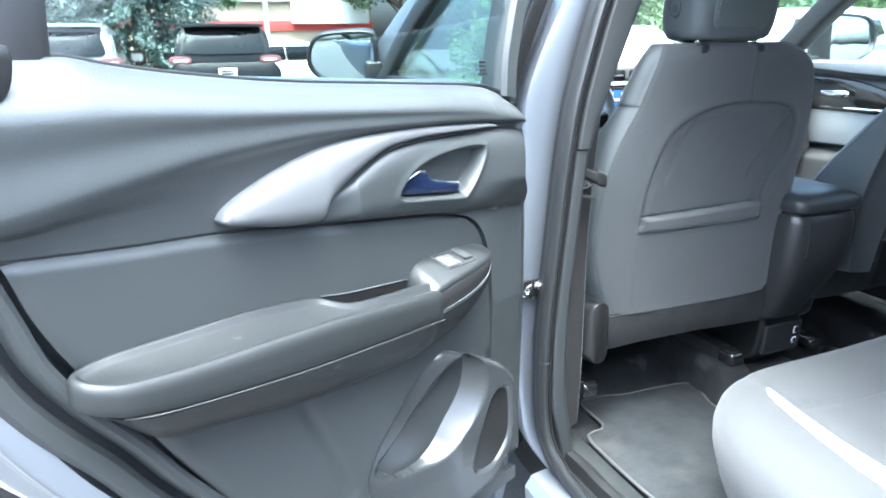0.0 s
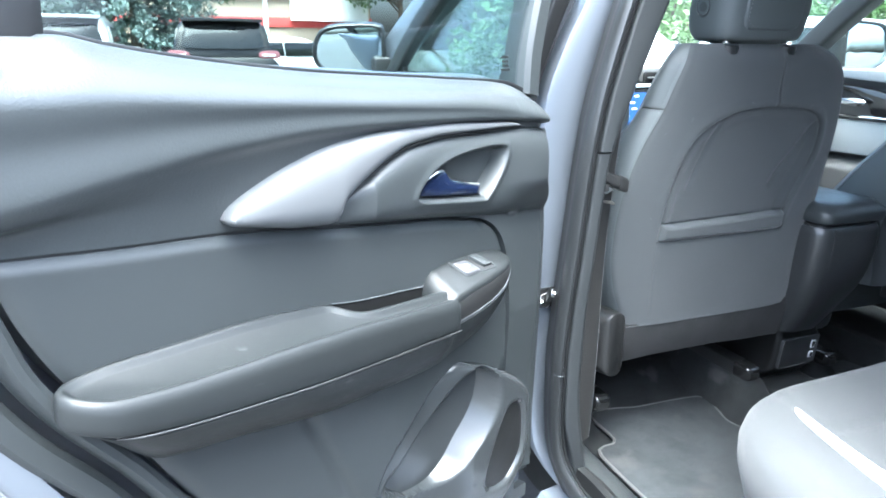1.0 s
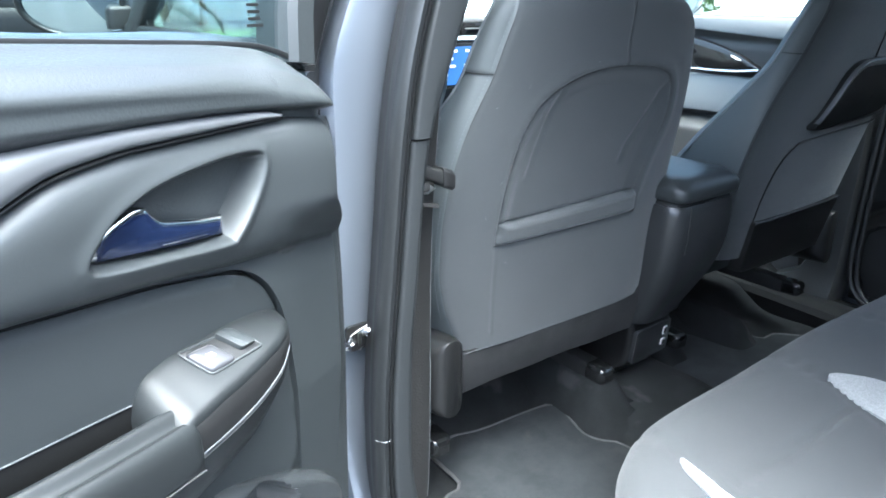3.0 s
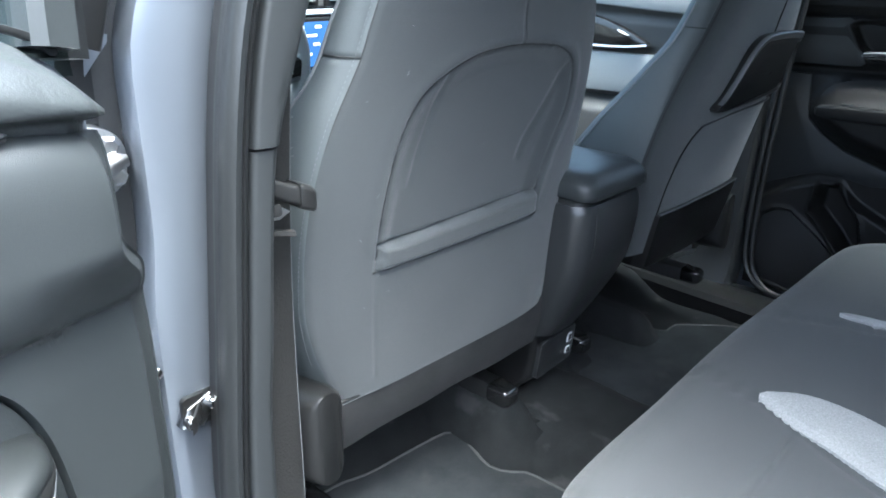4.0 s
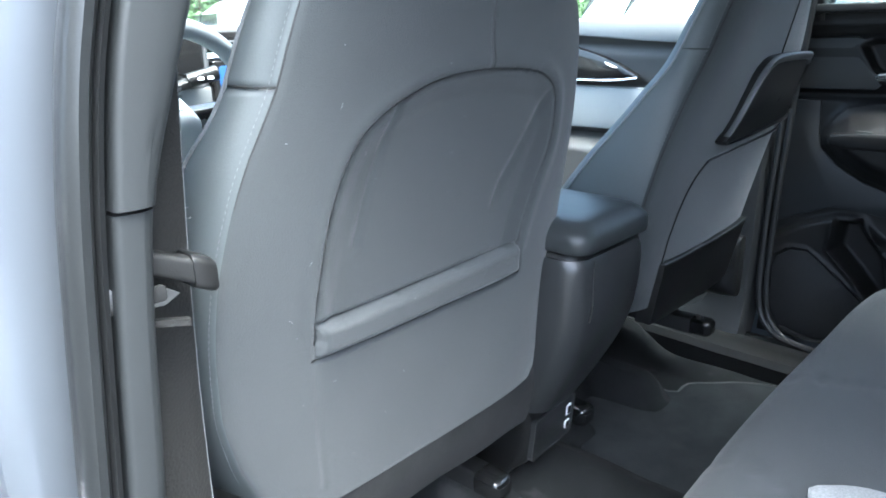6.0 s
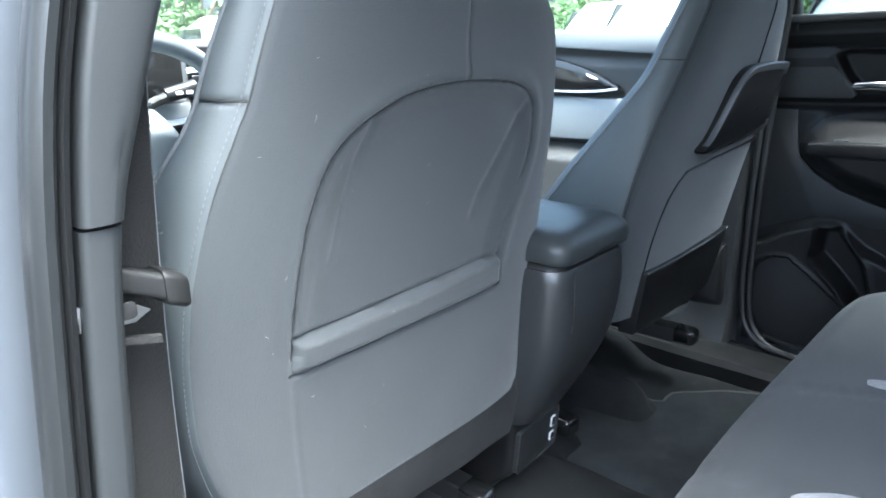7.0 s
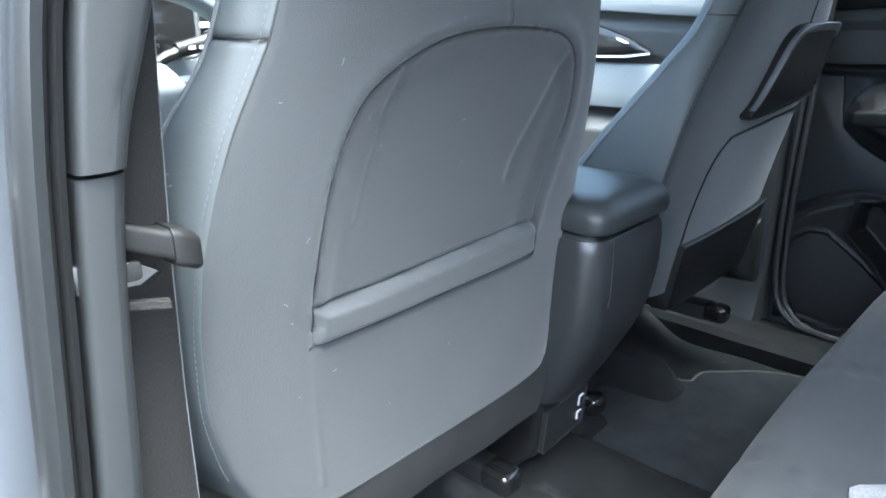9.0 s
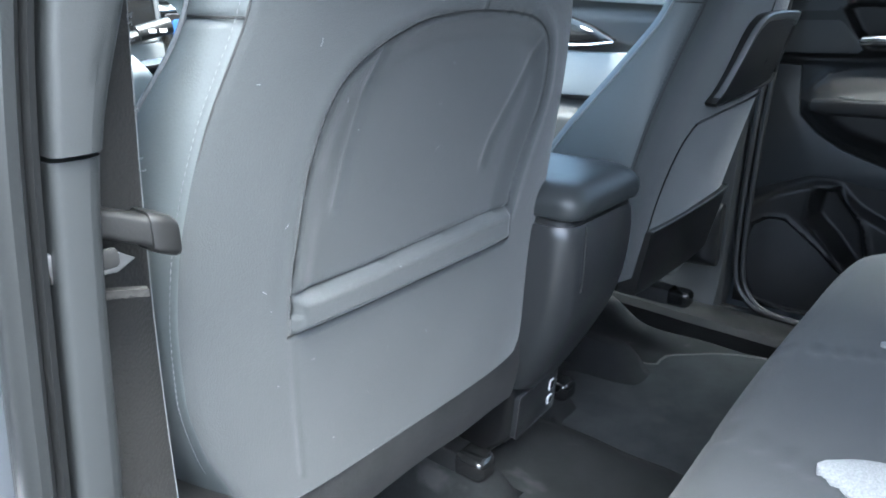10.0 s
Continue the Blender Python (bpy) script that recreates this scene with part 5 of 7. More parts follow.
def pad_ring(d, drop, low=None):
    """A ring of the armrest pad: its outline drawn in by d, lowered by drop or set between top and foot."""
    t_ = np.roll(plan, -1, 0) - np.roll(plan, 1, 0)
    nn = np.stack([-t_[:, 1], t_[:, 0]], 1)
    nn /= np.linalg.norm(nn, axis=1)[:, None]
    ctr = np.array([0.56, 0.040])
    sgn = np.sign(np.sum(nn[40] * (ctr - plan[40])))
    q = plan + nn * sgn * d
    z = pad_z(q[:, 0], q[:, 1]) - drop
    if low is not None:
        z = z + (A_LOW(np.minimum(q[:, 0], 0.77)) + 0.0008 - z) * low
    return [dw(u, w, zz) for (u, w), zz in zip(q, z)]


pad = [pad_ring(0.006, 0.012, 1.0), pad_ring(0.001, 0.012, 0.97), pad_ring(0.0, 0.012, 0.85), pad_ring(-0.0006, 0.012, 0.5), pad_ring(0.0, 0.011, 0.1)]
pad += [pad_ring(d, h) for d, h in ((0.0002, 0.0095), (0.001, 0.0060), (0.0022, 0.0034), (0.0038, 0.0014), (0.0056, 0.0003), (0.0072, 0.0), (0.0088, 0.0004), (0.0104, 0.0016), (0.0120, 0.0031), (0.0134, 0.0040), (0.0142, 0.0043))]
part("armrest", loft(pad), "trim_worn", door, "padded grey armrest", smooth=60)
pod = []
P_OUT = table((0.33, 0.056), (0.312, 0.0565), (0.25, 0.0555), (0.20, 0.051), (0.178, 0.044), (0.163, 0.033), (0.153, 0.019), (0.148, 0.008))
P_LINE = table((0.33, 0.866), (0.31, 0.867), (0.268, 0.871), (0.225, 0.879), (0.190, 0.891), (0.176, 0.899), (0.163, 0.905), (0.148, 0.908))
und = []
for u in np.linspace(0.145, 0.768, 90):
    end = max(0.0, (u - 0.69) / 0.085)
    k = math.sqrt(max(0.02, 1 - min(1, end) ** 2.2))
    fore = max(0.0, min(1.0, (0.36 - u) / 0.215))
    zl, zu = float(A_LOW(max(u, 0.300))) - 0.0003 + 0.040 * fore ** 2, min(float(A_UND(u)), float(A_LOW(max(u, 0.3))) + 0.040 * fore ** 2 - 0.006)
    front = 0.060
    if u < 0.325:
        g = min(1.0, (0.325 - u) / 0.02)
        front, zl = front + (float(P_OUT(u)) - front) * g, zl + (float(P_LINE(u)) - 0.0004 - zl) * g
        zu = min(zu, zl - 0.006)
    mz, kk = zl - 0.004 + 0.012 * (1 - k), max(k, 0.05)
    und.append([dw(u, 0.004 + (w - 0.004) * kk, mz + (z - mz) * kk) for w, z in ((-0.004, zl - 0.001), (front * 0.5, zl), (front - 0.004, zl - 0.0005), (front, zl - 0.004), (front * 0.93, zl + (zu - zl) * 0.35), (front * 0.72, zl + (zu - zl) * 0.70), (front * 0.45, zl + (zu - zl) * 0.9), (0.004, zu), (-0.006, zu - 0.004))])
part("armrest_base", loft(und), "trim_worn", door, "grey moulded lower armrest shell", smooth=60)
part("armrest_line", tube([dw(u, 0.0605 - 0.050 * (1 - math.sqrt(max(0.0, 1 - max(0.0, (u - 0.705) / 0.0705) ** 2.4))), float(A_LOW(u)) - 0.0010) for u in np.linspace(0.302, 0.742, 70)], 0.0009, 6), "satin_dark", door)
# pull cup behind the pad: flat plate, hollow's shade put into near-black colour
part("pull_cup", plate(curve([(0.475, 0.9265), (0.43, 0.9190), (0.36, 0.9125), (0.318, 0.9085), (0.310, 0.895), (0.316, 0.866), (0.36, 0.862), (0.44, 0.868), (0.475, 0.905)], 40, True), lambda a, b, c: dw(a, 0.0085 - c, b), 0.012, 0.001), "cup_black", door, "pull cup as a flat black plate, its depth's shade in the colour")
part("cup_edge", tube([dw(u, 0.009, float(table((0.475, 0.9265), (0.43, 0.9190), (0.36, 0.9125), (0.318, 0.9085))(u)) + 0.0004) for u in np.linspace(0.320, 0.472, 16)], 0.0007, 6), "satin", door)
# switch pod: a sloping top that ends in a rounded ridge, a black band below it and a thin bright line
P_TOP = table((0.324, 0.925), (0.303, 0.928), (0.272, 0.933), (0.215, 0.933), (0.18, 0.930), (0.160, 0.925), (0.148, 0.920))
P_RIDGE = table((0.33, 0.902), (0.30, 0.904), (0.272, 0.909), (0.237, 0.9135), (0.20, 0.919), (0.18, 0.921), (0.163, 0.920), (0.148, 0.917))
for u in np.concatenate([[0.3225, 0.3222, 0.3215, 0.320, 0.317, 0.313, 0.308], np.linspace(0.302, 0.166, 40), [0.160, 0.156, 0.152, 0.1495, 0.1482]]):
    drop = 0.036 * (1 - math.sqrt(max(0.0, 1 - max(0.0, (u - 0.298) / 0.0245) ** 2)))
    zt, zr, f = float(P_TOP(u)) - drop, float(P_RIDGE(u)) - drop * 0.8, float(P_OUT(u))
    f = max(f, 0.0125)
    pod.append([dw(u, w, z) for w, z in [(-0.006, zt - 0.016), (-0.004, zt - 0.006), (0.001, zt - 0.001), (0.006, zt)] + [(0.006 + (f - 0.013) * k, zt + (zr + 0.0015 - zt) * k) for k in (0.2, 0.4, 0.6, 0.8, 1.0)] + [(f - 0.003, zr - 0.0005), (f - 0.0008, zr - 0.0035), (f, zr - 0.007), (f - 0.001, zr - 0.012), (f - 0.010, zr - 0.014)]])
sw = part("switch_pod", loft(pod), "trim_worn", door, "grey window switch pod", smooth=60)
face = []
for u in np.concatenate([np.linspace(0.306, 0.166, 40), [0.160, 0.156, 0.152, 0.1495]]):
    f, zr, low = max(float(P_OUT(u)), 0.0125), float(P_RIDGE(u)), float(P_LINE(u))
    face.append([dw(u, w, z) for w, z in ((f - 0.010, zr - 0.010), (f - 0.0005, zr - 0.0095), (f + 0.0008, zr - 0.012), (f + 0.001, (zr - 0.012 + low) / 2), (f, low + 0.001), (f - 0.010, low))])
pe = part("pod_edge", loft(face), "clip", sw, "black edge of the switch pod", smooth=60)
part("edge_line", tube([dw(u, max(float(P_OUT(u)), 0.0125) + 0.0003, float(P_LINE(u)) + 0.0002) for u in np.linspace(0.305, 0.152, 50)], 0.0006, 6), "satin", pe, "thin bright line")


def pod_top(u, w, c):
    zt, zr, f = float(P_TOP(u)), float(P_RIDGE(u)), float(P_OUT(u))
    return dw(u, w - 0.44 * c, zt + (zr + 0.0015 - zt) * (w - 0.006) / (f - 0.013) - 0.9 * c)


def slanted(cu, cw, a, b, r, lift):
    """A rounded patch on the pod's top, its sides along the pod and across its slope."""
    return [(cu + p - 0.25 * q, cw + q - 0.10 * p) for p, q in rounded(a, b, r, 4)], lambda u, w, c: pod_top(u, w, c - lift)


well = part("switch_well", plate(*slanted(0.2420, 0.0275, 0.027, 0.0140, 0.003, 0.0008), 0.004, 0.0008), "cavity", sw, "dark switch well")
part("well_rim", tube([pod_top(u, w, -0.0006) for u, w in (lambda o: o + o[:1])(slanted(0.2420, 0.0275, 0.0275, 0.0145, 0.003, 0)[0])], 0.0011, 6), "trim", well)
sk = part("window_switch", loft([[pod_top(u, w, -h) for u, w in slanted(0.2560, 0.0285, 0.0125 * k, 0.0118 * m, 0.004 * k, 0)[0]] for k, m, h in ((1.0, 1.0, 0.0), (1.0, 1.0, 0.0025), (0.95, 0.94, 0.0042), (0.8, 0.8, 0.0052), (0.4, 0.5, 0.0056), (0.05, 0.1, 0.0057))]), "switch", sw, "pale grey window switch with a small mark", smooth=60)
part("switch_mark", plate(slanted(0.2565, 0.0280, 0.0030, 0.0022, 0.0006, 0)[0], lambda u, w, c: pod_top(u, w, c - 0.0062), 0.001, 0.0003), "white_print", sk)
part("switch_grip", loft([[pod_top(u, w, -h) for u, w in slanted(0.2255 + d, 0.0262, 0.0085 * k, 0.0122, 0.003 * k, 0)[0]] for k, d, h in ((1.0, 0.0, 0.0), (1.0, 0.0, 0.0045), (0.8, 0.001, 0.0060), (0.3, 0.002, 0.0062))]), "trim", sw, "grey switch grip", smooth=60)


def on_low(a, b, lift):
    low = float(np.clip((0.80 - b) / 0.25, 0, 1))
    return dw(a, -0.014 * low + lift, b)


def pocket_body():
    """The moulded pocket: a raised rim round a deep scoop, and the speaker's field beside it."""
    c = np.array([0.21, 0.62])
    scoop = [tuple(p) for p in curve([(0.386, 0.628), (0.373, 0.612), (0.345, 0.597), (0.316, 0.588), (0.266, 0.584), (0.235, 0.593), (0.213, 0.609), (0.185, 0.630), (0.164, 0.653), (0.153, 0.685), (0.162, 0.723), (0.184, 0.748), (0.212, 0.759), (0.238, 0.756), (0.264, 0.738), (0.293, 0.708), (0.327, 0.678), (0.358, 0.650)], 80, True)]
    spk = [tuple(p) for p in curve([(0.118, 0.664), (0.096, 0.660), (0.086, 0.645), (0.078, 0.60), (0.079, 0.555), (0.100, 0.530), (0.125, 0.515), (0.165, 0.520), (0.178, 0.545), (0.165, 0.600), (0.140, 0.650)], 50, True)]
    o = pocket_o
    loops = [[on_low(a, b, -0.01) for a, b in o]]
    crease = [tuple(p) for p in curve([(0.182, 0.738), (0.197, 0.706), (0.224, 0.668), (0.260, 0.633), (0.302, 0.605), (0.335, 0.600)], 30)]
    N = 90
    for k in range(N):
        g = k / N
        q = c + (o - c) * (1 - g) ** 1.0
        x, z = q[:, 0], q[:, 1]
        rimh = 0.026 * np.sqrt(np.clip(1 - (1 - min(1.0, g / 0.10)) ** 2, 0, 1)) * (0.16 + 0.84 * smooth_in(0.31 - x, 0.10))
        d = dist_line(x, z, scoop + [scoop[0]])
        ins = inside(x, z, scoop)
        dc = dist_line(x, z, crease)
        h = rimh - np.where(ins, 0.062 * (d / (d + dc + 1e-6)) ** 0.9, 0)
        d2 = dist_line(x, z, spk + [spk[0]])
        h = h + np.where(inside(x, z, spk), -0.008 * smooth_in(d2, 0.006), 0.0)
        loops.append([on_low(a, b, hh) for (a, b), hh in zip(q, h)])
    return loft(loops), scoop, spk


bm, scoop, spk = pocket_body()
pk = part("door_pocket", bm, "pocket", door, "moulded grey door pocket", smooth=60)
part("speaker_cover", loft([[on_low(a, b, 0.016 + hh) for a, b in np.array([0.125, 0.59]) + (np.array(spk) - np.array([0.125, 0.59])) * k] for k, hh in ((0.94, 0.0), (0.93, 0.004), (0.6, 0.006), (0.1, 0.007))]), "trim_dark", pk, "dark speaker field")

# steel door: shut faces, seal and skin
OUT = curve([(0.05, 0.36), (0.30, 0.34), (0.44, 0.36), (0.52, 0.44), (0.62, 0.56), (0.72, 0.69), (0.80, 0.80), (0.865, 0.93), (0.90, 1.05), (0.905, 1.235), (0.88, 1.225), (0.60, 1.185), (0.30, 1.165), (0.045, 1.14), (0.022, 1.00), (0.022, 0.60)], 150, True)
c = np.array([0.42, 0.85])
loops = []
for k, w in ((0.80, -0.125), (0.895, -0.10), (0.90, -0.020), (0.955, -0.022), (0.975, -0.030), (0.985, -0.045), (0.99, -0.060), (1.0, -0.075), (1.035, -0.085), (1.042, -0.092), (1.040, -0.100), (1.02, -0.112), (0.7, -0.135), (0.1, -0.14)):
    loops.append([dw(a, w, b) for a, b in c + (OUT - c) * k])
part("door_shell", loft(loops), "paint", door, "silver-blue painted steel door shell", smooth=50)
EDGE_PATH = [(0.820, 1.055), (0.799, 0.989), (0.788, 0.952), (0.773, 0.920), (0.748, 0.880), (0.704, 0.821), (0.669, 0.767), (0.62, 0.70), (0.555, 0.60), (0.50, 0.50), (0.44, 0.43)]
part("trim_bead", sweep([dw(a + 0.006, -0.007, b) for a, b in curve(EDGE_PATH, 60)[::-1]], [(-0.012, -0.014), (-0.012, 0.008), (-0.007, 0.012), (0.000, 0.012), (0.005, 0.006), (0.008, -0.004), (0.009, -0.014)], DM @ np.array([1, 0, 0])), "trim", door)
part("door_seal", sweep([dw(a + 0.034, -0.022, b - 0.016) for a, b in curve(EDGE_PATH, 60)[::-1]], [(-0.013, -0.012), (-0.014, 0.002), (-0.008, 0.009), (0.0, 0.011), (0.008, 0.009), (0.014, 0.002), (0.013, -0.012)], DM @ np.array([1, 0, 0])), "trim", door, "grey rubber seal round the door")
part("outer_seal", sweep([dw(a + 0.095, -0.050, b - 0.050) for a, b in curve(EDGE_PATH, 60)], ring(8, 0.005), DM @ np.array([1, 0, 0])), "rubber", door)

# window frame, channel and glass
def frame_bar(pts, prof, mat, nm, label=""):
    return part(nm, sweep([dw(*p) for p in curve(pts, 16)], prof, DM @ np.array([1, 0, 0])), mat, door, label)


frame_bar([(0.052, -0.030, 1.140), (0.040, -0.036, 1.20), (0.006, -0.046, 1.28), (-0.042, -0.060, 1.38), (-0.072, -0.072, 1.44)], [(-0.020, -0.03), (-0.020, 0.010), (-0.014, 0.016), (0.010, 0.016), (0.018, 0.010), (0.018, -0.03)], "trim", "front_frame", "grey window frame upright")
frame_bar([(0.024, -0.050, 1.13), (0.012, -0.056, 1.20), (-0.024, -0.066, 1.28), (-0.073, -0.08, 1.38)], [(-0.020, -0.03), (-0.020, 0.010), (0.010, 0.010), (0.014, -0.03)], "rubber", "front_seal")
frame_bar([(0.760, -0.030, 1.205), (0.756, -0.034, 1.25), (0.745, -0.045, 1.33), (0.72, -0.06, 1.42)], [(-0.030, -0.02), (-0.032, 0.010), (-0.020, 0.018), (0.022, 0.018), (0.032, 0.008), (0.030, -0.02)], "trim_dark", "rear_frame", "dark window divider")
frame_bar([(0.72, -0.06, 1.42), (0.5, -0.066, 1.455), (0.2, -0.07, 1.455), (-0.04, -0.074, 1.445)], [(-0.02, -0.03), (-0.02, 0.02), (0.02, 0.02), (0.02, -0.03)], "trim_dark", "top_frame")
part("belt_seal", sweep([dw(u, -0.024, float(BELT(u)) + 0.001) for u in np.linspace(0.05, 0.735, 60)], rounded(0.0025, 0.003, 0.001, 2), (0, 0, 1)), "rubber", door)
part("window_glass", sheet([[dw(u, -0.034 - 0.045 * (z - 1.15) / 0.3 * 0.5 + t, z) for z in np.linspace(1.12, 1.44, 8)] for u, t in [(u, 0) for u in np.linspace(0.03, 0.75, 12)]], rim=DM @ np.array([0, -0.004, 0])), "glass_rear", door, "tinted side window glass", shadow=False)
part("corner_cover", plate(curve([(0.772, 1.226), (0.80, 1.228), (0.83, 1.224), (0.83, 1.17), (0.79, 1.178), (0.774, 1.196)], 24, True), lambda a, b, c: dw(a, 0.022 - c, b), 0.03, 0.006), "trim_dark", door)
for k in range(4):
    part("glass_mark", plate([(0.100 + a, 1.178 + 0.006 * k + b) for a, b in rounded(0.008 if k else 0.011, 0.0014, 0.0005, 2)], lambda a, b, c: dw(a, -0.030 - 0.0225 * (b - 1.15) / 0.3 - c * 0.2, b), 0.002, 0.0003), "trim_dark", door)


# ---- far side of the cabin ----
FX = 0.78


def far_plate(o, x, depth=0.02, bevel=0.004, n=0):
    o = curve(o, n, True) if n else o
    return plate(o, lambda a, b, c: (x + c, a, b), depth, bevel)


fdoor = thing("rear_door", (0.80, 1.18, 0.40), "closed rear car door with shade-darkened trim, armrest and speaker", "car door")


def far_relief(y, z):
    """How far the far door's trim stands towards the cabin."""
    h = 0.010 * np.exp(-((z - 1.15) / 0.03) ** 2) + 0.014 * np.exp(-((z - 1.055) / 0.05) ** 4)
    h = h - 0.012 * np.exp(-((z - 0.990) / 0.012) ** 2) + 0.004 * np.exp(-((z - 1.128) / 0.006) ** 2) - 0.005 * np.exp(-((z - 1.108) / 0.004) ** 2)
    arm = [(1.086, 0.905), (1.075, 0.935), (1.049, 0.962), (1.00, 0.975), (0.93, 0.985), (0.50, 1.00), (0.45, 0.86), (0.70, 0.79), (0.905, 0.789), (0.999, 0.819), (1.05, 0.85), (1.084, 0.884)]
    d, ins = dist_line(y, z, arm + [arm[0]]), inside(y, z, arm)
    h = h + np.where(ins, 0.010 + 0.055 * smooth_in(d, 0.05) * np.clip((0.965 - z) / 0.05, 0, 1), 0.004 * np.exp(-(d / 0.008) ** 2))
    rec = [(1.040, 1.088), (1.020, 1.100), (0.95, 1.098), (0.86, 1.092), (0.87, 1.03), (0.90, 1.012), (0.985, 1.014), (1.012, 1.040)]
    d, ins = dist_line(y, z, rec + [rec[0]]), inside(y, z, rec)
    h = h + np.where(ins, -0.026 * smooth_in(d, 0.012), 0.002 * np.exp(-(d / 0.006) ** 2))
    poc = [(1.172, 0.55), (1.172, 0.655), (1.164, 0.678), (1.11, 0.715), (1.045, 0.742), (1.00, 0.742), (0.94, 0.70), (0.82, 0.64), (0.80, 0.45), (1.06, 0.43), (1.13, 0.44)]
    d, ins = dist_line(y, z, poc + [poc[0]]), inside(y, z, poc)
    h = h + np.where(ins, 0.026 * smooth_in(d, 0.018), 0.0)
    spk_ = [(1.155, 0.50), (1.158, 0.60), (1.150, 0.630), (1.120, 0.652), (1.082, 0.655), (1.02, 0.61), (0.945, 0.55), (0.94, 0.45), (1.06, 0.440), (1.125, 0.452)]
    d, ins = dist_line(y, z, spk_ + [spk_[0]]), inside(y, z, spk_)
    h = h + np.where(ins, -0.014 * smooth_in(d, 0.010), 0.004 * np.exp(-(d / 0.006) ** 2))
    scp = [(1.035, 0.733), (0.99, 0.735), (0.93, 0.66), (0.90, 0.55), (0.935, 0.545), (0.99, 0.61), (1.04, 0.66)]
    d, ins = dist_line(y, z, scp + [scp[0]]), inside(y, z, scp)
    h = h + np.where(ins, -0.05 * smooth_in(d, 0.02), 0.005 * np.exp(-(d / 0.006) ** 2))
    return h


ys, zs = np.linspace(0.20, 1.174, 260), np.linspace(0.43, 1.158, 220)
Yg, Zg = np.meshgrid(ys, zs, indexing="ij")
lean = 0.10 * np.clip(Zg - 0.95, 0, 1) ** 1.3
# near door's trim again, the far side's shade put into its colour
part("trim_panel", sheet(np.stack([FX - far_relief(Yg, Zg) - lean, Yg, Zg + 0.012 * (1.12 - Yg)], -1), rim=(0.05, 0, 0)), "trim_black", fdoor, "moulded trim, darkened for the far side's shade", smooth=60)
part("upper_insert", far_plate([(1.168, 1.0), (1.168, 1.10), (1.045, 1.106), (1.028, 1.098), (1.044, 1.085), (1.008, 1.036), (0.992, 1.012), (1.0, 1.003)], FX - 0.020, 0.01, 0.003), "pillar_trim", fdoor)
part("mid_insert", far_plate([(1.168, 0.70), (1.168, 0.978), (1.10, 0.978), (1.094, 0.905), (1.088, 0.876), (1.052, 0.842), (1.00, 0.812), (0.91, 0.782), (0.80, 0.785), (0.80, 0.76), (0.93, 0.74), (1.00, 0.752), (1.05, 0.752), (1.12, 0.722)], FX - 0.006, 0.01, 0.003), "pillar_trim", fdoor)
lv = part("lever", loft([[(FX - 0.022 + a * k, y, 1.028 + 0.010 * math.sin((1.0 - y) * 30) * 0.3 + b * k) for a, b in ring(10, 0.008, 0.009)] for y, k in ((1.002, 0.4), (0.997, 0.9), (0.97, 1.0), (0.93, 1.1), (0.89, 0.9), (0.88, 0.4))]), "chrome", fdoor, "chrome inside door lever")
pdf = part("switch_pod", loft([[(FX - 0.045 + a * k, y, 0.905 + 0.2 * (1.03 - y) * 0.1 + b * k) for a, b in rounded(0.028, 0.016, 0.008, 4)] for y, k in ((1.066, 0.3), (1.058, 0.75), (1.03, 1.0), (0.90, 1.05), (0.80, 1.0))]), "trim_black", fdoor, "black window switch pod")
part("window_switch", block(FX - 0.06, FX - 0.035, 0.985, 1.012, 0.917, 0.926, 0.003, 3), "trim", pdf)
part("speaker_cover", far_plate([(1.150, 0.51), (1.152, 0.60), (1.145, 0.625), (1.117, 0.645), (1.084, 0.648), (1.02, 0.602), (0.955, 0.548), (0.955, 0.455), (1.06, 0.448), (1.122, 0.460)], FX - 0.018, 0.01, 0.002), "speaker", fdoor, "black speaker cover")
part("window_glass", sheet([[(FX - 0.005 - 0.30 * (z - 1.15), y, z) for z in np.linspace(1.13, 1.46, 8)] for y in np.linspace(0.05, 1.12, 10)], rim=(0.004, 0, 0)), "glass_privacy", fdoor, "side window glass, tinted darker to cut light")
part("belt_trim", sweep([(FX - 0.03, y, 1.160 + 0.012 * (1.12 - y)) for y in np.linspace(1.12, 0.1, 20)], rounded(0.022, 0.009, 0.005, 3), (1, 0, 0)), "trim_dark", fdoor)
part("window_frame", sweep(curve([(FX - 0.012, 1.128, 1.14), (FX - 0.04, 1.128, 1.24), (FX - 0.09, 1.11, 1.38), (FX - 0.13, 1.09, 1.46)], 12), rounded(0.014, 0.018, 0.005, 3), (1, 0, 0)), "trim_dark", fdoor)

pil2 = thing("pillar_far", (0.70, 1.2, 0.42), "black-grey trimmed centre pillar on the far side", "pillar", kind="structure")
loops = []
for z in np.linspace(0.415, 1.48, 30):
    x = 0.715 - 0.34 * max(0, z - 1.0) ** 1.25 - 0.03 * max(0, (0.55 - z) / 0.13) ** 2
    y = 1.188 + 0.010 * max(0, (0.85 - z)) - 0.05 * max(0, z - 0.95)
    hw = 0.045 + 0.09 * max(0, (0.52 - z) / 0.1) ** 2
    loops.append([(x + 0.075, y - 0.012, z), (x + 0.02, y - 0.010, z), (x + 0.004, y - 0.002, z), (x, y + 0.012, z), (x - 0.006, y + hw, z), (x + 0.004, y + 2 * hw - 0.01, z), (x + 0.03, y + 2 * hw, z), (x + 0.08, y + 2 * hw, z)])
part("pillar_cover", loft(loops), "pillar_trim", pil2)
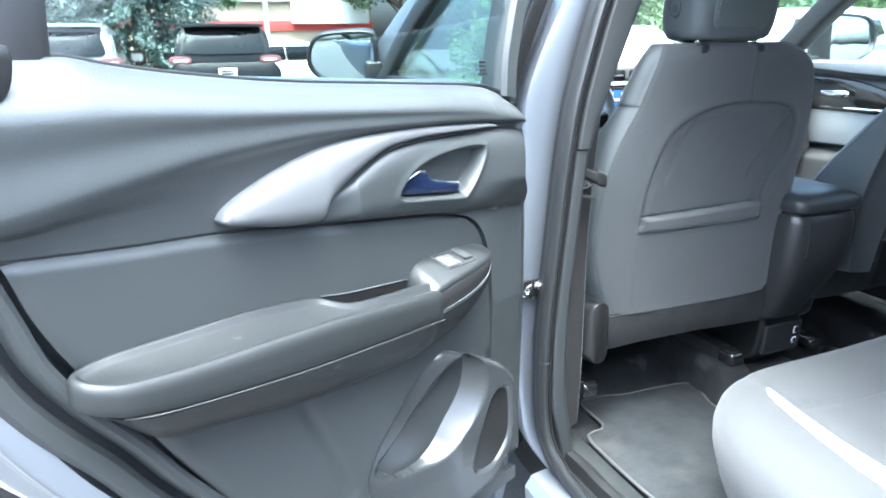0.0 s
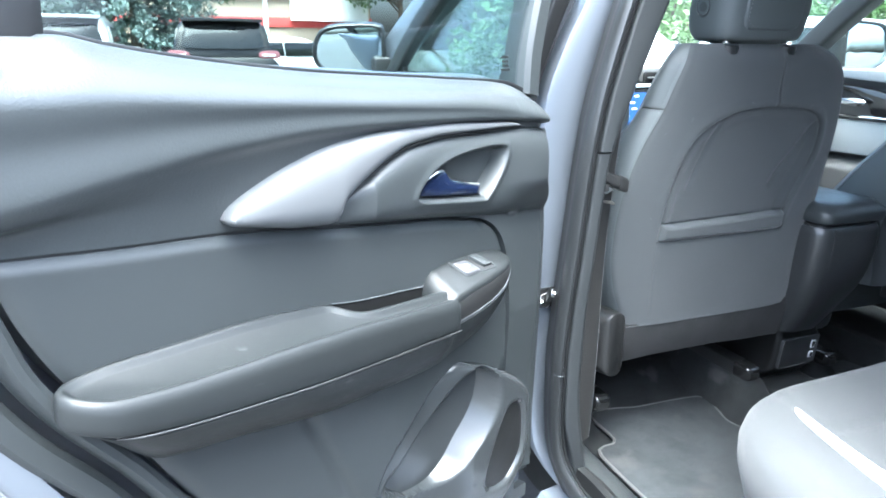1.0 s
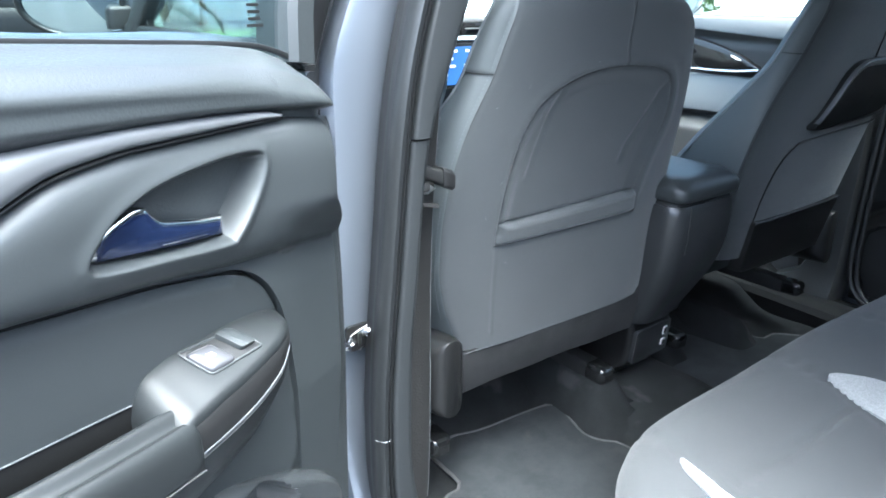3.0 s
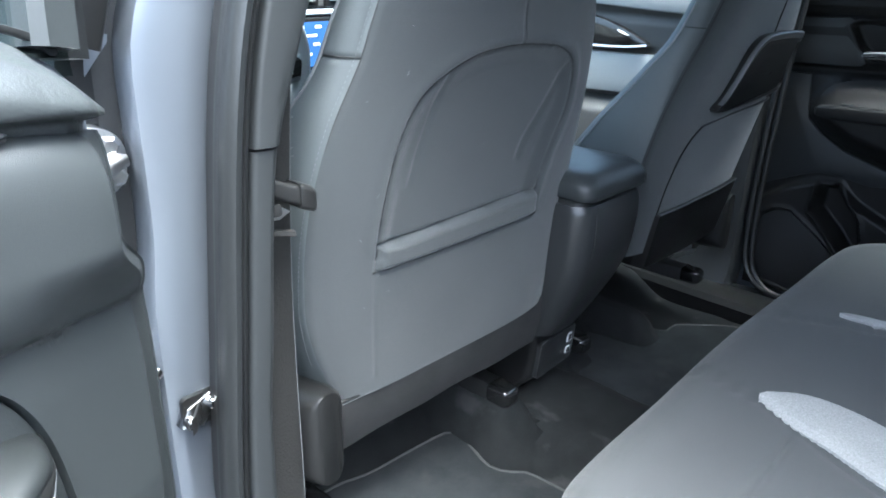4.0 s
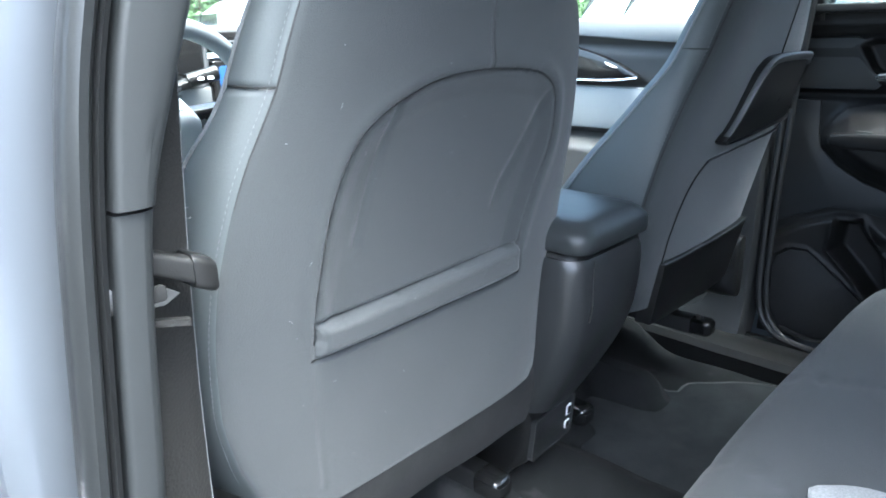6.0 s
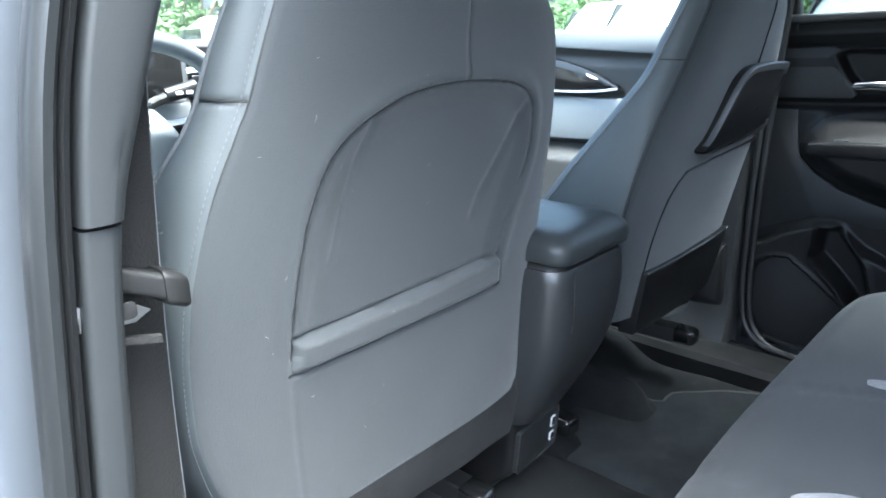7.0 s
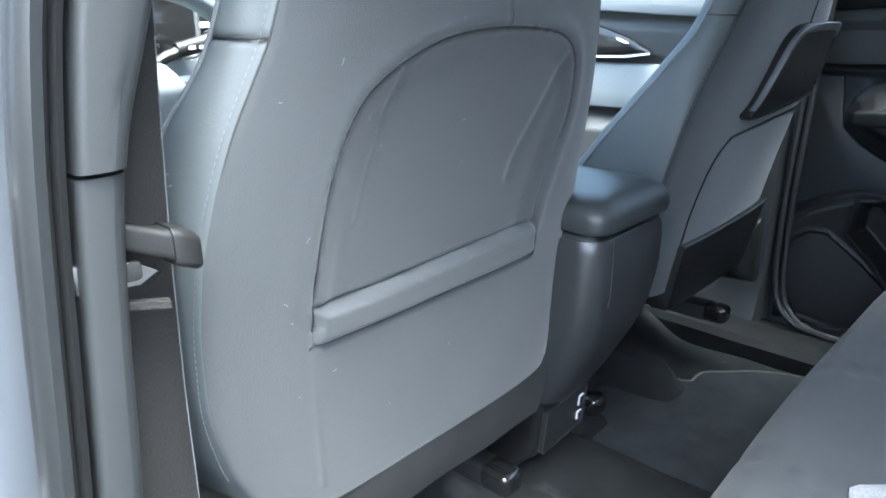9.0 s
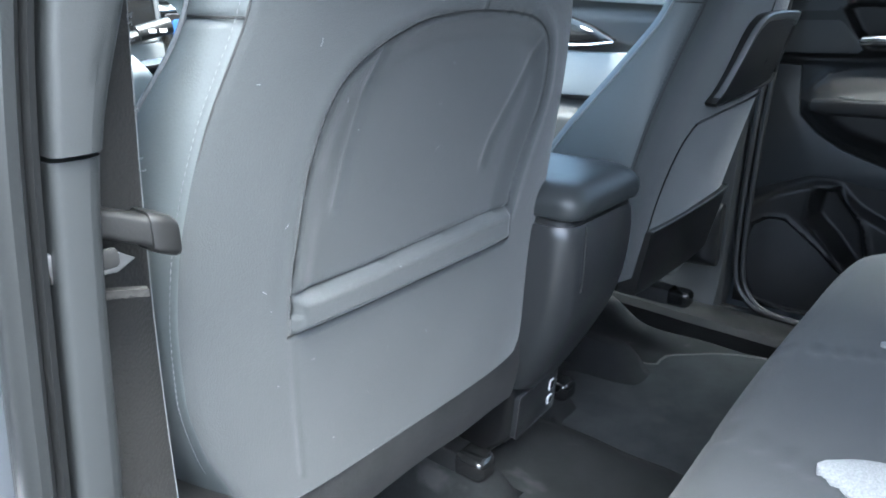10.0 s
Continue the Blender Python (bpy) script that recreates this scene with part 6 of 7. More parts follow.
for dy, r in ((-0.014, 0.008), (-0.030, 0.006)):
    part("door_seal", sweep(curve([(0.675, 1.135 + dy, 1.40), (0.715, 1.150 + dy, 1.2), (0.735, 1.172 + dy, 0.95), (0.738, 1.182 + dy, 0.70), (0.735, 1.176 + dy, 0.52), (0.728, 1.14 + dy, 0.455), (0.722, 1.08 + dy, 0.438), (0.72, 0.9, 0.434), (0.72, 0.3, 0.44)], 70), ring(8, r), (1, 0, 0)), "rubber", pil2, "black rubber door seal")
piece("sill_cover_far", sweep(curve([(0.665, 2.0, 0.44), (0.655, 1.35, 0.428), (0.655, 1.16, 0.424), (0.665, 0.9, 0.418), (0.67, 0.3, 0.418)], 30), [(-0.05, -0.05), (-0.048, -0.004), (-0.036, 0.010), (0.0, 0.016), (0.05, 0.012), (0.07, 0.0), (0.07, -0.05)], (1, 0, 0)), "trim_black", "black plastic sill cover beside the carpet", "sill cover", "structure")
piece("body_side_far", sheet([[(0.87 - 0.30 * max(0.0, z - 1.0) ** 1.1, y, z) for z in np.linspace(0.30, 1.12, 16)] for y in np.linspace(-1.25, 2.2, 20)], rim=(-0.03, 0, 0)), "paint", "silver-blue painted far side of the car body", "car panel", "structure")

# front passenger door
pdoor = thing("front_door", (0.80, 1.3, 0.40), "closed front car door with grey insert, dark sweep and chrome lever", "car door", group="front doors")
ys, zs = np.linspace(1.32, 2.15, 90), np.linspace(0.45, 1.155, 90)
Yg, Zg = np.meshgrid(ys, zs, indexing="ij")
rel = 0.016 * np.exp(-((Zg - 1.135) / 0.03) ** 2) - 0.012 * np.exp(-((Zg - 1.085 - 0.03 * (Yg - 1.6)) / 0.012) ** 2) - 0.010 * np.exp(-((Zg - 0.985) / 0.012) ** 2) + 0.012 * np.exp(-((Zg - 0.93) / 0.05) ** 4) - 0.02 * np.exp(-((Zg - 0.862) / 0.012) ** 2)
rel = rel + 0.05 * smooth_in(0.855 - Zg, 0.03) * (Zg > 0.70)
part("trim_panel", sheet(np.stack([0.775 - rel - 0.10 * np.clip(Zg - 1.0, 0, 1) ** 1.2, Yg, Zg], -1), rim=(0.05, 0, 0)), "dash", pdoor, "grey moulded trim", smooth=60)
part("insert", far_plate([(1.40, 0.985), (2.05, 0.985), (2.05, 0.872), (1.40, 0.880)], 0.758, 0.02, 0.006), "dash_light", pdoor, "pale grey padded insert")
part("upper_insert", far_plate([(1.34, 1.09), (1.5, 1.098), (1.8, 1.118), (2.05, 1.14), (2.05, 1.152), (1.34, 1.152)], 0.748, 0.02, 0.006), "dash_light", pdoor)
sp2 = part("silver_sweep", far_plate([(1.512, 1.014), (1.535, 1.026), (1.58, 1.048), (1.66, 1.074), (1.76, 1.092), (1.90, 1.10), (1.90, 1.09), (1.80, 1.075), (1.74, 1.045), (1.71, 1.005), (1.60, 1.003), (1.54, 1.006)], 0.746, 0.02, 0.006, 60), "gloss_black", pdoor, "glossy dark sweep-shaped trim")
# glowing strip that paints a warm reflection on the glossy sweep
part("sweep_glint", far_plate([(1.568, 1.034), (1.588, 1.043), (1.604, 1.047), (1.600, 1.041), (1.582, 1.034)], 0.7445, 0.006, 0.001), "lamp", sp2, "small glowing strip painted as a warm reflection")
part("sweep_edge", tube([(0.7455, a, b) for a, b in curve([(1.512, 1.010), (1.60, 1.001), (1.75, 1.000), (1.95, 1.0)], 20)], 0.0035, 6), "chrome", pdoor)
part("lever", loft([[(0.735 + a * k, y, 1.046 + b * k + 0.2 * (y - 1.78) ** 2) for a, b in ring(10, 0.010, 0.014)] for y, k in ((1.735, 0.3), (1.745, 0.8), (1.77, 1.0), (1.80, 0.9), (1.84, 0.7), (1.845, 0.3))]), "chrome", pdoor, "chrome inside door lever")
part("window_glass", sheet([[(0.775 - 0.30 * (z - 1.15), y + 0.9 * max(0, z - 1.15) * -max(0, (y - 1.7)), z) for z in np.linspace(1.13, 1.46, 8)] for y in np.linspace(1.24, 2.10, 10)], rim=(0.004, 0, 0)), "glass_side", pdoor, "clear side window glass", shadow=False)


def mirror_unit(cx, cy, cz, s, parent, turn, tilt=9):
    """Door mirror: a rounded housing, a glass set into it and a foot."""
    m = Matrix.Translation((cx, cy, cz)) @ Matrix.Rotation(radians(turn), 4, "Z") @ Matrix.Rotation(radians(tilt), 4, "X") @ Matrix.Diagonal((1, 1, math.sqrt(abs(s)), 1))
    o = curve([(-0.095 * s, 0.005), (-0.082 * s, 0.044), (-0.050 * s, 0.066), (0.03 * s, 0.073), (0.078 * s, 0.070), (0.092 * s, 0.050), (0.094 * s, -0.05), (0.082 * s, -0.066), (0.0, -0.068), (-0.055 * s, -0.055), (-0.088 * s, -0.028)], 50, True)
    loops = [[m @ Vector((a * k, y, b * k)) for a, b in o] for k, y in ((0.90, 0.010), (0.955, 0.0), (1.0, 0.004), (1.03, 0.02), (1.0, 0.06), (0.85, 0.10), (0.55, 0.125), (0.15, 0.132))]
    h = part("mirror_housing", loft(loops), "trim_dark", parent, "dark mirror housing", smooth=50)
    part("mirror_rim", tube([m @ Vector((a * 0.965, 0.001, b * 0.965)) for a, b in list(o) + [o[0]]], 0.005, 8), "trim_dark", h)
    part("mirror_glass", plate([(a * 0.94, b * 0.94) for a, b in o], lambda a, b, c: m @ Vector((a, 0.004 + c, b)), 0.004, 0.001), "mirror", h, "mirror glass")
    return h


mirror_unit(1.02, 1.98, 1.222, -1.45, pdoor, 6, -3)
part("mirror_foot", block(0.80, 0.92, 1.99, 2.06, 1.13, 1.165, 0.012), "trim_dark", pdoor)

# front door on the near side: skin, frame, glass, mirror
ndoor = thing("front_door", (-0.80, 1.3, 0.36), "closed front car door with window and mirror, seen from outside", "car door", group="front doors")
part("door_skin", sheet([[(-0.86 + 0.10 * max(0.0, (z - 1.02) / 0.12) ** 2 * 0.6 - 0.015 * math.sin((z - 0.4) * 4), y, z) for z in np.linspace(0.36, 1.135, 20)] for y in np.linspace(1.215, 2.25, 16)], rim=(0.05, 0, 0)), "paint", ndoor, "silver-blue painted door skin")
part("belt_strip", sweep([(-0.802, y, 1.140) for y in np.linspace(1.22, 2.05, 12)], rounded(0.012, 0.010, 0.004, 3), (1, 0, 0)), "trim_dark", ndoor)
part("window_glass", sheet([[(-0.790 + 0.30 * (z - 1.15), y - 0.85 * max(0, z - 1.15) * max(0, (y - 1.5)) , z) for z in np.linspace(1.12, 1.46, 10)] for y in np.linspace(1.22, 1.96, 10)], rim=(-0.004, 0, 0)), "glass_side", ndoor, "clear side window glass", shadow=False)
part("rear_frame", sweep(curve([(-0.800, 1.195, 1.13), (-0.765, 1.19, 1.24), (-0.71, 1.18, 1.38), (-0.66, 1.17, 1.46)], 12), rounded(0.016, 0.024, 0.006, 3), (1, 0, 0)), "trim_dark", ndoor, "black window frame")
part("front_frame", sweep(curve([(-0.805, 1.90, 1.13), (-0.790, 1.80, 1.22), (-0.755, 1.67, 1.33), (-0.70, 1.48, 1.45)], 14), rounded(0.014, 0.024, 0.006, 3), (1, 0, 0)), "trim_dark", ndoor, "black window frame")
part("frame_corner", plate([(1.80, 1.135), (1.98, 1.135), (1.88, 1.215)], lambda a, b, c: (-0.806 + 0.2 * (b - 1.135) + c, a, b), 0.012, 0.003), "trim_dark", ndoor)
mirror_unit(-0.897, 1.985, 1.192, 1, ndoor, -19)
part("mirror_foot", block(-0.84, -0.78, 1.95, 2.04, 1.140, 1.185, 0.012), "trim_dark", ndoor)

# windscreen pillars, bonnet, windscreen
for sg, nm in ((-1, "pillar_front_near"), (1, "pillar_front_far")):
    dx = 0.0 if sg < 0 else -0.05
    piece(nm, sweep(curve([(sg * 0.80 + dx, 2.22, 1.05), (sg * 0.775 + dx, 2.02, 1.17), (sg * 0.73 + dx, 1.83, 1.30), (sg * 0.655 + dx, 1.60, 1.43), (sg * 0.60 + dx, 1.46, 1.48)], 16), rounded(0.032, 0.038, 0.014, 4), (1, 0, 0)), "paint" if sg < 0 else "pillar_trim", "silver-blue windscreen pillar" if sg < 0 else "dark grey lined windscreen pillar", "pillar", "structure")
ws = [[(x, 2.20 + 0.10 * math.cos(1.5 * x) - 0.62 * (z - 1.05) / 0.42, z) for z in np.linspace(1.05, 1.47, 8)] for x in np.linspace(-0.74, 0.74, 16)]
wsob = piece("windscreen", sheet(ws, rim=(0, 0.005, 0.003)), "glass", "clear windscreen glass", "windscreen", "structure")
wsob.visible_shadow = False
bon = []
for y in np.linspace(2.22, 3.05, 16):
    g = (y - 2.22) / 0.83
    bon.append([(x, y, 1.045 - 0.10 * g - 0.10 * g ** 4 + 0.025 * (abs(x) / 0.7) ** 2 * (1 - g) - 0.10 * max(0, abs(x) - 0.70) / 0.12) for x in np.linspace(-0.80, 0.80, 24)])
piece("bonnet", sheet(bon, rim=(0, 0, -0.05)), "paint", "silver-blue car bonnet", "car panel", "structure")
piece("nose", block(-0.82, 0.82, 2.25, 3.10, 0.25, 0.84, 0.12, 6), "paint", "silver-blue car nose", "car panel", "structure")

# ---- dashboard and steering wheel ----
dash = thing("dashboard", (0, 1.95, 0.6), "grey dashboard with pale insert, vents and a lit display", "dashboard")
loops = []
for x in np.linspace(-0.73, 0.73, 40):
    hood = 0.035 * math.exp(-((x + 0.37) / 0.17) ** 4)
    loops.append([(x, y, z) for y, z in ((2.22, 1.045), (2.10, 1.085 + hood * 0.3), (1.96, 1.098 + hood), (1.90, 1.092 + hood), (1.872, 1.075 + hood * 0.8), (1.870, 1.03), (1.88, 0.95), (1.86, 0.86), (1.90, 0.78), (2.0, 0.60), (2.2, 0.58))])
part("dash_body", loft(loops), "dash", dash, smooth=50)
part("insert_strip", loft([[(x, 1.862 + a, 1.020 + b) for a, b in rounded(0.012, 0.034, 0.010, 4)] for x in np.linspace(-0.70, 0.70, 20)]), "dash_light", dash, "pale grey padded insert")
part("trim_line", loft([[(x, 1.858 + a, 1.062 + b) for a, b in rounded(0.008, 0.004, 0.003, 3)] for x in np.linspace(-0.70, 0.70, 20)]), "satin", dash, "thin silver trim line")
disp = part("display", block(-0.205, 0.105, 1.838, 1.862, 0.985, 1.098, 0.010, 4), "gloss_black", dash, "wide black display")
part("display_face", plate([(-0.050 + a, 1.040 + b) for a, b in rounded(0.142, 0.046, 0.006, 3)], lambda a, b, c: (a, 1.8365 + c, b), 0.004, 0.001), "screen", disp, "lit blue display")
part("display_top", tube([(-0.215, 1.842, 1.100), (-0.05, 1.840, 1.102), (0.115, 1.842, 1.100)], 0.004, 8), "chrome", disp)
for row, (z, lengths) in enumerate(((1.076, (0.012, 0.016, 0.016, 0.012, 0.018)), (1.058, (0.020, 0.026)), (1.040, (0.030, 0.018, 0.012)), (1.020, (0.014, 0.024)))):
    x = -0.175
    for ln in lengths:
        part("text_bar", plate([(x + ln + a, z + b) for a, b in rounded(ln * 0.5, 0.003, 0.001, 2)], lambda a, b, c: (a, 1.8355 + c, b), 0.002, 0.0003), "white_print", disp)
        x += ln * 2 + 0.012
for cx in (-0.64, -0.12, 0.02, 0.64):
    vn = part("vent", plate([(cx + a, 1.128 - (0.02 if abs(cx) > 0.5 else 0.0) + b) for a, b in rounded(0.062, 0.016, 0.008, 4)], lambda a, b, c: (a, 1.858 + c, b), 0.03, 0.003), "gloss_black", dash, "black air vent")
    part("slat", block(cx - 0.05, cx + 0.05, 1.852, 1.858, 1.126 - (0.02 if abs(cx) > 0.5 else 0), 1.129 - (0.02 if abs(cx) > 0.5 else 0), 0.001, 2), "satin", vn)
part("vent_hood", loft([[(x, 1.90 + a, 1.132 + b) for a, b in rounded(0.036, 0.024, 0.012, 4)] for x in np.linspace(-0.22, 0.12, 8)]), "dash", dash)
part("gauge_panel", plate([(-0.36 + a, 1.105 + b) for a, b in rounded(0.135, 0.048, 0.014, 4)], lambda a, b, c: (a, 1.825 + c, b), 0.05, 0.004), "gloss_black", dash, "glossy instrument panel")
part("gauge_rim", tube([(-0.36 + a, 1.824, 1.105 + b) for a, b in rounded(0.137, 0.050, 0.016, 5) + [rounded(0.137, 0.050, 0.016, 5)[0]]], 0.004, 8), "satin", dash)

wheel = thing("steering_wheel", (-0.37, 1.62, 1.0), "grey leather steering wheel with glossy and silver spokes", "steering wheel")
WM = Matrix.Translation((-0.395, 1.720, 0.992)) @ Matrix.Rotation(radians(24), 4, "X")
rim_pts = [WM @ Vector((0.182 * math.cos(g), 0, 0.182 * math.sin(g))) for g in np.linspace(0, 2 * math.pi, 61)]
# rim and hub in the pale insert colour, in place of windscreen light
part("rim", sweep([tuple(p) for p in rim_pts], ring(14, 0.0165, 0.0145), tuple(WM.to_3x3() @ Vector((0, 1, 0)))), "dash_light", wheel, "grey leather rim, paled for the windscreen's light")
hub = part("hub", loft(curve_loops([[WM @ Vector((a * k, y, b * k - 0.01)) for a, b in rounded(0.082, 0.062, 0.035, 6)] for k, y in ((1.0, 0.04), (1.0, -0.01), (0.93, -0.028), (0.7, -0.036), (0.1, -0.038))], 16)), "dash_light", wheel, "grey airbag cover, paled for the windscreen's light")
for a0, a1, nm in ((10, 0.07, "spoke"), (170, 0.07, "spoke"), (270, 0.05, "spoke")):
    d = Vector((math.cos(radians(a0)), 0, math.sin(radians(a0))))
    s = Vector((-d.z, 0, d.x))
    sp3 = part(nm, loft([[WM @ (d * r + s * a * k + Vector((0, b, 0))) for a, b in rounded(0.034, 0.012, 0.006, 3)] for r, k in ((0.06, 1.0), (0.12, 0.8), (0.176, 0.62))]), "gloss_black", wheel, "glossy black spoke with small buttons")
    if a0 != 270:
        for k in range(3):
            part("button", plate(rounded(0.007, 0.006, 0.002, 3), lambda a, b, c, k=k: WM @ (d * (0.088 + 0.02 * k + a) + s * (0.008 + b) + Vector((0, -0.0135 + c, 0))), 0.004, 0.001), "satin", sp3)
        part("spoke_trim", loft([[WM @ (d * r + s * (-0.030 * k + a) + Vector((0, -0.012 + b, 0))) for a, b in ring(8, 0.005)] for r, k in ((0.07, 1.0), (0.12, 0.8), (0.168, 0.65))]), "satin", sp3)
part("column", tube([(-0.395, 1.75, 0.99), (-0.39, 1.90, 0.93)], 0.045, 16), "trim_dark", wheel)
stalk = part("stalk", tube([(-0.36, 1.80, 1.030), (-0.30, 1.785, 1.060), (-0.255, 1.775, 1.075)], 0.009, 10), "trim_dark", wheel, "black control stalk")
part("stalk_tip", tube([(-0.285, 1.779, 1.068), (-0.235, 1.770, 1.080)], 0.0125, 12), "trim_dark", stalk)
for k in range(2):
    part("stalk_mark", block(-0.276 + 0.018 * k, -0.266 + 0.018 * k, 1.757, 1.7615, 1.070, 1.075, 0.0005, 2), "white_print", stalk)


# ---- surroundings ----
piece("ground", sheet([[(x, y, 0.0) for y in (-300, -60, -20, 0, 20, 60, 300)] for x in (-300, -60, -20, 0, 20, 60, 300)], rim=(0, 0, -0.5)), "asphalt", "grey asphalt car park", "ground", "structure")
piece("kerb_strip", block(-25, 18, 18.6, 24.0, 0.0, 0.13, 0.05, 2), "lawn", "grass strip beyond the parked cars", "lawn", "structure")
piece("kerb", block(-25, 18, 18.4, 18.6, 0.0, 0.15, 0.02, 2), "concrete", "pale concrete kerb", "kerb", "structure")


def parked_car(kind, paint, at, turn, label, group="parked cars"):
    """A parked car seen from its back or side: body with wheel arches, greenhouse, lamps, plate, wheels. Its back faces -y."""
    suv = kind == "suv"
    L, H, Wd, belt_z = (4.55, 1.66, 0.93, 1.02) if suv else (4.7, 1.44, 0.92, 0.92)
    m = Matrix.Translation(at) @ Matrix.Rotation(radians(turn), 4, "Z")
    root = thing("suv" if suv else "sedan", at, label, "car", group=group)
    T = lambda x, y, z: m @ Vector((x, y, z))
    if suv:
        rows = ((-2.25, 0.80, 0.42, 0.90), (-2.20, 0.90, 0.36, 0.98), (-2.10, 0.92, 0.32, 1.03), (-1.2, 0.93, 0.28, 1.04), (0.4, 0.93, 0.26, 1.02), (1.2, 0.92, 0.28, 1.00), (2.0, 0.88, 0.30, 0.92), (2.25, 0.74, 0.40, 0.80))
        glassr = ((-2.10, 0.80, 1.00, 1.10), (-1.95, 0.76, 1.0, 1.48), (-1.80, 0.72, 1.0, 1.62), (-1.0, 0.72, 1.0, 1.66), (0.0, 0.70, 1.0, 1.65), (0.45, 0.68, 1.0, 1.56), (1.15, 0.74, 0.98, 1.04))
    else:
        rows = ((-2.35, 0.76, 0.42, 0.86), (-2.28, 0.86, 0.34, 0.96), (-2.0, 0.90, 0.28, 0.98), (-1.2, 0.92, 0.24, 0.96), (0.4, 0.92, 0.22, 0.93), (1.2, 0.91, 0.24, 0.90), (2.1, 0.86, 0.28, 0.78), (2.35, 0.70, 0.38, 0.66))
        glassr = ((-1.75, 0.72, 0.94, 0.97), (-1.2, 0.66, 0.92, 1.30), (-0.7, 0.62, 0.92, 1.41), (0.0, 0.62, 0.92, 1.43), (0.4, 0.64, 0.9, 1.36), (1.25, 0.72, 0.88, 0.92))
    loops = []
    for y, hw, z0, z1 in rows:
        mid, hh = (z0 + z1) / 2, (z1 - z0) / 2
        loops.append([T(a * (1 - 0.06 * max(0, b / hh)), y, mid + b) for a, b in rounded(hw, hh, min(0.16, hh * 0.6), 5)])
    body = part("body", loft(curve_loops(loops, 26)), paint, root, smooth=50)
    loops = []
    for y, hw, z0, z1 in glassr:
        loops.append([T(x, y, z) for x, z in ((-hw - 0.10 * (1 if z1 > z0 + 0.2 else 0), z0), (-hw - 0.04, z0 + (z1 - z0) * 0.4), (-hw + 0.03, z0 + (z1 - z0) * 0.88), (-hw + 0.12, z1), (0, z1 + 0.015), (hw - 0.12, z1), (hw - 0.03, z0 + (z1 - z0) * 0.88), (hw + 0.04, z0 + (z1 - z0) * 0.4), (hw + 0.10 * (1 if z1 > z0 + 0.2 else 0), z0))])
    cab = part("cabin", loft(curve_loops(loops, 24)), paint, root, smooth=50)
    # rear window, side windows
    if suv:
        rw = [(-0.66, 1.20), (-0.60, 1.46), (-0.50, 1.52), (0.50, 1.52), (0.60, 1.46), (0.66, 1.20), (0.5, 1.16), (-0.5, 1.16)]
        fy = lambda b: -2.155 + 0.35 * max(0, b - 1.06) - 0.006
        part("rear_window", plate(curve(rw, 40, True), lambda a, b, c: T(a, fy(b) + 0.10 * abs(a) ** 3 + c, b), 0.10, 0.01), "dark_glass", cab, "dark rear window")
        part("spoiler", plate([(-0.66, -2.06), (-0.62, -1.78), (0.62, -1.78), (0.66, -2.06), (0.3, -2.13), (-0.3, -2.13)], lambda a, b, c: T(a, b, 1.655 - 0.02 * a * a - c), 0.05, 0.015), paint, cab)
    else:
        part("rear_window", plate([(-0.60, -1.70), (-0.50, -1.05), (0.50, -1.05), (0.60, -1.70)], lambda a, b, c: T(a, b, 0.99 + (b + 1.70) * 0.56 - c + 0.012), 0.02, 0.006), "dark_glass", cab, "dark rear window")
    for sg in (-1, 1):
        hw = 0.80 if suv else 0.74
        lo, hi = (1.06, 1.50) if suv else (0.97, 1.30)
        for y0, y1, sl in ((-1.75, -0.95, 0.25), (-0.90, 0.0, 0.0), (0.05, 0.85, -0.3)) if suv else ((-1.35, -0.55, 0.35), (-0.5, 0.85, -0.35)):
            part("side_window", plate([(y0, lo), (y1, lo), (y1 + min(0, sl), hi), (y0 + max(0, sl), hi)], lambda a, b, c: T(sg * (hw - 0.012 - 0.20 * (b - lo) + 0.03 - c), a, b), 0.03, 0.006), "dark_glass", cab)
        tz, ty = (1.06, -2.185) if suv else (0.82, -2.27)
        tl = part("tail_lamp", plate(curve([(0.56, tz - 0.035), (0.58, tz + 0.055), (0.72, tz + 0.075), (0.88, tz + 0.065), (0.90, tz - 0.04), (0.72, tz - 0.055)], 24, True), lambda a, b, c: T(sg * a, ty + 0.45 * max(0, a - 0.62) ** 1.5 - 0.015 + c, b), 0.05, 0.008), "tail_red", body, "red tail lamp")
        part("clear_strip", plate(rounded(0.11, 0.020, 0.006, 3), lambda a, b, c: T(sg * (0.72 + a), ty - 0.022 + 0.45 * max(0, 0.10 + a) ** 1.5 + c, tz + b), 0.02, 0.004), "lens_clear", tl)
        for wy in (-1.38, 1.38):
            wh = part("wheel", loft([[T(sg * (Wd - 0.02 + dx), wy + r * math.cos(g), 0.34 + r * math.sin(g)) for g in np.linspace(0, 2 * math.pi, 24, endpoint=False)] for dx, r in ((-0.22, 0.30), (-0.20, 0.335), (-0.02, 0.34), (0.01, 0.325), (0.012, 0.25))]), "tyre", root, "black tyre")
            part("rim", loft([[T(sg * (Wd - 0.02 + dx), wy + r * (1 - 0.16 * (k % 4 == 0) * (r > 0.1)) * math.cos(g), 0.34 + r * (1 - 0.16 * (k % 4 == 0) * (r > 0.1)) * math.sin(g)) for k, g in enumerate(np.linspace(0, 2 * math.pi, 20, endpoint=False))] for dx, r in ((0.0, 0.245), (0.008, 0.23), (-0.02, 0.16), (0.0, 0.05))]), "alloy", wh, "alloy rim")
        part("door_mirror", loft([[T(sg * (Wd + 0.02 + a), 0.75 + y, belt_z + 0.10 + b) for a, b in rounded(0.10, 0.07, 0.03, 3)] for y in (0, 0.1)]), paint, body)
    pz, pyy = (0.86, -2.262) if suv else (0.70, -2.335)
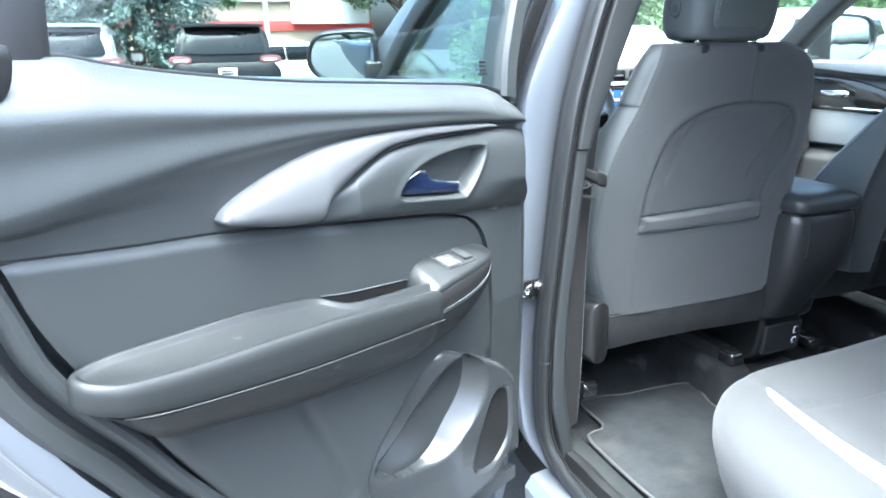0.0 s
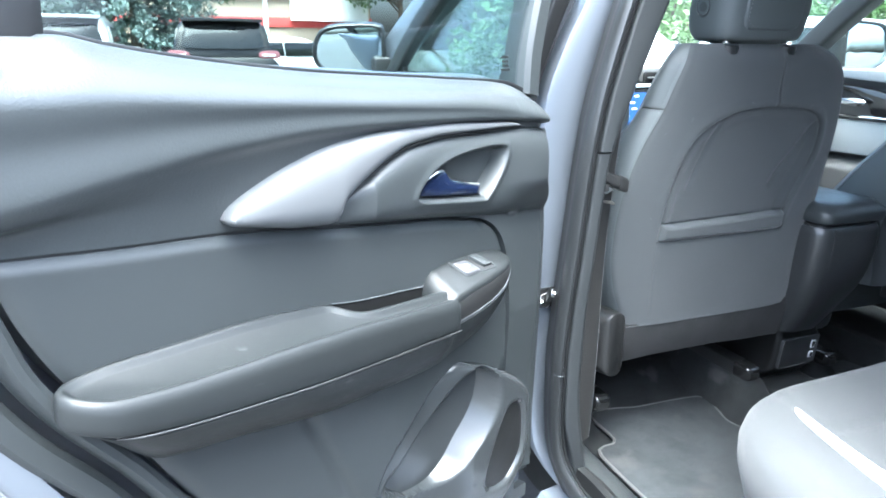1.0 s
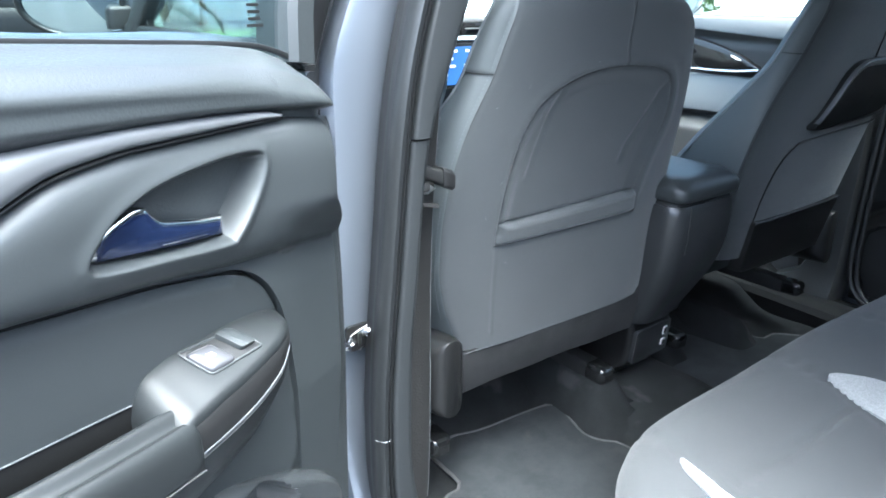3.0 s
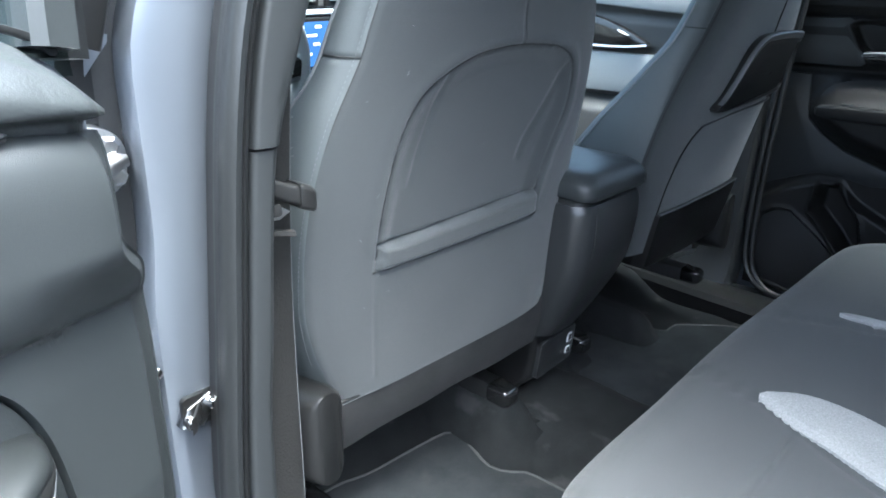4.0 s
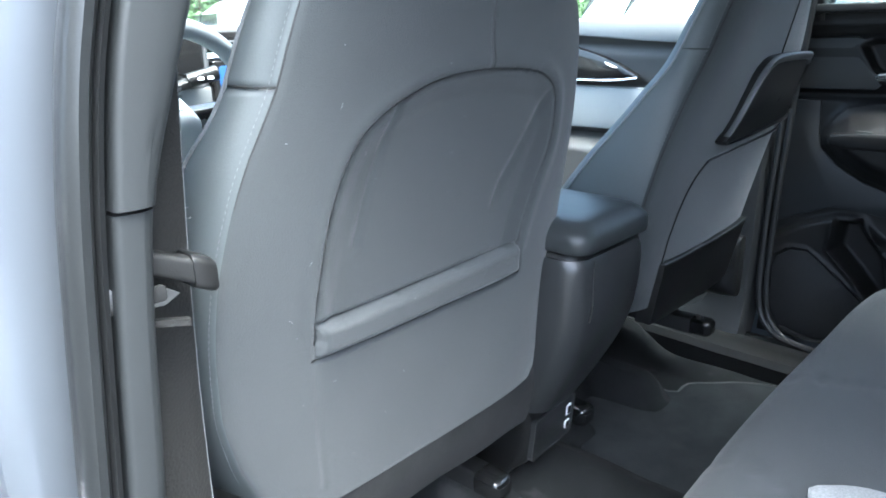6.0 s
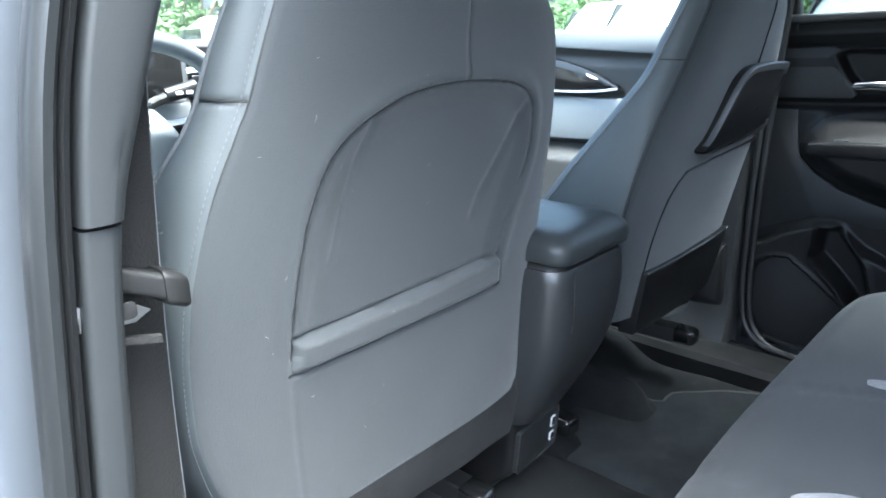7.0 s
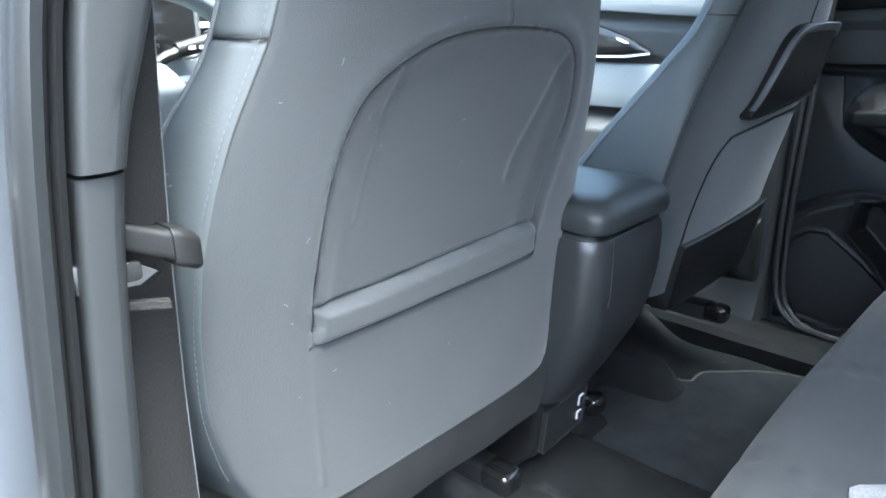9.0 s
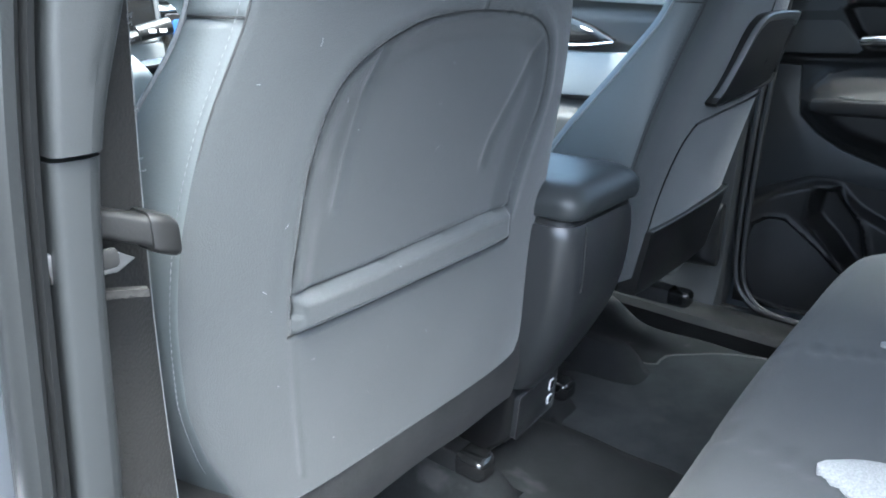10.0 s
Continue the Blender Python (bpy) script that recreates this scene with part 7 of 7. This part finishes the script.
    pl_ = part("number_plate", plate(rounded(0.15, 0.075, 0.01, 3), lambda a, b, c: T(a, pyy + c - 0.01, pz + b), 0.012, 0.002), "white_print", body, "pale number plate")
    for k in range(2):
        part("plate_bar", plate(rounded(0.10, 0.014, 0.003, 2), lambda a, b, c, k=k: T(a, pyy - 0.013 + c, pz + 0.02 - 0.04 * k + b), 0.003, 0.0005), "trim_dark", pl_)
    part("bumper", loft([[T(x, y, z) for y, z in ((-2.29 + 0.12 * (abs(x) / 0.9) ** 3, 0.36), (-2.31 + 0.12 * (abs(x) / 0.9) ** 3, 0.50), (-2.27 + 0.12 * (abs(x) / 0.9) ** 3, 0.60), (-2.10, 0.60), (-2.10, 0.36))] for x in np.linspace(-0.88, 0.88, 16)]), "trim_dark" if suv else paint, root, "rear bumper")
    return root


parked_car("suv", "car_black", (-0.18, 14.9, 0), -2, "black SUV parked in the car park, seen from behind")
parked_car("suv", "car_silver", (-2.66, 14.6, 0), -2, "silver-grey SUV parked in the car park, seen from behind")
parked_car("sedan", "car_white", (1.85, 19.5, 0), -62, "white sedan parked in the car park")
parked_car("suv", "car_white", (7.0, 8.2, 0), 100, "white SUV parked beside the car")
parked_car("suv", "car_white", (9.3, 5.2, 0), 96, "white SUV parked across the lane")
parked_car("suv", "car_white", (11.7, 7.4, 0), 96, "white SUV parked beyond the others in the row")
parked_car("sedan", "car_white", (4.0, 7.9, 0), 160, "white sedan parked ahead of the car")
parked_car("suv", "car_silver", (8.2, 2.2, 0), 88, "silver SUV parked beside the car")


def leaf_clump(bm, c, r, n, rng, size, droop=0.0):
    for _ in range(n):
        d = Vector((rng.gauss(0, 1), rng.gauss(0, 1), rng.gauss(0, 0.8)))
        p = Vector(c) + d.normalized() * r * rng.random() ** 0.4
        a = Vector((rng.uniform(-1, 1), rng.uniform(-1, 1), rng.uniform(-0.6, 0.6))).normalized()
        b = a.cross(Vector((rng.uniform(-1, 1), rng.uniform(-1, 1), rng.uniform(-1, 1)))).normalized()
        s = size * rng.uniform(0.6, 1.3)
        v = [bm.verts.new(p + q) for q in (-a * s, b * s * 0.45, a * s - Vector((0, 0, droop * s)), -b * s * 0.45)]
        bm.faces.new(v)


def broad_tree(at, h, spread, seed, label):
    rng = random.Random(seed)
    t = thing("tree", at, label, "tree", group="broadleaf trees")
    at = Vector(at)
    part("trunk", loft([[at + Vector((r * math.cos(g) + 0.05 * math.sin(3 * z), r * math.sin(g), z)) for g in np.linspace(0, 2 * math.pi, 10, endpoint=False)] for z, r in ((0, 0.02 * h + 0.06), (h * 0.15, 0.02 * h), (h * 0.45, 0.015 * h), (h * 0.8, 0.006 * h))]), "bark", t)
    bm = bmesh.new()
    ends = []
    for k in range(14):
        g, z0 = rng.uniform(0, 6.28), h * rng.uniform(0.28, 0.65)
        e = at + Vector((spread * rng.uniform(0.45, 0.95) * math.cos(g), spread * rng.uniform(0.45, 0.95) * math.sin(g), z0 + h * rng.uniform(0.10, 0.32)))
        tube([at + Vector((0, 0, z0)), (at + Vector((0, 0, z0)) + e) / 2 + Vector((0, 0, 0.06 * h)), e], 0.006 * h, 6, bm)
        ends.append(e)
    part("limbs", bm, "bark", t)
    bm = bmesh.new()
    for e in ends + [at + Vector((rng.uniform(-0.4, 0.4) * spread, rng.uniform(-0.4, 0.4) * spread, h * rng.uniform(0.6, 0.95))) for _ in range(12)]:
        leaf_clump(bm, e, spread * rng.uniform(0.22, 0.42), 420, rng, 0.06 + 0.008 * h)
    part("crown", bm, "leaf", t, smooth=0)
    return t


def spruce(at, h, seed, label):
    rng = random.Random(seed)
    t = thing("conifer", at, label, "tree", group="conifers")
    at = Vector(at)
    part("trunk", loft([[at + Vector((r * math.cos(g), r * math.sin(g), z)) for g in np.linspace(0, 2 * math.pi, 8, endpoint=False)] for z, r in ((0, 0.16), (h * 0.5, 0.10), (h * 0.98, 0.02))]), "bark", t)
    bm = bmesh.new()
    for lv_ in range(26):
        z = 0.3 + (h - 0.5) * lv_ / 26
        r = 0.30 * h * (1 - lv_ / 26) ** 0.85 + 0.1
        for k in range(11):
            g = 2 * math.pi * (k + rng.random()) / 11
            rr = r * rng.uniform(0.75, 1.1)
            for s in np.linspace(0.25, 1, 7):
                p = at + Vector((rr * s * math.cos(g), rr * s * math.sin(g), z - 0.22 * rr * s ** 1.5 + 0.1))
                leaf_clump(bm, p, 0.13 + 0.15 * s, 26, rng, 0.080, 0.5)
    part("crown", bm, "spruce", t, smooth=0)
    return t


spruce((-1.75, 22.5, 0.12), 9.5, 3, "blue-green spruce behind the parked cars")
spruce((-4.6, 24.0, 0.12), 8.0, 5, "blue-green spruce behind the parked cars")
broad_tree((0.2, 27.0, 0.12), 7.5, 2.6, 11, "bright green tree behind the car park")
broad_tree((9.6, 33.0, 0), 7.0, 3.0, 12, "bright green tree beside the white building")
broad_tree((13.5, 33.0, 0), 8.0, 3.4, 13, "bright green tree beside the white building")
broad_tree((15.0, 28.0, 0), 8.5, 3.8, 14, "bright green tree beyond the car park")
broad_tree((21.0, 24.0, 0), 8.5, 3.8, 15, "bright green tree beyond the car park")
broad_tree((27.0, 14.0, 0), 9.0, 4.2, 16, "bright green tree beyond the car park")
broad_tree((30.0, 6.0, 0), 9.0, 4.2, 17, "bright green tree beyond the car park")
broad_tree((13.0, 20.0, 0), 7.0, 3.0, 18, "bright green tree beyond the car park")

def shrub(at, h, r, seed):
    rng = random.Random(seed)
    t = thing("shrub", at, "pale green leafy shrub at the edge of the car park", "shrub", group="shrubs")
    at = Vector(at)
    bm = bmesh.new()
    for k in range(7):
        g = 6.28 * k / 7
        tube([at, at + Vector((0.2 * r * math.cos(g), 0.2 * r * math.sin(g), 0.4 * h)), at + Vector((0.6 * r * math.cos(g), 0.6 * r * math.sin(g), 0.8 * h))], 0.03, 6, bm)
    part("stems", bm, "bark", t)
    bm = bmesh.new()
    for _ in range(30):
        g, q = rng.uniform(0, 6.28), rng.random() ** 0.6
        leaf_clump(bm, at + Vector((r * q * math.cos(g), r * q * math.sin(g), h * rng.uniform(0.12, 0.9))), 0.32 * r, 260, rng, 0.085)
    part("leaves", bm, "leaf", t, smooth=0)
    return t


for k, (sx, sy, sh) in enumerate(((6.6, 14.6, 2.6), (8.6, 13.0, 2.8), (13.4, 13.4, 3.2), (16.4, 10.2, 3.0), (15.2, 6.4, 2.7), (15.6, 3.2, 2.8))):
    shrub((sx, sy, 0), sh, 1.7, 40 + k)

shop = thing("shop_building", (3, 38, 0), "low tan shop with white sign band and red stripe", "building")
part("wall", block(-12, 9.0, 36, 48, 0, 3.4, 0.05, 2), "brick_wall", shop)
part("red_stripe", block(-12.05, 9.05, 35.9, 48.0, 2.1, 2.55, 0.03, 2), "red_wall", shop, "red stripe")
part("sign_band", block(5.0, 8.8, 35.6, 36.6, 2.4, 5.2, 0.05, 2), "white_wall", shop, "white sign band")
part("roof_edge", block(-12.1, 9.1, 35.8, 48.2, 3.4, 3.55, 0.03, 2), "concrete", shop)
for k in range(6):
    wn_ = part("window", block(-10.5 + 2.2 * k, -9.0 + 2.2 * k, 35.85, 36.1, 0.7, 1.9, 0.02, 2), "dark_glass", shop)
    part("window_frame", block(-10.58 + 2.2 * k, -8.92 + 2.2 * k, 35.88, 36.05, 0.62, 0.70, 0.01, 2), "white_wall", wn_)
lampost = thing("street_lamp", (2.6, 27.5, 0), "thin white car park lamp post", "street lamp")
part("pole", tube([(2.6, 27.5, 0), (2.58, 27.5, 4), (2.55, 27.5, 7.5)], 0.09, 10), "white_wall", lampost)
part("lamp_head", block(2.2, 2.75, 27.35, 27.65, 7.45, 7.6, 0.04, 3), "white_wall", lampost)
